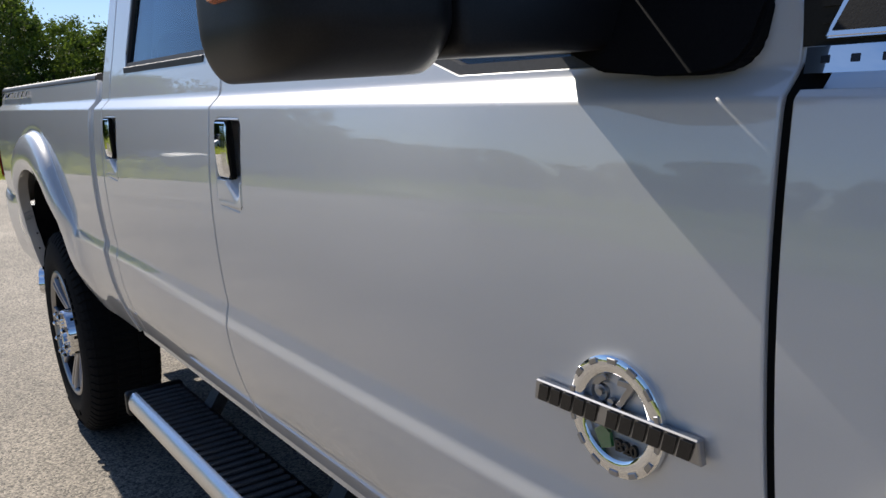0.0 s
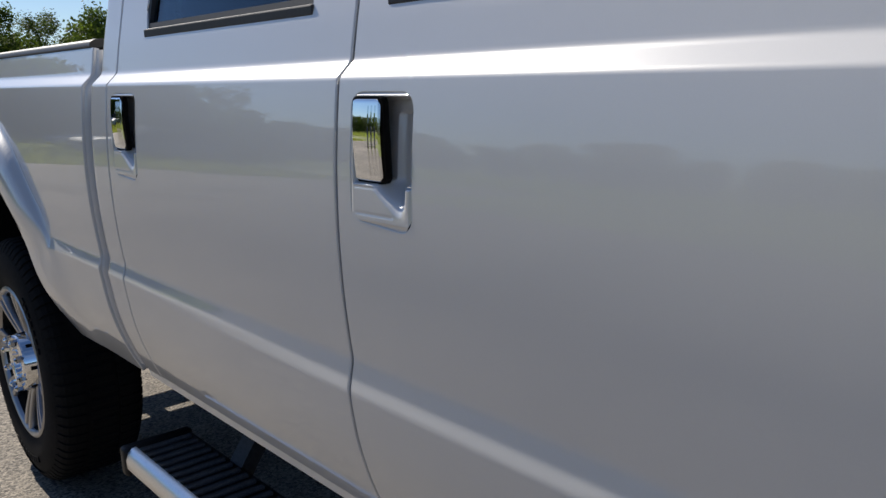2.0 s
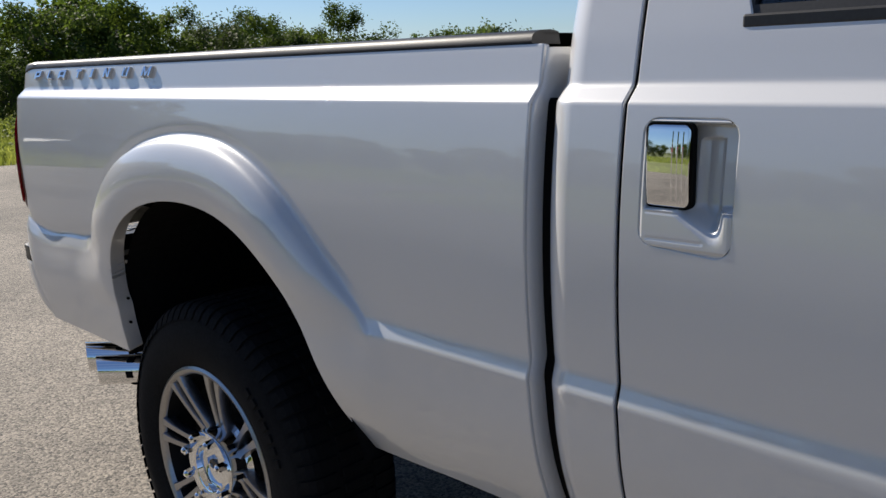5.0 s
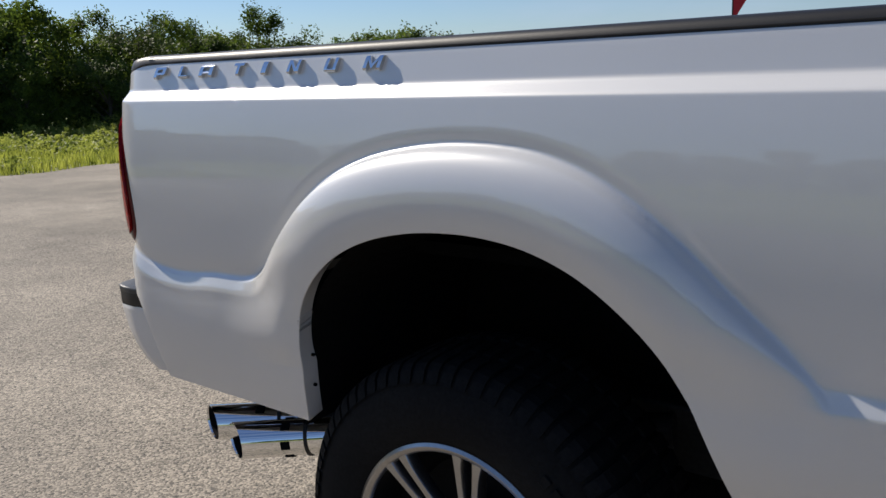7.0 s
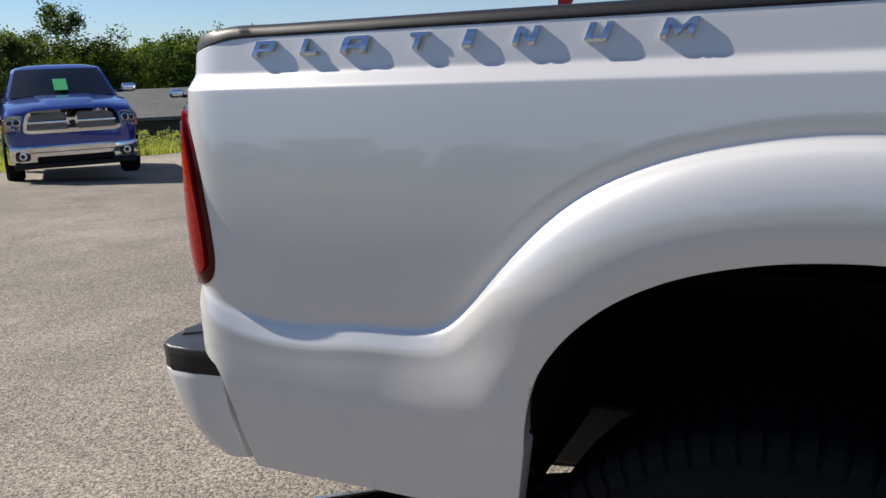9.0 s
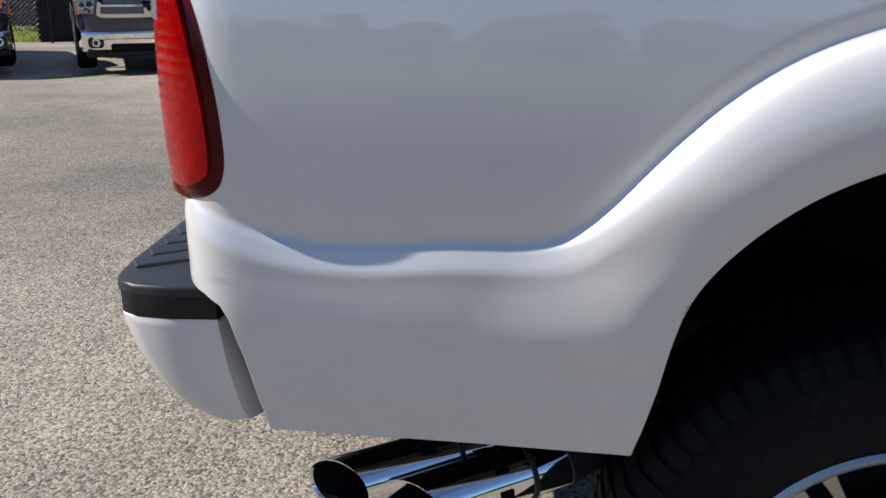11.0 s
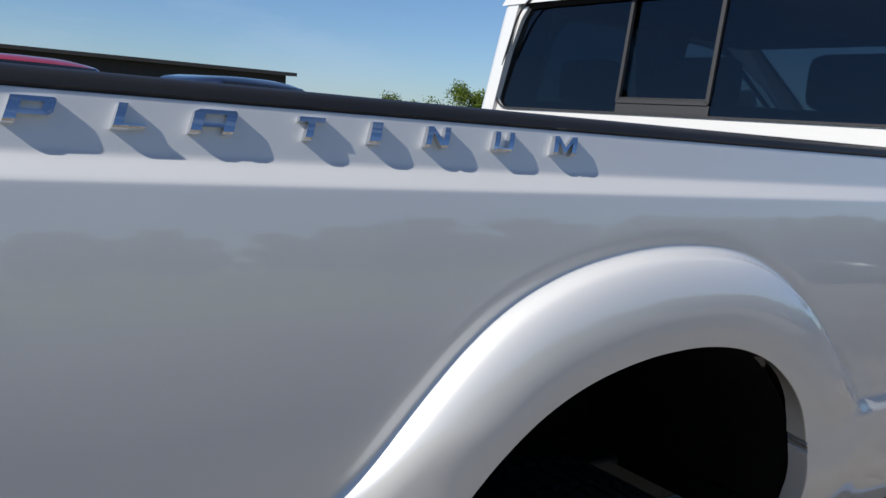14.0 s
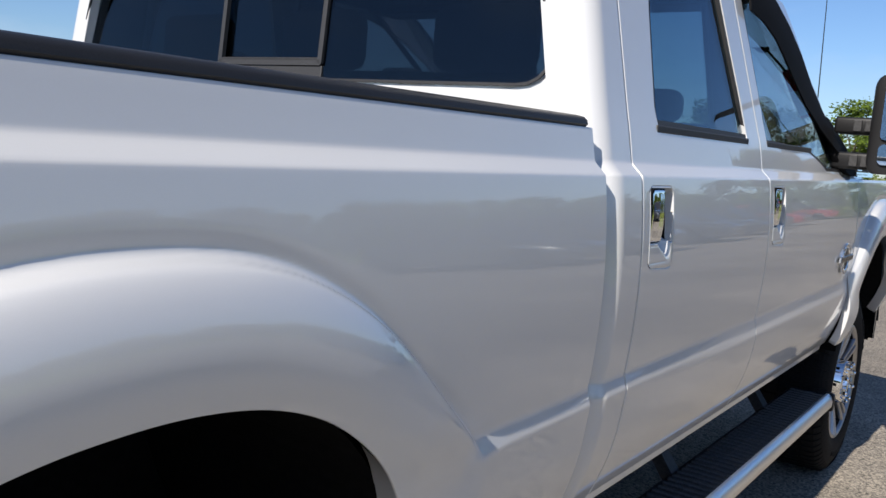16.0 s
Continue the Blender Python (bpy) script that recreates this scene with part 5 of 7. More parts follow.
def stick(me, name, x, z, mat, parent, off=0.0, label="", arch=None, lean_in=1.0):
    """Stands flat lettering on the body side with its lower left corner at (x, z)."""
    tilt = math.atan2(float(side(x, z + 0.02, arch)) - float(side(x, z, arch)), 0.02)
    me.transform(Matrix.Translation((x, float(side(x, z, arch)) + off, z)) @ Matrix.Rotation(radians(90) - tilt * lean_in, 4, "X"))
    return part_mesh(name, me, mat, parent, label)


LETTER_CHROME = material("letter_chrome", (0.62, 0.64, 0.67), 0.03, 1.0, grain=0.05, scale=300, stain=0.05, stain_scale=30)
# strokes of each letter in a unit square: outlines of (u, v)
GLYPHS = {
    "P": [[(0, 0), (0.26, 0), (0.26, 1), (0, 1)], [(0.26, 0.80), (0.85, 0.80), (0.93, 1), (0.26, 1)], [(0.74, 0.52), (0.93, 0.36), (1.0, 0.45), (1.0, 0.92), (0.93, 1), (0.74, 0.80)], [(0.26, 0.34), (0.90, 0.34), (0.85, 0.53), (0.26, 0.53)]],
    "L": [[(0, 0), (0.28, 0), (0.28, 1), (0, 1)], [(0.28, 0), (1, 0), (1, 0.22), (0.28, 0.22)]],
    "A": [[(0, 0), (0.25, 0), (0.25, 0.82), (0, 0.82)], [(0, 0.80), (0.92, 0.80), (1, 0.90), (0.94, 1), (0.12, 1), (0, 0.90)], [(0.75, 0), (1, 0), (1, 0.90), (0.75, 0.82)], [(0.25, 0.30), (0.75, 0.30), (0.75, 0.48), (0.25, 0.48)]],
    "T": [[(0, 0.78), (1, 0.78), (1, 1), (0, 1)], [(0.36, 0), (0.64, 0), (0.64, 0.78), (0.36, 0.78)]],
    "I": [[(0, 0), (1, 0), (1, 1), (0, 1)]],
    "N": [[(0, 0), (0.24, 0), (0.24, 1), (0, 1)], [(0.24, 0.72), (0.76, 0.0), (0.76, 0.34), (0.24, 1.0)], [(0.76, 0), (1, 0), (1, 1), (0.76, 1)]],
    "U": [[(0, 0.10), (0.26, 0.20), (0.26, 1), (0, 1)], [(0, 0.10), (0.10, 0), (0.90, 0), (1, 0.10), (0.74, 0.21), (0.26, 0.21)], [(0.74, 0.20), (1, 0.10), (1, 1), (0.74, 1)]],
    "M": [[(0, 0), (0.20, 0), (0.20, 1), (0, 1)], [(0.20, 0.70), (0.5, 0.08), (0.5, 0.42), (0.20, 1)], [(0.5, 0.08), (0.80, 0.70), (0.80, 1), (0.5, 0.42)], [(0.80, 0), (1, 0), (1, 1), (0.80, 1)]],
}
WORD = (("P", -0.853, -0.802), ("L", -0.753, -0.711), ("A", -0.674, -0.617), ("T", -0.552, -0.510), ("I", -0.455, -0.435), ("N", -0.373, -0.329), ("U", -0.263, -0.221), ("M", -0.156, -0.103))
LETTER_H, SLANT, LETTER_D = 0.028, 0.009, 0.0105
for ch, x0, x1 in WORD:
    bm = bmesh.new()
    wide = x1 - x0 - SLANT + (0.004 if ch == "I" else 0)
    for stroke in GLYPHS[ch]:
        prism(bm, [(u * wide + v * SLANT, v * LETTER_H) for u, v in stroke], 0.0, LETTER_D, "Z")
    bmesh.ops.recalc_face_normals(bm, faces=bm.faces)
    # the face is convex from foot to head, with a bevelled foot
    for cut in (0.07, 0.15, 0.3, 0.45, 0.6, 0.75, 0.9):
        bmesh.ops.bisect_plane(bm, geom=bm.verts[:] + bm.edges[:] + bm.faces[:], plane_co=(0, cut * LETTER_H, 0), plane_no=(0, 1, 0))
    for v in bm.verts:
        if v.co.z > 0.005:
            h = v.co.y / LETTER_H
            v.co.z -= 0.0050 * max(0.0, h - 0.12) ** 1.7 + 0.0042 * max(0.0, (0.12 - h) / 0.12) ** 1.5
    me = bpy.data.meshes.new("letter")
    bm.to_mesh(me)
    bm.free()
    me.polygons.foreach_set("use_smooth", [True] * len(me.polygons))
    me.set_sharp_from_angle(angle=radians(24))
    stick(me, "letter", x0, 1.4435, LETTER_CHROME, bed_side, 0.001, "chrome letter", lean_in=0.8)

# round engine badge on the front door
bx, bz = 3.323, 1.088
by = float(side(bx, bz))
bm = revolve([(0.0445, -0.001), (0.0445, -0.007), (0.0475, -0.0095), (0.0585, -0.0095), (0.0625, -0.007), (0.0625, -0.001)], 64)
bmesh.ops.transform(bm, matrix=Matrix.Translation((bx, by, bz)), verts=bm.verts[:])
badge = part("engine_badge", bm, CHROME, front_door, "round chrome engine badge", True)
for k in range(14):
    a = 2 * math.pi * k / 14
    bm = bmesh.new()
    box(bm, -0.006, 0.006, -0.0108, -0.0090, 0.055, 0.0615, 0.001, 1, Matrix.Rotation(a, 4, "Y"))
    bmesh.ops.transform(bm, matrix=Matrix.Translation((bx, by, bz)), verts=bm.verts[:])
    part("ring_notch", bm, ALLOY, badge)
bm = bmesh.new()
prism(bm, [(bx - 0.115, bz - 0.012), (bx - 0.111, bz + 0.012), (bx + 0.106, bz + 0.012), (bx + 0.110, bz - 0.012)], by - 0.013, by - 0.004)
bmesh.ops.bevel(bm, geom=bm.edges[:], offset=0.0015, segments=1, affect="EDGES")
part("badge_bar", bm, ALLOY, badge, "silver bar across the badge")
for me in plain_marks((5, 6), 0.208, 0.0185, 0.0012, 0.3):
    stick(me, "badge_mark", bx - 0.107, bz - 0.0095, BLACKGLOSS, badge, -0.014, "plain black mark")
me = letters("6.7", 0.040, 0.004, 0.2, 1.15)
stick(me, "badge_lettering", bx - 0.033, bz + 0.013, ALLOY, badge, -0.005, "silver numerals")
me = letters("B20", 0.017, 0.003, 0.0, 1.1)
stick(me, "badge_lettering", bx - 0.003, bz - 0.036, BLACKGLOSS, badge, -0.005, "small lettering")
bm = bmesh.new()
prism(bm, [(bx - 0.030, bz - 0.022), (bx - 0.018, bz - 0.014), (bx - 0.008, bz - 0.020), (bx - 0.006, bz - 0.034), (bx - 0.020, bz - 0.040)], by - 0.006, by - 0.002)
part("leaf_mark", bm, material("green_enamel", (0.03, 0.16, 0.05), 0.3, coat=1.0, grain=0.1), badge, "green leaf mark")

# fender vent badge beside the door gap
vy = float(side(3.55, 1.43))
bm = bmesh.new()
prism(bm, [(3.489, 1.432), (3.489, 1.50), (3.80, 1.50), (3.86, 1.432)], vy - 0.006, vy + 0.012)
vent = part("fender_vent", bm, BLACK, truck, "black fender vent with chrome marks")
bm = bmesh.new()
prism(bm, [(3.498, 1.412), (3.498, 1.4315), (3.86, 1.4315), (3.84, 1.412)], float(side(3.5, 1.42)) - 0.014, float(side(3.5, 1.42)) + 0.008)
for v in bm.verts:
    v.co.y += 0.22 * (v.co.z - 1.422)
part("vent_bar", bm, CHROME, vent, "chrome lower bar")
for k in range(9):
    bm = bmesh.new()
    x = 3.510 + 0.0235 * k + (0.014 if k > 4 else 0.0)
    yb = float(side(3.5, 1.42)) - 0.0145
    box(bm, x, x + 0.0085, yb, yb + 0.004, 1.4185, 1.4255, 0.001, 1)
    for v in bm.verts:
        v.co.y += 0.22 * (v.co.z - 1.422)
    part("vent_mark", bm, BLACKGLOSS, vent, "small plain black mark")
mark = [(3.512, 1.437), (3.600, 1.437), (3.622, 1.487), (3.534, 1.487)]
mid = (sum(p[0] for p in mark) / 4, sum(p[1] for p in mark) / 4)
bm = bmesh.new()
prism(bm, mark, vy - 0.012, vy - 0.004)
bmesh.ops.bevel(bm, geom=bm.edges[:], offset=0.0018, segments=2, affect="EDGES")
for v in bm.verts:
    v.co.y += 0.20 * (v.co.z - mid[1])
part("large_mark", bm, CHROME, vent, "large plain mark with a chrome edge", True)
bm = bmesh.new()
prism(bm, [(mid[0] + (x - mid[0]) * 0.87, mid[1] + (z - mid[1]) * 0.78) for x, z in mark], vy - 0.0132, vy - 0.010)
for v in bm.verts:
    v.co.y += 0.20 * (v.co.z - mid[1])
part("mark_inlay", bm, BLACK, vent, "black inlay")
for k in range(5):
    bm = bmesh.new()
    prism(bm, [(3.506, 1.4355 + 0.0125 * k), (3.506, 1.4405 + 0.0125 * k), (3.80, 1.4405 + 0.0125 * k), (3.80, 1.4355 + 0.0125 * k)], vy - 0.009, vy - 0.004)
    part("vent_slat", bm, BLACK, vent)

# ---- cab interior ----
bm = bmesh.new()
box(bm, 1.25, 3.35, 0.12, WIDTH - 0.12, 0.73, 0.78)
box(bm, 3.05, 3.35, 0.14, WIDTH - 0.14, 0.78, 1.36, 0.05)
part("cab_floor", bm, SEAT, truck, "dark cab interior")
for x in (1.42, 2.40):
    for y in (0.48, WIDTH - 0.48):
        bm = bmesh.new()
        box(bm, x, x + 0.50, y - 0.26, y + 0.26, 0.95, 1.10, 0.04, 3)
        box(bm, x - 0.06, x + 0.08, y - 0.25, y + 0.25, 1.0, 1.55, 0.05, 3, None)
        box(bm, x - 0.03, x + 0.06, y - 0.11, y + 0.11, 1.55, 1.66, 0.04, 3)
        part("seat", bm, SEAT, truck, "dark leather seat", True)
LINING = material("dark_headliner_cloth", (0.02, 0.019, 0.018), 0.9, grain=0.2, scale=300, bump=0.2, spec=0.1)
bm = bmesh.new()
for x0, x1, drop, pull in ((1.17, 1.30, 0.02, 0.0), (1.28, 2.42, 0.0, 0.0), (2.40, 2.56, 0.02, 0.05)):
    box(bm, x0, x1, 0.19 + pull, WIDTH - 0.19 - pull, 1.955 - drop, 1.985 - drop, 0.008)
part("headliner", bm, LINING, truck, "dark cloth headliner")
bm = bmesh.new()
box(bm, 1.30, 1.42, 0.16, WIDTH - 0.16, 0.95, 1.60, 0.05, 3)
part("rear_bench", bm, SEAT, truck, "dark leather rear bench back", True)
for y in (0.46, WIDTH / 2, WIDTH - 0.46):
    bm = bmesh.new()
    box(bm, 1.31, 1.40, y - 0.14, y + 0.14, 1.60, 1.76, 0.04, 3)
    part("headrest", bm, SEAT, truck, "dark leather headrest", True)
for y in (0.115, WIDTH - 0.115):
    for x0, x1, z1 in ((2.02, 2.20, 1.96), (1.20, 1.36, 1.96)):
        bm = bmesh.new()
        box(bm, x0, x1, y - 0.012, y + 0.012, 1.46, z1, 0.008)
        if y < 1:
            for v in bm.verts:
                v.co.y += 0.20 * max(0.0, v.co.z - 1.5)
        else:
            for v in bm.verts:
                v.co.y -= 0.20 * max(0.0, v.co.z - 1.5)
        part("pillar_trim", bm, LINING, truck, "dark inner pillar trim")
# paper tag hung at the windscreen
def sheer(m, share):
    """Thin paper lets part of the light through."""
    n, l = m.node_tree.nodes, m.node_tree.links
    glow, mix = n.new("ShaderNodeBsdfTranslucent"), n.new("ShaderNodeMixShader")
    glow.inputs["Color"].default_value = n["Principled BSDF"].inputs["Base Color"].default_value
    mix.inputs[0].default_value = share
    l.new(n["Principled BSDF"].outputs[0], mix.inputs[1]), l.new(glow.outputs[0], mix.inputs[2])
    l.new(mix.outputs[0], n["Material Output"].inputs["Surface"])
    return m


TAGRED, TAGWHITE = sheer(material("red_tag_paper", (0.75, 0.02, 0.02), 0.6), 0.6), sheer(material("white_tag_paper", (0.85, 0.83, 0.78), 0.7), 0.6)


def paper(corners):
    """A thin folded paper with the given corners."""
    bm = bmesh.new()
    lower = [bm.verts.new(c) for c in corners]
    upper = [bm.verts.new(Vector(c) + Vector((0.001, 0.001, 0.002))) for c in corners]
    bm.faces.new(lower), bm.faces.new(list(reversed(upper)))
    for i in range(4):
        bm.faces.new((lower[i], upper[i], upper[(i + 1) % 4], lower[(i + 1) % 4]))
    return bm


tag = part("dealer_tag", paper(((2.750, 0.156, 1.755), (2.739, 0.132, 1.763), (2.832, 0.115, 1.702), (2.841, 0.148, 1.696))), TAGRED, truck, "red and white paper tag hung inside the cab")
part("tag_middle", paper(((2.841, 0.148, 1.696), (2.832, 0.115, 1.702), (2.939, 0.092, 1.632), (2.962, 0.132, 1.617))), TAGWHITE, tag, "white middle of the tag")
part("tag_foot", paper(((2.962, 0.132, 1.617), (2.939, 0.092, 1.632), (2.957, 0.091, 1.621), (2.972, 0.124, 1.611))), TAGRED, tag)
part("inside_mirror", paper(((2.644, 0.234, 1.825), (2.642, 0.177, 1.826), (2.663, 0.181, 1.812), (2.668, 0.214, 1.809))), SEAL, truck, "black inside mirror")
bm = bmesh.new()
tube(bm, (2.656, 0.187, 1.817), (2.745, 0.144, 1.759), 0.004, seg=8)
part("tag_cord", bm, SEAL, tag, "black cord")
# whip aerial on the far fender
bm = bmesh.new()
tube(bm, (3.62, 0.22, 1.44), (3.58, 0.24, 2.32), 0.003, 0.0015, 8)
part("aerial", bm, BLACK, truck, "thin black whip aerial")

# ---- ground ----


def ground_z(x, y):
    hollow = 0.06 * min(max(y - 8.0, 0.0), 3.0) * min(max((-5.0 - x) / 2.5, 0.0), 1.0)
    return -0.026 * max(0.0, y - 2.0) - 0.05 * max(0.0, y - 16.0) - hollow


def asphalt():
    m = bpy.data.materials.new("worn_asphalt")
    m.use_nodes = True
    n, l = m.node_tree.nodes, m.node_tree.links
    p = n["Principled BSDF"]
    p.inputs["Roughness"].default_value = 0.85
    t = n.new("ShaderNodeTexCoord")
    vor = n.new("ShaderNodeTexVoronoi")
    vor.inputs["Scale"].default_value = 120.0
    fine = n.new("ShaderNodeTexNoise")
    fine.inputs["Scale"].default_value, fine.inputs["Detail"].default_value = 60.0, 8
    big = n.new("ShaderNodeTexNoise")
    big.inputs["Scale"].default_value, big.inputs["Detail"].default_value = 0.35, 6
    mid = n.new("ShaderNodeTexNoise")
    mid.inputs["Scale"].default_value, mid.inputs["Detail"].default_value = 2.2, 5
    for k in (vor, fine, big, mid):
        l.new(t.outputs["Object"], k.inputs["Vector"])
    stones = n.new("ShaderNodeValToRGB")
    stones.color_ramp.elements[0].color, stones.color_ramp.elements[1].color = (0.050, 0.045, 0.038, 1), (0.345, 0.300, 0.240, 1)
    stones.color_ramp.elements[0].position, stones.color_ramp.elements[1].position = 0.12, 0.88
    l.new(vor.outputs["Color"], stones.inputs["Fac"])
    a = n.new("ShaderNodeMapRange")
    a.inputs[1].default_value, a.inputs[2].default_value, a.inputs[3].default_value, a.inputs[4].default_value = 0.3, 0.7, 0.68, 1.29
    l.new(big.outputs["Fac"], a.inputs[0])
    b = n.new("ShaderNodeMapRange")
    b.inputs[1].default_value, b.inputs[2].default_value, b.inputs[3].default_value, b.inputs[4].default_value = 0.3, 0.7, 0.85, 1.15
    l.new(mid.outputs["Fac"], b.inputs[0])
    c = n.new("ShaderNodeMath")
    c.operation = "MULTIPLY"
    l.new(a.outputs[0], c.inputs[0]), l.new(b.outputs[0], c.inputs[1])
    v = n.new("ShaderNodeVectorMath")
    v.operation = "SCALE"
    # the colour gets paler towards the far side of the lot, from y = 6 to 11
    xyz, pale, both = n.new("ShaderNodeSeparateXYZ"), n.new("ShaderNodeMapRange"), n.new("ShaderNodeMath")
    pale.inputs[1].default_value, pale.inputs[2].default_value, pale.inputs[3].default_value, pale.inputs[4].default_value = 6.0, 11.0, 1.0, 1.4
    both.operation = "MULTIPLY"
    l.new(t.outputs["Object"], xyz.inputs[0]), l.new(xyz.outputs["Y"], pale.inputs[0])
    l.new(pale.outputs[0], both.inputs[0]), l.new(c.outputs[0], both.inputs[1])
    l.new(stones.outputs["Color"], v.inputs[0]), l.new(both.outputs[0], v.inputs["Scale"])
    l.new(v.outputs[0], p.inputs["Base Color"])
    h = n.new("ShaderNodeMath")
    h.operation = "SUBTRACT"
    l.new(fine.outputs["Fac"], h.inputs[0]), l.new(vor.outputs["Distance"], h.inputs[1])
    bu = n.new("ShaderNodeBump")
    bu.inputs["Strength"].default_value, bu.inputs["Distance"].default_value = 0.5, 0.005
    l.new(h.outputs[0], bu.inputs["Height"])
    l.new(bu.outputs["Normal"], p.inputs["Normal"])
    return m


ASPHALT = asphalt()
MEADOW = material("meadow_soil", (0.17, 0.19, 0.05), 0.9, grain=0.5, scale=4, bump=0.5, stain=0.35, stain_scale=0.25, dist=0.05)
xs = np.unique(np.concatenate([np.linspace(-900, -60, 8), np.linspace(-60, 60, 61), np.linspace(60, 900, 8)]))
ys = np.unique(np.concatenate([np.linspace(-900, -60, 8), np.linspace(-60, 0, 16), np.linspace(2, 60, 30), np.linspace(60, 900, 8)]))
vs = [(x, y, ground_z(x, min(y, 60)) - 0.03) for y in ys for x in xs]
nx = len(xs)
fs = [(i * nx + j, i * nx + j + 1, (i + 1) * nx + j + 1, (i + 1) * nx + j) for i in range(len(ys) - 1) for j in range(nx - 1)]
ground = part_mesh("ground", mesh_of("ground", vs, fs), MEADOW)
tagged(ground, "rough green meadow ground round the paved lot", "ground", kind="structure")


def lot_edge(y):
    """The x of the lot's rear kerbless edge."""
    return -14.4 - 0.25 * max(0, y - 7) + 0.55 * max(0, y - 13) + 0.18 * math.sin(1.3 * y) + 0.1 * math.sin(3.1 * y + 1)


ly = np.concatenate([np.linspace(-17, 2, 26), np.linspace(2.5, 24, 50)])
vs, fs = [], []
cols = np.concatenate([np.linspace(0, 1, 30) ** 1.0, [1.5, 2.2, 3.5]])
for y in ly:
    for c in cols:
        x = lot_edge(y) + (28 - lot_edge(y)) * c if c <= 1 else 28 + 30 * (c - 1)
        # a tongue of meadow reaches in on the camera's side
        yy = y if y > -7 else -7 + (y + 7) * float(np.interp(x, [-13, -9.5, 6.5, 8.5], [1, 0.12, 0.12, 1]))
        vs.append((x, yy, ground_z(x, yy)))
n = len(cols)
fs = [(i * n + j, i * n + j + 1, (i + 1) * n + j + 1, (i + 1) * n + j) for i in range(len(ly) - 1) for j in range(n - 1)]
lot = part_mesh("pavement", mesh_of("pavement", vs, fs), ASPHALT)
tagged(lot, "worn asphalt lot with exposed stones, paler towards its far side", "pavement", kind="structure")

def leafy(name, dark, light, through_light):
    """Leaves or blades: each its own shade, with light coming through them."""
    m = bpy.data.materials.new(name)
    m.use_nodes = True
    n, l = m.node_tree.nodes, m.node_tree.links
    p = n["Principled BSDF"]
    p.inputs["Roughness"].default_value, p.inputs["Specular IOR Level"].default_value = 0.6, 0.3
    geo = n.new("ShaderNodeNewGeometry")
    ramp = n.new("ShaderNodeValToRGB")
    ramp.color_ramp.elements[0].color, ramp.color_ramp.elements[1].color = (*dark, 1), (*light, 1)
    where = n.new("ShaderNodeTexCoord")
    clump = n.new("ShaderNodeTexNoise")
    clump.inputs["Scale"].default_value, clump.inputs["Detail"].default_value = 1.6, 3.0
    l.new(where.outputs["Object"], clump.inputs["Vector"])
    wide = n.new("ShaderNodeMapRange")
    wide.inputs[1].default_value, wide.inputs[2].default_value, wide.inputs[4].default_value = 0.36, 0.66, 0.75
    l.new(clump.outputs["Fac"], wide.inputs[0])
    both = n.new("ShaderNodeMath")
    both.operation, both.inputs[1].default_value = "MULTIPLY_ADD", 0.25
    l.new(geo.outputs["Random Per Island"], both.inputs[0])
    l.new(wide.outputs[0], both.inputs[2])
    l.new(both.outputs[0], ramp.inputs["Fac"])
    info = n.new("ShaderNodeObjectInfo")
    hue = n.new("ShaderNodeHueSaturation")
    spread = n.new("ShaderNodeMapRange")
    spread.inputs[3].default_value, spread.inputs[4].default_value = 0.7, 1.3
    l.new(info.outputs["Random"], spread.inputs[0])
    l.new(spread.outputs[0], hue.inputs["Value"])
    l.new(ramp.outputs["Color"], hue.inputs["Color"])
    l.new(hue.outputs["Color"], p.inputs["Base Color"])
    t = n.new("ShaderNodeBsdfTranslucent")
    mix = n.new("ShaderNodeMixShader")
    mix.inputs[0].default_value = through_light
    l.new(hue.outputs["Color"], t.inputs["Color"])
    l.new(p.outputs[0], mix.inputs[1]), l.new(t.outputs[0], mix.inputs[2])
    l.new(mix.outputs[0], n["Material Output"].inputs["Surface"])
    return m


# ---- tall grass and weeds ----
BLADE = leafy("grass_blades", (0.17, 0.21, 0.03), (0.50, 0.52, 0.10), 0.58)
WEED = leafy("weed_leaves", (0.12, 0.17, 0.025), (0.44, 0.47, 0.10), 0.5)


def blades(name, spots, height, width, mat, label, seed):
    rng = random.Random(seed)
    V, F = [], []
    for x, y in spots:
        z = ground_z(x, y) - 0.03
        h = height * rng.uniform(0.45, 1.15)
        a, lean_a, ln = rng.uniform(0, 6.28), rng.uniform(0, 6.28), rng.uniform(0.05, 0.45) * h
        w = width * rng.uniform(0.6, 1.4)
        dx, dy = math.cos(a) * w, math.sin(a) * w
        b = len(V)
        V += [(x - dx, y - dy, z), (x + dx, y + dy, z), (x + dx * 0.7 + math.cos(lean_a) * ln * 0.35, y + dy * 0.7 + math.sin(lean_a) * ln * 0.35, z + h * 0.6),
              (x - dx * 0.7 + math.cos(lean_a) * ln * 0.35, y - dy * 0.7 + math.sin(lean_a) * ln * 0.35, z + h * 0.6), (x + math.cos(lean_a) * ln, y + math.sin(lean_a) * ln, z + h)]
        F += [(b, b + 1, b + 2, b + 3), (b + 3, b + 2, b + 4)]
    ob = part_mesh(name, mesh_of(name, V, F, smooth=False), mat)
    return tagged(ob, label, "grass", kind="stuff")


rng = random.Random(5)
spots = []
while len(spots) < 80000:
    y = rng.uniform(-12, 30)
    d = rng.random() ** 1.5 * 17
    spots.append((lot_edge(min(y, 24)) - 0.1 - d, y))
blades("meadow_grass", [s for s in spots if rng.random() < 0.62], 0.25, 0.011, BLADE, "rough sunlit yellow-green meadow grass", 1)


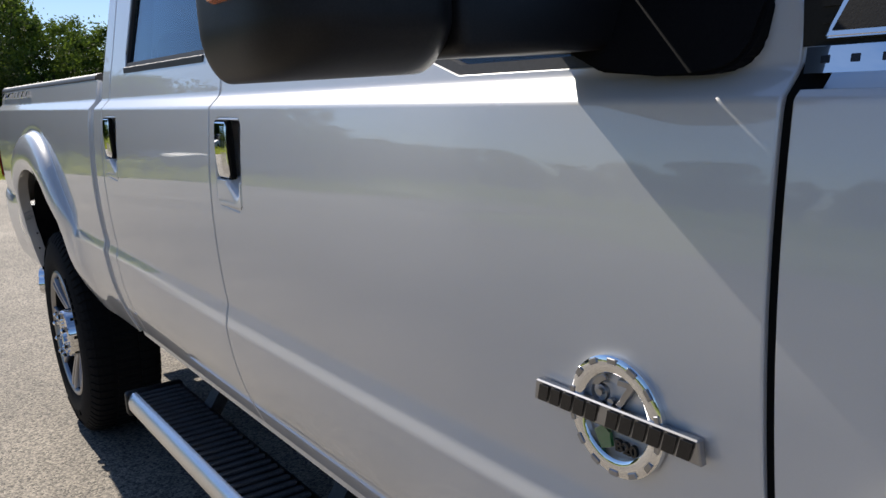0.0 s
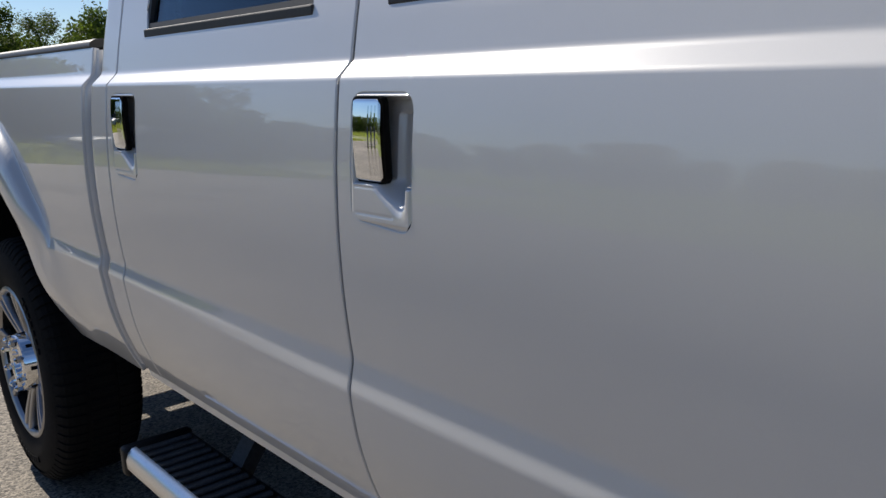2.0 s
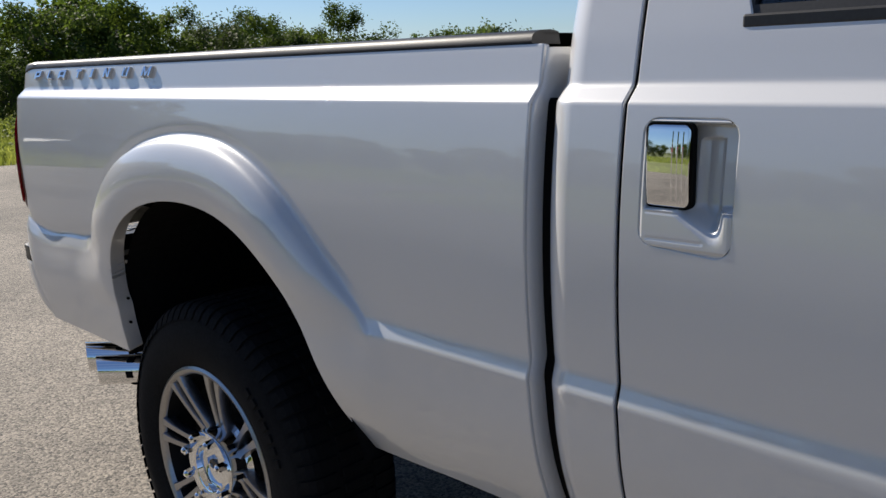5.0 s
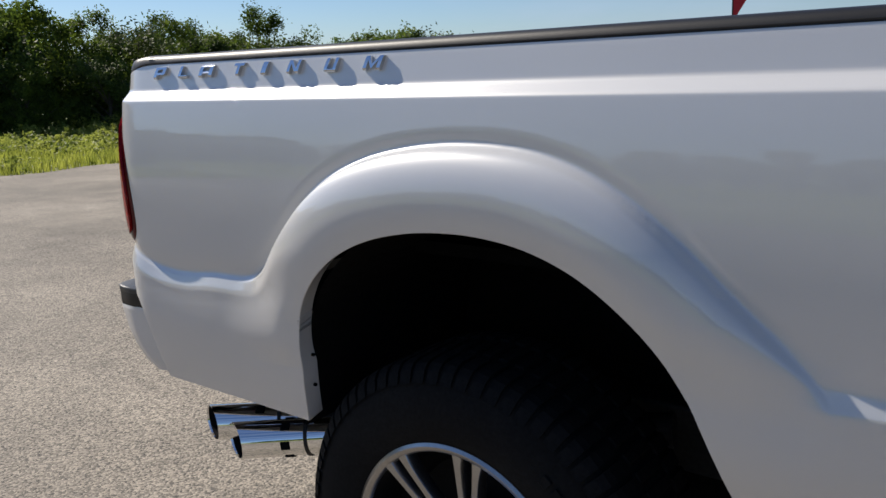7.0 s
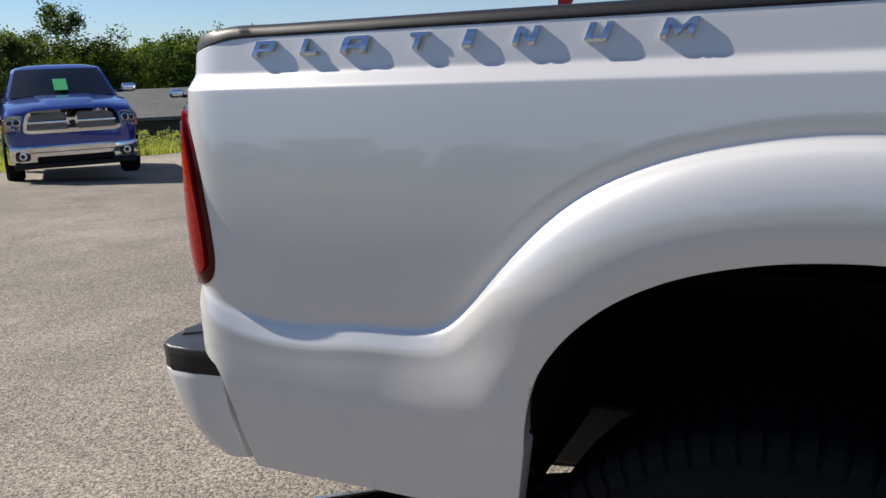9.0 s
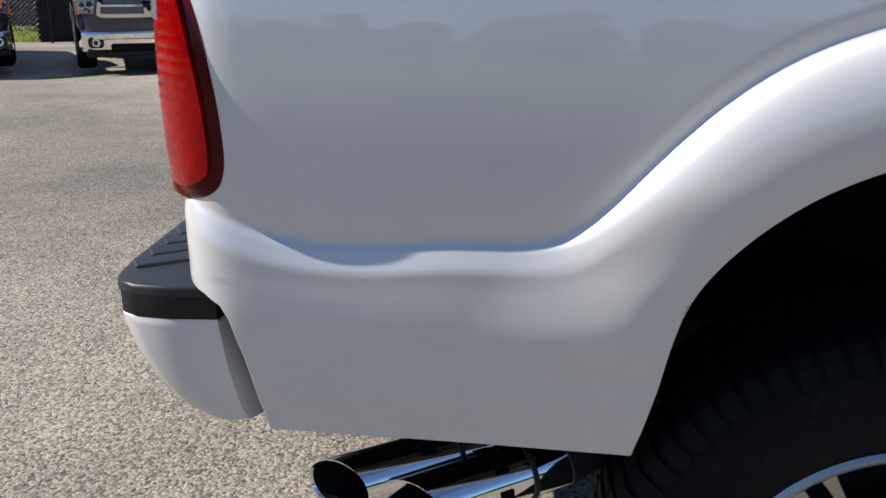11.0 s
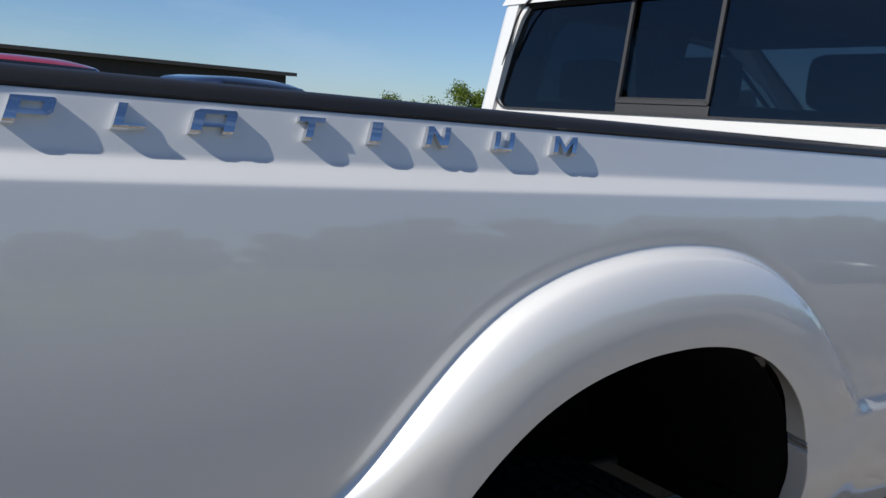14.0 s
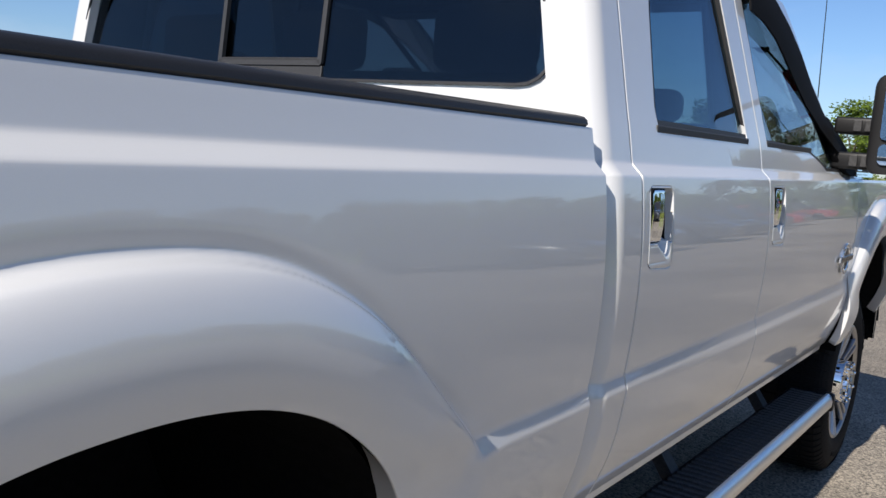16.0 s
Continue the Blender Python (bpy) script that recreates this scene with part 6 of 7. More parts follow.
def leafy_weeds(name, count, mat, label, seed):
    """Low clumps of small broad leaves, taller towards the trees."""
    rng = random.Random(seed)
    V, F = [], []
    for _ in range(count):
        y = rng.uniform(-12, 30)
        back = rng.random() ** 0.7
        cx = lot_edge(min(y, 24)) - 0.5 - 15.0 * back
        tall = (0.16 + 0.62 * back ** 1.3) * rng.uniform(0.55, 1.35)
        wide = 0.16 + 0.30 * rng.random()
        z = ground_z(cx, y) - 0.03
        for _ in range(46):
            up = rng.random() ** 0.6
            r = wide * math.sqrt(rng.random()) * (1.15 - 0.8 * up)
            a = rng.uniform(0, 6.28)
            p = Vector((cx + r * math.cos(a), y + r * math.sin(a), z + tall * up))
            e1 = Vector((rng.gauss(0, 1), rng.gauss(0, 1), rng.gauss(0.3, 0.7))).normalized()
            e2 = e1.orthogonal().normalized()
            q = rng.uniform(0.030, 0.075)
            k = len(V)
            V += [tuple(p - e1 * q), tuple(p + e2 * q * 0.5), tuple(p + e1 * q), tuple(p - e2 * q * 0.5)]
            F.append((k, k + 1, k + 2, k + 3))
    return tagged(part_mesh(name, mesh_of(name, V, F, smooth=False), mat), label, "grass", kind="stuff")


leafy_weeds("weeds", 2600, WEED, "leafy yellow-green weeds in the meadow, taller towards the trees", 2)
near_side = [(rng.uniform(-40, 45), -17 - rng.random() ** 1.4 * 16) for _ in range(26000)]
blades("verge_grass", near_side, 0.5, 0.016, WEED, "long grass on the verge across the lot", 3)

# ---- trees ----
LEAF = leafy("tree_leaves", (0.016, 0.038, 0.007), (0.17, 0.235, 0.030), 0.50)
BARK = material("bark", (0.09, 0.07, 0.05), 0.9, grain=0.4, scale=12, bump=0.6, dist=0.01)


def tree(name, seed, height, spread, label, leaves=330, leaf=0.075):
    rng = random.Random(seed)
    root = thing(name, label, "tree", group="trees behind the lot")
    bm = bmesh.new()
    top = height * 0.55
    tube(bm, (0, 0, -0.3), (0.08, 0.05, top), 0.16, 0.07, 10)
    tips = []
    for k in range(11):
        a, z = k * 2.4 + rng.uniform(-0.4, 0.4), rng.uniform(0.16, 0.55) * height
        q = Vector((math.cos(a) * spread * rng.uniform(0.4, 0.85), math.sin(a) * spread * rng.uniform(0.4, 0.85), z + rng.uniform(0.1, 0.35) * height))
        tube(bm, (0.05, 0.03, z * 0.8), q, 0.05, 0.015, 6)
        tips.append(q)
    part("trunk", bm, BARK, root)
    V, F = [], []
    centres = [(t, rng.uniform(0.4, 0.8) * spread * 0.5) for t in tips]
    for _ in range(22):
        a, r = rng.uniform(0, 6.28), spread * math.sqrt(rng.random()) * 0.85
        z = height * (0.10 + 0.80 * rng.random() * (1 - (r / spread) ** 2 * 0.5))
        centres.append((Vector((r * math.cos(a), r * math.sin(a), z)), spread * rng.uniform(0.16, 0.34)))
    centres += [(Vector((rng.uniform(-0.4, 0.4) * spread, rng.uniform(-0.4, 0.4) * spread, height * rng.uniform(0.78, 0.93))), spread * rng.uniform(0.10, 0.24)) for _ in range(7)]
    for c, r in centres:
        # each clump is a cluster of sprays, so that its outline is ragged
        for _ in range(leaves // 11):
            d = Vector((rng.gauss(0, 1), rng.gauss(0, 1), rng.gauss(0, 0.8))).normalized() * r * rng.uniform(0.45, 1.1)
            for _ in range(11):
                p = c + d + Vector((rng.gauss(0, 1), rng.gauss(0, 1), rng.gauss(0, 1))) * leaf * 1.9
                if p.z < 0.1:
                    continue
                s = leaf * rng.uniform(0.6, 1.35)
                e1 = Vector((rng.gauss(0, 1), rng.gauss(0, 1), rng.gauss(0, 0.7))).normalized()
                e2 = e1.orthogonal().normalized()
                b = len(V)
                V += [tuple(p - e1 * s), tuple(p + e2 * s * 0.55), tuple(p + e1 * s), tuple(p - e2 * s * 0.55)]
                F.append((b, b + 1, b + 2, b + 3))
    part_mesh("crown", mesh_of("crown", V, F, smooth=False), LEAF, root)
    return root, max(v[2] for v in V)


near_kinds = [tree("tree", 11, 5.6, 2.6, "leafy green deciduous tree in a hedge row"), tree("tree", 12, 6.6, 3.0, "tall dense green deciduous tree"),
              tree("tree", 13, 4.6, 2.4, "low bushy green tree in a hedge row"), tree("tree", 14, 5.2, 2.9, "broad dark green deciduous tree")]
far_kinds = [tree("tree", 15, 5.6, 2.8, "distant leafy green tree", 121, 0.14), tree("tree", 16, 6.2, 2.7, "distant tall green tree", 121, 0.14)]
kinds = [k[0] for k in far_kinds]
TREETOP_Y = [-20, 3, 5, 6.5, 7.5, 10, 12, 14.5, 17, 19, 20.5, 22, 24, 26, 28, 29.2, 30.5, 32, 34, 36.5, 41, 43, 46, 60]
TREETOP_Z = [1.13 * q for q in (5.6, 5.9, 5.5, 4.2, 3.8, 3.9, 4.1, 4.9, 4.1, 3.8, 4.1, 3.3, 3.9, 4.3, 3.4, 2.9, 3.3, 3.7, 3.3, 3.95, 3.6, 3.0, 2.6, 2.4)]
rng = random.Random(21)
used = set()
for row, (gap, back, low, high) in enumerate(((1.75, 0.0, 0.90, 1.0), (2.3, 3.4, 0.80, 0.97), (2.9, -2.2, 0.50, 0.66))):
    y = -15.0
    while y < 50:
        y += gap * rng.uniform(0.75, 1.25)
        x = -31 - back + rng.uniform(-0.7, 0.7)
        top = 1.43 + (float(np.interp(y * 31 / (31 + back), TREETOP_Y, TREETOP_Z)) - 1.43) * (31 + back) / 31
        ground_here = ground_z(x, y) - 0.05
        pick = rng.randrange(2) if row == 1 else rng.randrange(4)
        kd, tall = (far_kinds if row == 1 else near_kinds)[pick]
        s = ((top - ground_here) * rng.uniform(low, high)) / tall
        m = Matrix.Translation((x, y, ground_here)) @ Matrix.Rotation(rng.uniform(0, 6.28), 4, "Z") @ Matrix.Diagonal((s * 0.95, s * 0.95, s, 1))
        if (row == 1, pick) not in used:
            used.add((row == 1, pick))
            kd.matrix_world = m
            continue
        # the first of a kind carries its own scale, which a copy must not take over
        c = copy_thing(kd, Matrix.Identity(4))
        c.matrix_basis = m
# woods across the lot, and ahead of the truck
for k in range(14):
    c = copy_thing(kinds[rng.randrange(2)], Matrix.Identity(4))
    c.matrix_basis = Matrix.Translation((-33 - 1.2 * k + rng.uniform(-1, 1), -15 - 1.7 * k, -0.05)) @ Matrix.Rotation(rng.uniform(0, 6.28), 4, "Z") @ Matrix.Scale(rng.uniform(0.6, 0.8), 4)
for k in range(52):
    x = -46 + k * 2.1 + rng.uniform(-1.5, 1.5)
    c = copy_thing(kinds[rng.randrange(2)], Matrix.Identity(4))
    c.matrix_basis = Matrix.Translation((x, -38 + rng.uniform(-3, 3), -0.05)) @ Matrix.Rotation(rng.uniform(0, 6.28), 4, "Z") @ Matrix.Scale(rng.uniform(0.62, 0.82), 4)
for k in range(24):
    c = copy_thing(kinds[rng.randrange(2)], Matrix.Identity(4))
    c.matrix_basis = Matrix.Translation((14 + 2.6 * k + rng.uniform(-1.5, 1.5), -24 - 0.1 * k + rng.uniform(-2, 2), -0.05)) @ Matrix.Rotation(rng.uniform(0, 6.28), 4, "Z") @ Matrix.Scale(rng.uniform(0.6, 0.8), 4)
for k in range(9):
    c = copy_thing(kinds[rng.randrange(2)], Matrix.Identity(4))
    c.matrix_basis = Matrix.Translation((46 + rng.uniform(-2, 2), -7.5 - 2.1 * k, -0.05)) @ Matrix.Rotation(rng.uniform(0, 6.28), 4, "Z") @ Matrix.Scale(rng.uniform(0.6, 0.75), 4)
for k in range(12):
    c = copy_thing(kinds[rng.randrange(2)], Matrix.Identity(4))
    c.matrix_basis = Matrix.Translation((62 + rng.uniform(-4, 4), 2 + 4.5 * k, ground_z(60, min(2 + 4.5 * k, 30)))) @ Matrix.Rotation(rng.uniform(0, 6.28), 4, "Z")

# ---- parked pickups that face the lot ----
BLUE = material("metallic_blue_paint", (0.006, 0.034, 0.26), 0.3, 0.35, grain=0.05, scale=500, coat=1.0, stain=0.03)
NAVY = material("dark_navy_paint", (0.006, 0.009, 0.028), 0.3, 0.2, grain=0.05, scale=500, coat=1.0, stain=0.03)
MESH = material("grille_mesh", (0.30, 0.30, 0.31), 0.3, 0.8, grain=0.5, scale=90, bump=0.8)
LENS = material("headlamp_lens", (0.34, 0.35, 0.37), 0.12, 0.75, grain=0.3, scale=25, coat=1.0)
GREENCARD = material("green_card", (0.02, 0.42, 0.13), 0.6, grain=0.08)
PINKCARD = material("pink_card", (0.55, 0.10, 0.16), 0.6, grain=0.08)


def loft(bm, secs, close=True):
    rings = [[bm.verts.new(p) for p in s] for s in secs]
    n = len(rings[0])
    for a, b in zip(rings[:-1], rings[1:]):
        for i in range(n if close else n - 1):
            j = (i + 1) % n
            bm.faces.new((a[i], a[j], b[j], b[i]))
    bm.faces.new(rings[0]), bm.faces.new(list(reversed(rings[-1])))


def parked_pickup(paint, label, card=None):
    """A full-size pickup; it looks to +x, its front bumper at x = 0, and y = 0 is its middle."""
    root = thing("parked_pickup", label, "pickup truck", group="parked pickups")

    def section(x, w, zt, zb=0.55, tuck=0.04):
        return [(x, -w + tuck, zb), (x, -w, zb + 0.15), (x, -w + 0.005, zt - 0.18), (x, -w + 0.07, zt - 0.05), (x, -w * 0.55, zt), (x, 0, zt + 0.012), (x, w * 0.55, zt), (x, w - 0.07, zt - 0.05), (x, w - 0.005, zt - 0.18), (x, w, zb + 0.15), (x, w - tuck, zb)]

    bm = bmesh.new()
    loft(bm, [section(-0.10, 0.80, 1.10), section(-0.13, 0.88, 1.155), section(-0.22, 0.945, 1.20), section(-0.38, 0.985, 1.235), section(-0.8, 1.0, 1.285), section(-1.45, 1.005, 1.33)])
    hood = part("hood", bm, paint, root, smooth=True)
    bm = bmesh.new()
    loft(bm, [[(x, -w, z), (x, -w + 0.10, z + d), (x, w - 0.10, z + d), (x, w, z)] for x, w, z, d in ((-0.20, 0.30, 1.18, 0.015), (-0.40, 0.40, 1.225, 0.045), (-0.9, 0.46, 1.275, 0.05), (-1.44, 0.50, 1.32, 0.04))], False)
    part("hood_dome", bm, paint, hood, smooth=True)
    bm = bmesh.new()
    loft(bm, [section(-1.45, 1.005, 1.33), section(-2.4, 1.01, 1.345), section(-3.75, 1.01, 1.345), section(-5.75, 1.005, 1.365)])
    part("body", bm, paint, root, smooth=True)

    def ring(z, xf, xr, w, bow):
        pts = []
        for k in range(13):
            v = -1 + k / 6
            pts.append((xf - bow * v * v - 0.04 * abs(v) ** 8, v * w, z - 0.02 * v ** 4 * (z > 1.83)))
        for k in range(13):
            v = 1 - k / 6
            pts.append((xr + 0.05 * abs(v) ** 6, v * w, z - 0.02 * v ** 4 * (z > 1.83)))
        return pts
    bm = bmesh.new()
    loft(bm, [ring(1.30, -1.48, -3.98, 0.90, 0.16), ring(1.45, -1.74, -3.92, 0.85, 0.15), ring(1.70, -2.14, -3.86, 0.765, 0.14), ring(1.80, -2.32, -3.82, 0.725, 0.13), ring(1.845, -2.44, -3.78, 0.68, 0.12), ring(1.872, -2.62, -3.70, 0.56, 0.10), ring(1.88, -2.9, -3.5, 0.35, 0.05)])
    part("cab", bm, paint, root, smooth=True)
    bm = bmesh.new()
    rows_ = []
    for z, xf, w in ((1.325, -1.51, 0.845), (1.45, -1.73, 0.80), (1.70, -2.13, 0.715), (1.795, -2.30, 0.68)):
        rows_.append([bm.verts.new((xf + 0.012 - 0.15 * v * v, v * w, z)) for v in np.linspace(-1, 1, 13)])
    for a, b in zip(rows_[:-1], rows_[1:]):
        for k in range(12):
            bm.faces.new((a[k], a[k + 1], b[k + 1], b[k]))
    screen = part("windscreen", bm, BLACKGLOSS, root, "dark windscreen", True)
    for y0 in (-0.62, 0.02):
        bm = bmesh.new()
        tube(bm, (-1.50, y0, 1.345), (-1.545, y0 + 0.58, 1.375), 0.008, seg=6)
        part("wiper", bm, BLACK, screen)
    for s in (-1, 1):
        bm = bmesh.new()
        q = [bm.verts.new(p) for p in ((-1.86, s * 0.905, 1.36), (-3.75, s * 0.905, 1.36), (-3.70, s * 0.772, 1.755), (-2.46, s * 0.772, 1.755))]
        bm.faces.new(q)
        part("side_glass", bm, BLACKGLOSS, root, "dark side glass")
        bm = bmesh.new()
        box(bm, -1.86, -1.70, s * 1.11 - 0.12, s * 1.11 + 0.12, 1.345, 1.50, 0.045, 3)
        part("door_mirror", bm, CHROME, root, "chrome door mirror", True)
        bm = bmesh.new()
        box(bm, -1.84, -1.76, min(s * 0.90, s * 1.02), max(s * 0.90, s * 1.02), 1.345, 1.40, 0.01)
        part("mirror_stalk", bm, BLACK, root)
        for x in (-0.98, -4.60):
            bm = bmesh.new()
            hood_arc = [(x + 0.49 * math.cos(math.pi * k / 20), 0.43 + 0.47 * math.sin(math.pi * k / 20)) for k in range(21)]
            prism(bm, hood_arc, min(s * 0.95, s * 1.012), max(s * 0.95, s * 1.012))
            part("wheel_arch", bm, LINER, root, "dark wheel arch")
            put = Matrix.Translation((x, s * 0.895, 0.405)) @ Matrix.Rotation(0 if s > 0 else math.pi, 4, "Z")
            bm = revolve([(0.26, -0.13), (0.36, -0.14), (0.40, -0.10), (0.405, 0.10), (0.36, 0.14), (0.27, 0.13), (0.26, 0.09)], 40)
            bmesh.ops.transform(bm, matrix=put, verts=bm.verts[:])
            w = part("wheel", bm, RUBBER, root, "black tyre", True)
            bm = revolve([(0.0, 0.04), (0.20, 0.04), (0.25, 0.09)], 32)
            bmesh.ops.transform(bm, matrix=put, verts=bm.verts[:])
            part("rim_pocket", bm, POCKET, w, "dark wheel pocket", True)
            bm = revolve([(0.232, 0.10), (0.240, 0.135), (0.262, 0.142), (0.272, 0.13)], 40)
            bmesh.ops.transform(bm, matrix=put, verts=bm.verts[:])
            part("rim", bm, CHROME, w, "chrome rim ring", True)
            bm = revolve([(0.0, 0.140), (0.045, 0.138), (0.065, 0.125), (0.070, 0.06)], 24)
            bmesh.ops.transform(bm, matrix=put, verts=bm.verts[:])
            part("hub_cap", bm, CHROME, w, "chrome hub cap", True)
            for k in range(5):
                bm = bmesh.new()
                for v in box(bm, -0.045, 0.045, 0.075, 0.128, 0.05, 0.240, 0.008, 1):
                    v.co.x *= 0.6 + 1.8 * v.co.z
                bmesh.ops.transform(bm, matrix=put @ Matrix.Rotation(2 * math.pi * k / 5 + 0.4, 4, "Y"), verts=bm.verts[:])
                part("spoke", bm, CHROME, w, smooth=True)
        for x0, x1, z0, z1 in ((-1.624, -1.618, 0.70, 1.18), (-2.751, -2.745, 0.70, 1.18), (-3.859, -3.853, 0.70, 1.18)):
            bm = bmesh.new()
            box(bm, x0, x1, min(s * 0.99, s * 1.0115), max(s * 0.99, s * 1.0115), z0, z1)
            part("door_gap", bm, SEAL, root, "dark door gap")
        bm = bmesh.new()
        box(bm, -3.84, -1.64, min(s * 1.0, s * 1.017), max(s * 1.0, s * 1.017), 0.795, 0.815, 0.003)
        part("side_moulding", bm, CHROME, root, "thin bright side moulding")
        for x in (-2.62, -3.72):
            bm = bmesh.new()
            box(bm, x - 0.02, x + 0.15, min(s * 0.99, s * 1.040), max(s * 0.99, s * 1.040), 1.105, 1.138, 0.008, 2)
            part("door_handle", bm, CHROME, root, "chrome door handle", True)
        bm = bmesh.new()
        box(bm, -1.60, -1.48, min(s * 0.99, s * 1.014), max(s * 0.99, s * 1.014), 0.985, 1.065, 0.006)
        part("side_mark", bm, CHROME, root, "plain bright mark")
        # headlamp: dark housing swept round the corner, two bright reflectors
        bm = bmesh.new()
        prism(bm, [(s * y, z) for y, z in ((0.735, 0.955), (0.70, 1.075), (0.76, 1.09), (0.90, 1.08), (0.965, 1.03), (0.975, 0.90), (0.93, 0.85), (0.765, 0.845), (0.745, 0.87))], -0.20, -0.085, "X")
        bmesh.ops.bevel(bm, geom=bm.edges[:], offset=0.010, segments=2, affect="EDGES")
        for v in bm.verts:
            v.co.x -= 0.9 * max(0.0, abs(v.co.y) - 0.80) ** 1.3
        head = part("headlamp", bm, LENS, root, "dark headlamp with bright reflectors", True)
        for y, z, r in ((0.795, 0.985, 0.058), (0.895, 0.975, 0.050), (0.81, 0.885, 0.028)):
            x = -0.083 - 0.9 * max(0.0, y - 0.80) ** 1.3
            bm = revolve([(r, 0.0), (r, 0.006), (r * 0.8, 0.010), (r * 0.55, -0.008)], 24, "Z")
            bmesh.ops.transform(bm, matrix=Matrix.Translation((x, s * y, z)) @ Matrix.Rotation(radians(90), 4, "Y"), verts=bm.verts[:])
            part("reflector_ring", bm, CHROME, head, "chrome reflector", True)
            bm = bmesh.new()
            rr = bmesh.ops.create_uvsphere(bm, u_segments=12, v_segments=8, radius=r * 0.42)
            bmesh.ops.transform(bm, matrix=Matrix.Translation((x - 0.008, s * y, z)), verts=rr["verts"])
            part("projector", bm, BLACKGLOSS, head, "dark projector lens", True)
        bm = bmesh.new()
        prism(bm, [(-0.20, 0.84), (-0.20, 1.02), (-0.31, 1.03), (-0.36, 0.96), (-0.33, 0.85)], min(s * 0.93, s * 0.992), max(s * 0.93, s * 0.992))
        part("corner_lamp", bm, AMBER, head, "amber corner lens")
        bm = bmesh.new()
        box(bm, -0.088, -0.076, min(s * 0.745, s * 0.90), max(s * 0.745, s * 0.90), 1.058, 1.070, 0.004)
        part("lamp_trim", bm, CHROME, head)
    # grille with a bright frame and cross
    half = [(0.0, 0.795), (0.60, 0.797), (0.685, 0.81), (0.715, 0.845), (0.70, 0.95), (0.668, 1.06), (0.625, 1.115), (0.55, 1.145), (0.30, 1.153), (0.0, 1.156)]
    outline = half[:-1] + [(0.0, 1.156)] + [(-y, z) for y, z in reversed(half[1:-1])]
    bm = bmesh.new()
    prism(bm, [(y * 0.97, 0.94 + (z - 0.94) * 0.97) for y, z in outline], -0.12, -0.088, "X")
    grille = part("grille", bm, BLACKGLOSS, root, "chrome framed crosshair grille")
    strip("grille_frame", outline, 0.052, 0.09, -0.045, CHROME, grille, "X", "chrome grille frame")

    def reach(z):
        return float(np.interp(z, [p[1] for p in half], [p[0] for p in half[:-1]] + [0.53])) - 0.05
    for s in (-1, 1):
        for z0, z1 in ((0.835, 0.935), (0.995, 1.105)):
            for k in range(5):
                z = z0 + (z1 - z0) * (k + 0.3) / 4.6
                y1 = reach(z)
                n = int((y1 - 0.085) / 0.022)
                bm = bmesh.new()
                zig = [(s * (0.085 + 0.022 * q), z + (0.010 if q % 2 else -0.010)) for q in range(n + 1)]
                lo = [bm.verts.new((-0.078, y, zz - 0.0055)) for y, zz in zig]
                hi = [bm.verts.new((-0.078, y, zz + 0.0055)) for y, zz in zig]
                bk = [bm.verts.new((-0.090, y, zz - 0.0055)) for y, zz in zig]
                for q in range(n):
                    bm.faces.new((lo[q], lo[q + 1], hi[q + 1], hi[q]))
                    bm.faces.new((lo[q], lo[q + 1], bk[q + 1], bk[q]))
                part("mesh_bar", bm, MESH, grille)
        bm = bmesh.new()
        box(bm, -0.085, -0.052, min(s * 0.07, s * 0.655), max(s * 0.07, s * 0.675), 0.945, 0.983, 0.008, 2)
        part("cross_bar", bm, CHROME, grille, "chrome cross bar", True)
    bm = bmesh.new()
    prism(bm, [(-0.072, 0.81), (-0.080, 0.96), (-0.075, 1.152), (0.075, 1.152), (0.080, 0.96), (0.072, 0.81)], -0.085, -0.044, "X")
    bmesh.ops.bevel(bm, geom=bm.edges[:], offset=0.008, segments=2, affect="EDGES")
    part("cross_bar", bm, CHROME, grille, "chrome upright")
    bm = bmesh.new()
    prism(bm, [(-0.038, 0.915), (-0.052, 0.965), (-0.02, 0.985), (0.02, 0.985), (0.052, 0.965), (0.038, 0.915), (0, 0.875)], -0.046, -0.036, "X")
    part("grille_mark", bm, BLACKGLOSS, grille, "plain dark shield mark")
    # chrome bumper with fog lamps and an air slot, black lip below
    bm = bmesh.new()
    loft(bm, [[(-0.34, w, z) for w in (-0.985,)] + [(-0.10, -0.945, z), (out - 0.035, -0.80, z), (out, -0.50, z), (out + 0.01, 0, z), (out, 0.50, z), (out - 0.035, 0.80, z), (-0.10, 0.945, z), (-0.34, 0.985, z)]
              for z, out in ((0.335, -0.045), (0.36, -0.010), (0.43, 0.0), (0.50, 0.005), (0.515, 0.03), (0.58, 0.035), (0.605, 0.01))])
    bump = part("front_bumper", bm, CHROME, root, "chrome front bumper", True)
    bm = bmesh.new()
    box(bm, -0.30, -0.02, -0.90, 0.90, 0.255, 0.34, 0.02)
    part("lower_lip", bm, BLACK, bump, "black plastic lower lip")
    for s in (-1, 1):
        bm = bmesh.new()
        prism(bm, rounded(min(s * 0.66, s * 0.87), max(s * 0.66, s * 0.87), 0.385, 0.535, 0.05, 5), -0.12, -0.004, "X")
        fog = part("fog_lamp", bm, BLACKGLOSS, bump, "dark fog lamp pocket")
        bm = revolve([(0.058, 0.0), (0.056, 0.008), (0.042, 0.010), (0.03, 0.0), (0.0, -0.004)], 24, "Z")
        bmesh.ops.transform(bm, matrix=Matrix.Translation((-0.004, s * 0.765, 0.46)) @ Matrix.Rotation(radians(90), 4, "Y"), verts=bm.verts[:])
        part("fog_lens", bm, CHROME, fog, "bright fog lens", True)
    bm = bmesh.new()
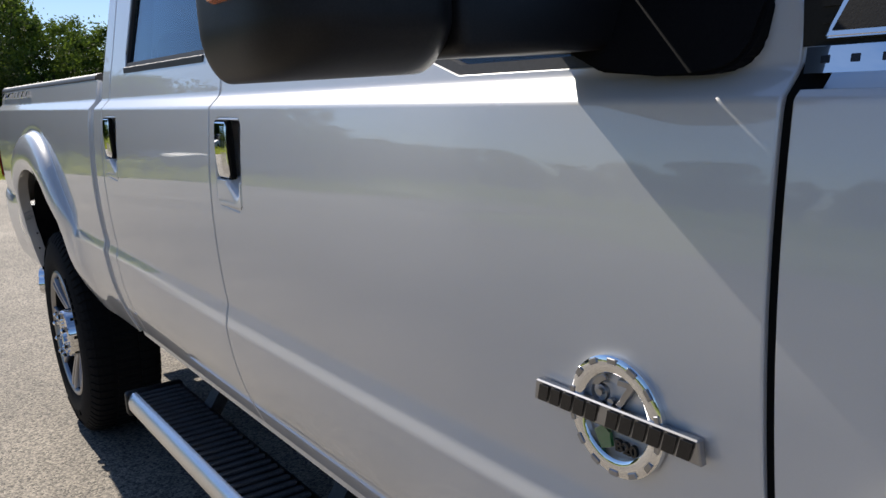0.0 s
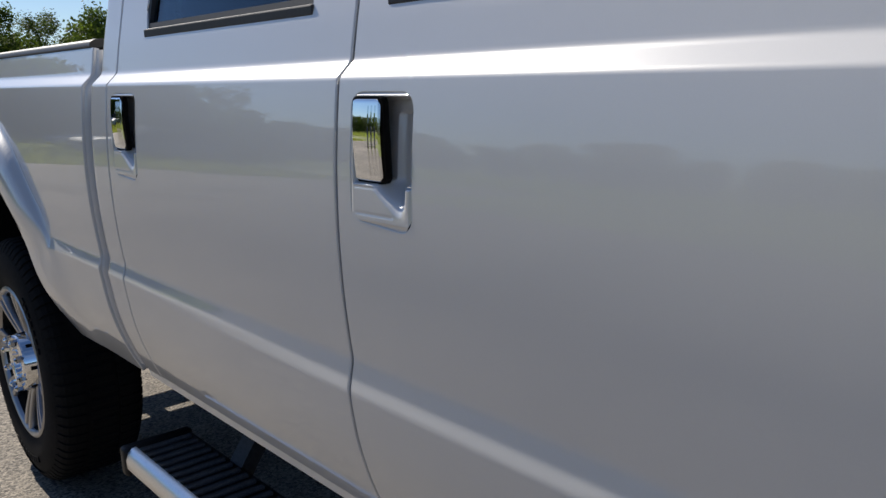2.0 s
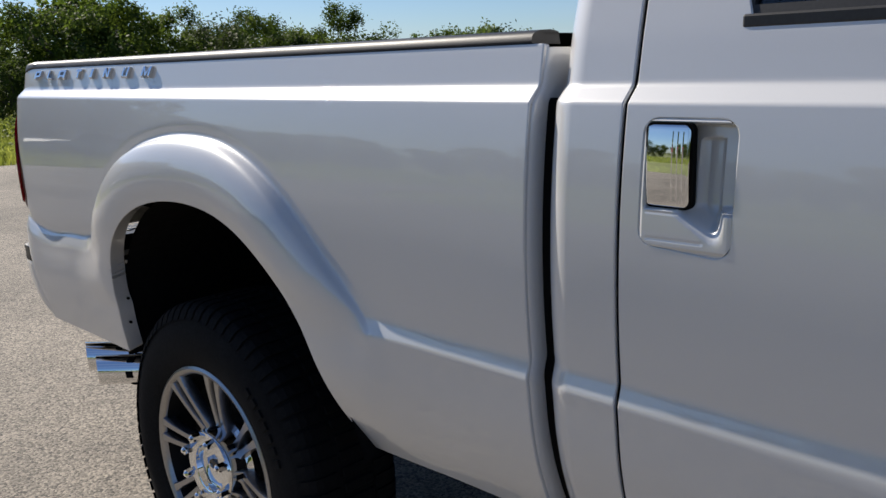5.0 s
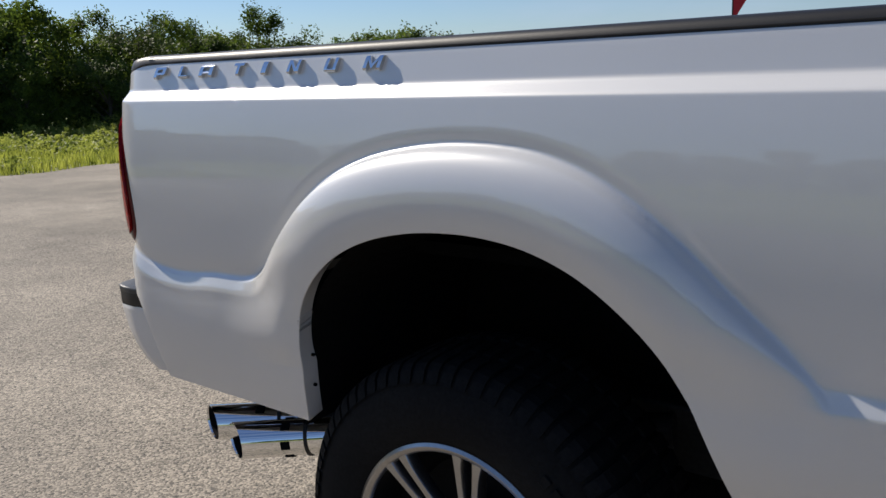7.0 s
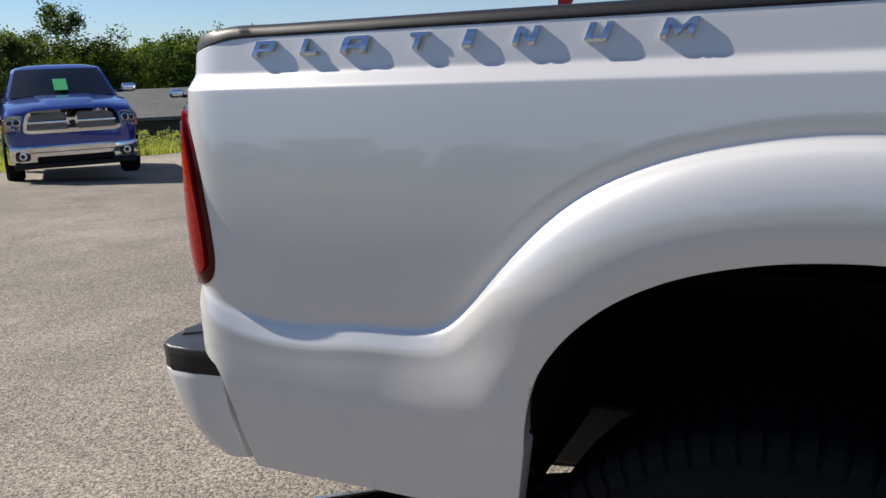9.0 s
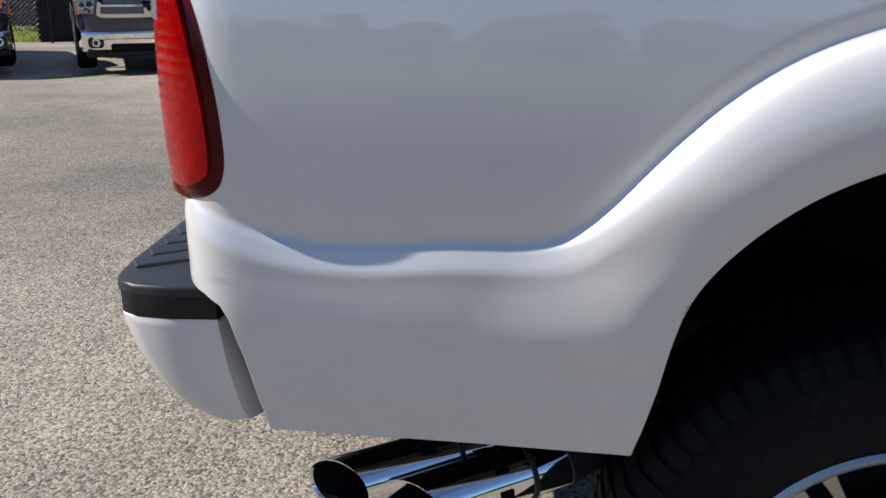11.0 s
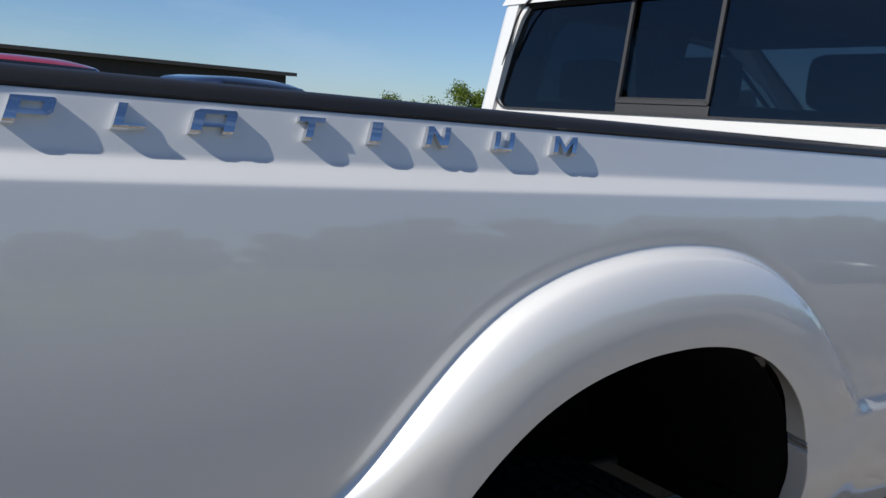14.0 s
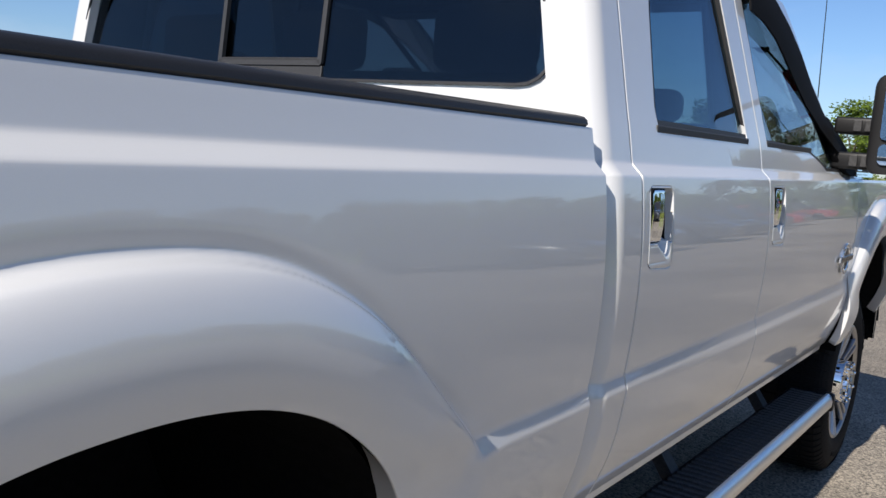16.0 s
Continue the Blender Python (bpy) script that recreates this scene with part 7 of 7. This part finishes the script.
    prism(bm, rounded(-0.57, 0.57, 0.355, 0.44, 0.03, 5), -0.05, 0.016, "X")
    part("air_slot", bm, POCKET, bump, "black lower air slot")
    bm = bmesh.new()
    box(bm, -5.5, -0.32, -0.8, 0.8, 0.33, 0.56)
    part("underbody", bm, LINER, root, "dark underbody")
    if card:
        bm = bmesh.new()
        d = Vector((-0.85, 0, 0.53)).normalized()
        o = Vector((-1.60, 0, 1.43))
        q = [bm.verts.new(o + d * a + Vector((0, b, 0))) for a, b in ((0, -0.12), (0, 0.10), (0.36, 0.10), (0.36, -0.12))]
        bm.faces.new(q)
        part("price_card", bm, card, root, "bright sales card in the windscreen")
    return root


def at_heading(x, y, hx, hy):
    a = math.atan2(hy, hx)
    return Matrix.Translation((x, y, ground_z(x, y))) @ Matrix.Rotation(a, 4, "Z")


blue = parked_pickup(BLUE, "metallic blue pickup with chrome grille parked facing the lot", GREENCARD)
blue.matrix_world = at_heading(-10.95, 8.5, 0.79, -0.61)
navy = parked_pickup(NAVY, "dark navy pickup with chrome grille parked facing the lot")
navy.matrix_world = at_heading(-9.0, 10.25, 0.63, -0.77)
third = parked_pickup(NAVY, "black pickup with chrome bumper parked in the row")
third.matrix_world = at_heading(-6.2, 11.0, 0.5, -0.87)
fourth = parked_pickup(BLUE, "metallic blue pickup with a pink windscreen card", PINKCARD)
fourth.matrix_world = at_heading(-0.33, 9.63, 0.36, -0.93)
bm = bmesh.new()
r = bmesh.ops.create_uvsphere(bm, u_segments=20, v_segments=8, radius=1)
bmesh.ops.transform(bm, matrix=Matrix.Translation((-2.19, -0.38, 1.74)) @ Matrix.Rotation(radians(-36), 4, "Y") @ Matrix.Diagonal((0.004, 0.17, 0.06, 1)), verts=r["verts"])
part("windscreen_sticker", bm, material("yellow_sticker", (0.75, 0.68, 0.03), 0.6, grain=0.08), fourth, "yellow oval windscreen sticker", True)
fifth = parked_pickup(BLUE, "dark blue pickup with chrome bumper parked in the row")
fifth.matrix_world = at_heading(-3.91, 9.4, 0.2, -0.98)
REDTRUCK = material("red_truck_paint", (0.36, 0.010, 0.014), 0.3, 0.15, grain=0.05, scale=500, coat=1.0, stain=0.03)
for paint, label, x, y in ((REDTRUCK, "red pickup parked in the row beyond the bed", 1.9, 8.8), (NAVY, "dark navy pickup parked in the row beyond the bed", 5.0, 8.8)):
    more = parked_pickup(paint, label)
    more.matrix_world = at_heading(x, y, 0.28, -0.96) @ Matrix.Scale(1.12, 4)

# ---- low grey buildings, chain fence, feather flag ----
SIDING = material("grey_siding", (0.075, 0.07, 0.065), 0.8, grain=0.15, scale=8, stain=0.15, stain_scale=0.6)
SHINGLE = material("grey_shingles", (0.13, 0.13, 0.128), 0.9, grain=0.3, scale=14, bump=0.4, stain=0.15, stain_scale=0.7, dist=0.01)
BROWNROOF = material("brown_shingles", (0.17, 0.115, 0.085), 0.9, grain=0.3, scale=14, bump=0.4, stain=0.2, stain_scale=0.7, dist=0.01)


DARKWALL = material("charcoal_cladding", (0.022, 0.022, 0.024), 0.8, grain=0.15, scale=8, stain=0.15, stain_scale=0.6)


def house(name, label, length, width, wall_h, roof_h, roof_mat, m, wall_mat=None):
    root = thing(name, label, "building", m)
    bm = bmesh.new()
    prism(bm, [(-width / 2, 0), (-width / 2, wall_h), (0, wall_h + roof_h * 0.93), (width / 2, wall_h), (width / 2, 0)], -length / 2, length / 2, "Y")
    part("wall", bm, wall_mat or SIDING, root)
    for s in (-1, 1):
        bm = bmesh.new()
        prism(bm, [(s * (width / 2 + 0.35), wall_h - 0.10), (s * (width / 2 + 0.35), wall_h + 0.02), (0, wall_h + roof_h + 0.06), (0, wall_h + roof_h - 0.06)], -length / 2 - 0.3, length / 2 + 0.3, "Y")
        part("roof", bm, roof_mat, root, "weathered shingle roof")
    for k in range(int(wall_h / 0.2)):
        bm = bmesh.new()
        box(bm, width / 2, width / 2 + 0.015, -length / 2, length / 2, 0.2 * k, 0.2 * k + 0.17)
        part("siding_board", bm, wall_mat or SIDING, root)
    return root


house("shed", "long low grey shed behind the meadow", 8.2, 5, 1.15, 0.95, SHINGLE, Matrix.Translation((-24.1, 25.5, ground_z(-24, 25.5))) @ Matrix.Rotation(radians(-50), 4, "Z"))
house("house", "grey house with a brown shingle roof", 9, 7, 2.3, 2.0, BROWNROOF, Matrix.Translation((-17.0, 33.4, ground_z(-17, 33.4))) @ Matrix.Rotation(radians(-62), 4, "Z"))

house("long_store", "long dark grey flat building beyond the parked row", 15, 9, 4.05, 0.12, DARKWALL, Matrix.Translation((5.2, 33, ground_z(4, 28))) @ Matrix.Rotation(radians(79), 4, "Z"), DARKWALL)
rng = random.Random(77)
for az, dist, size in ((61.5, 50, 0.82), (58.5, 48, 0.78), (56, 50, 0.85), (54, 47, 0.88), (52, 50, 0.95), (49.5, 48, 0.9)):
    x, y = -1 + dist * math.cos(radians(az)), -1 + dist * math.sin(radians(az))
    c = copy_thing(near_kinds[rng.randrange(4)][0], Matrix.Identity(4))
    c.matrix_basis = Matrix.Translation((x, y, ground_z(x, y))) @ Matrix.Rotation(rng.uniform(0, 6.28), 4, "Z") @ Matrix.Scale(size, 4)

FENCE = material("black_fence_steel", (0.03, 0.03, 0.032), 0.4, 0.3, grain=0.2)
fence = thing("chain_fence", "black chain-link fence beside the lot", "fence")
fx0, fx1 = Vector((-14.5, 18.5, 0)), Vector((-10.0, 20.5, 0))
for k in range(6):
    p = fx0.lerp(fx1, k / 5)
    z = ground_z(p.x, p.y)
    bm = bmesh.new()
    tube(bm, (p.x, p.y, z), (p.x, p.y, z + 1.3), 0.03, seg=8)
    part("post", bm, FENCE, fence)
for s in (-1, 1):
    bm = bmesh.new()
    d = (fx1 - fx0)
    for k in range(-12, 46):
        a, b = k / 45, (k + s * 12) / 45
        ta, tb = 0.0, 1.0
        pa, pb_ = fx0 + d * a, fx0 + d * b
        if not (0 <= a <= 1 and 0 <= b <= 1):
            continue
        za, zb2 = ground_z(pa.x, pa.y), ground_z(pb_.x, pb_.y)
        tube(bm, (pa.x, pa.y, za + 0.03), (pb_.x, pb_.y, zb2 + 1.25), 0.0035, seg=4)
    part("wire_mesh", bm, FENCE, fence)

gate = thing("lattice_gate", "dark brown lattice gate panel at the chain-link fence", "gate")
GATE = material("dark_lattice_wood", (0.028, 0.022, 0.018), 0.7, grain=0.3, scale=30)
g0, g1 = Vector((-12.98, 19.17, 0)), Vector((-11.7, 19.74, 0))
across = (g1 - g0).normalized()
gz = ground_z(g0.x, g0.y)
bm = bmesh.new()
box(bm, 0, (g1 - g0).length, 0.02, 0.05, 0.02, 1.28)
bmesh.ops.transform(bm, matrix=Matrix.Translation((g0.x, g0.y, gz)) @ Matrix.Rotation(math.atan2(across.y, across.x), 4, "Z"), verts=bm.verts[:])
part("backing_board", bm, GATE, gate)
for s in (-1, 1):
    for k in range(-8, 12):
        # crossing slats between sill and top
        x0, x1 = 0.13 * k, 0.13 * k + s * 1.24
        cut = [min(max(v, 0.0), 1.4) for v in (x0, x1)]
        za, zb2 = ((cut[0] - x0) / (x1 - x0) * 1.24 + 0.03, (cut[1] - x0) / (x1 - x0) * 1.24 + 0.03)
        if abs(cut[1] - cut[0]) < 0.05:
            continue
        bm = bmesh.new()
        pa, pb = g0 + across * cut[0], g0 + across * cut[1]
        tube(bm, (pa.x, pa.y, gz + za), (pb.x, pb.y, gz + zb2), 0.014, seg=4)
        part("slat", bm, STEEL, gate)

flag = thing("feather_flag", "red feather flag on a thin pole", "flag", Matrix.Translation((-7.4, 22.4, ground_z(-7, 22.4))))
bm = bmesh.new()
tube(bm, (0, 0, 0), (0, 0, 5.6), 0.03, 0.015, 8)
part("pole", bm, STEEL, flag)
bm = bmesh.new()
pts = [(0.02, 3.3), (0.16, 3.55), (0.45, 4.0), (0.62, 4.7), (0.45, 5.4), (0.02, 5.6)]
prism(bm, pts, -0.004, 0.004, "Y")
part("cloth", bm, material("red_flag_cloth", (0.42, 0.012, 0.02), 0.7, grain=0.1, scale=60), flag, "red cloth")


# ---- cars across the lot, seen mirrored in the paint ----
def parked_car(paint, label, tall):
    root = thing("parked_car", label, "car", group="cars across the lot")
    h = 1.72 if tall else 1.46
    b = 1.02 if tall else 0.92
    bm = bmesh.new()

    def sec(x, w, z):
        return [(x, -w + 0.06, 0.25), (x, -w, 0.45), (x, -w + 0.03, z - 0.1), (x, -w + 0.14, z), (x, w - 0.14, z), (x, w - 0.03, z - 0.1), (x, w, 0.45), (x, w - 0.06, 0.25)]
    loft(bm, [sec(-2.35, 0.78, b - 0.25), sec(-2.25, 0.88, b - 0.02), sec(-1.2, 0.92, b), sec(0.9, 0.92, b), sec(1.7, 0.90, b - 0.10), sec(2.2, 0.84, b - 0.22), sec(2.35, 0.74, b - 0.35)])
    part("body", bm, paint, root, smooth=True)
    bm = bmesh.new()
    back = -2.15 if tall else -1.55
    loft(bm, [[(1.05, -0.80, b - 0.02), (1.05, 0.80, b - 0.02), (back, 0.80, b - 0.02), (back, -0.80, b - 0.02)], [(0.35, -0.64, h - 0.07), (0.35, 0.64, h - 0.07), (back + 0.3, 0.64, h - 0.07), (back + 0.3, -0.64, h - 0.07)]])
    part("glasshouse", bm, BLACKGLOSS, root, "dark car windows")
    bm = bmesh.new()
    box(bm, back + 0.28, 0.40, -0.66, 0.66, h - 0.08, h, 0.03, 3)
    part("roof", bm, paint, root, smooth=True)
    for s in (-1, 1):
        for x in (-1.4, 1.4):
            bm = revolve([(0.0, 0.09), (0.20, 0.10), (0.33, 0.10), (0.335, -0.10), (0.0, -0.10)], 28)
            bmesh.ops.transform(bm, matrix=Matrix.Translation((x, s * 0.84, 0.335)) @ Matrix.Rotation(0 if s > 0 else math.pi, 4, "Z"), verts=bm.verts[:])
            part("wheel", bm, RUBBER, root, smooth=True)
        bm = bmesh.new()
        box(bm, -2.36, -2.28, s * 0.62 - 0.14, s * 0.62 + 0.14, b - 0.20, b - 0.07, 0.02)
        part("rear_light", bm, RED, root, "red rear light")
        bm = bmesh.new()
        box(bm, 2.14, 2.30, s * 0.60 - 0.15, s * 0.60 + 0.15, b - 0.40, b - 0.28, 0.02)
        part("headlight", bm, LENS, root, "clear headlight")
    return root


SILVER = material("silver_paint", (0.34, 0.35, 0.36), 0.55, 0.1, grain=0.04, scale=500)
WHITEP = material("plain_white_paint", (0.50, 0.50, 0.50), 0.6, grain=0.03, scale=300)
REDP = material("red_car_paint", (0.22, 0.010, 0.012), 0.3, 0.1, grain=0.04, scale=500, coat=1.0)
DARKP = material("charcoal_car_paint", (0.03, 0.032, 0.036), 0.3, 0.3, grain=0.04, scale=500, coat=1.0)
cars = ((SILVER, "silver sport utility parked across the lot", True, (-22.5, -9.6), 86), (WHITEP, "white sport utility parked across the lot", True, (-25.6, -9.8), 92), (DARKP, "charcoal saloon parked across the lot", False, (-28.8, -9.6), 90),
        (WHITEP, "white saloon parked across the lot", False, (-32.0, -9.8), 88), (SILVER, "silver saloon parked across the lot", False, (-35.4, -9.6), 91),
        (DARKP, "charcoal saloon parked across the lot", False, (13.0, -8.2), 88), (DARKP, "charcoal sport utility parked across the lot", True, (16.2, -8.0), 93), (REDP, "bright red sport utility across the lot", True, (34.0, -9.6), 90), (REDP, "red sport utility parked across the lot", True, (45.0, -10.6), 88), (DARKP, "charcoal sport utility parked across the lot", True, (20.6, -8.1), 87), (DARKP, "charcoal saloon parked across the lot", False, (25.2, -8.6), 92), (DARKP, "charcoal sport utility parked across the lot", True, (29.6, -9.2), 90))
for paint, label, tall, (x, y), a in cars:
    c = parked_car(paint, label, tall)
    c.matrix_world = Matrix.Translation((x, y, 0)) @ Matrix.Rotation(radians(a), 4, "Z")
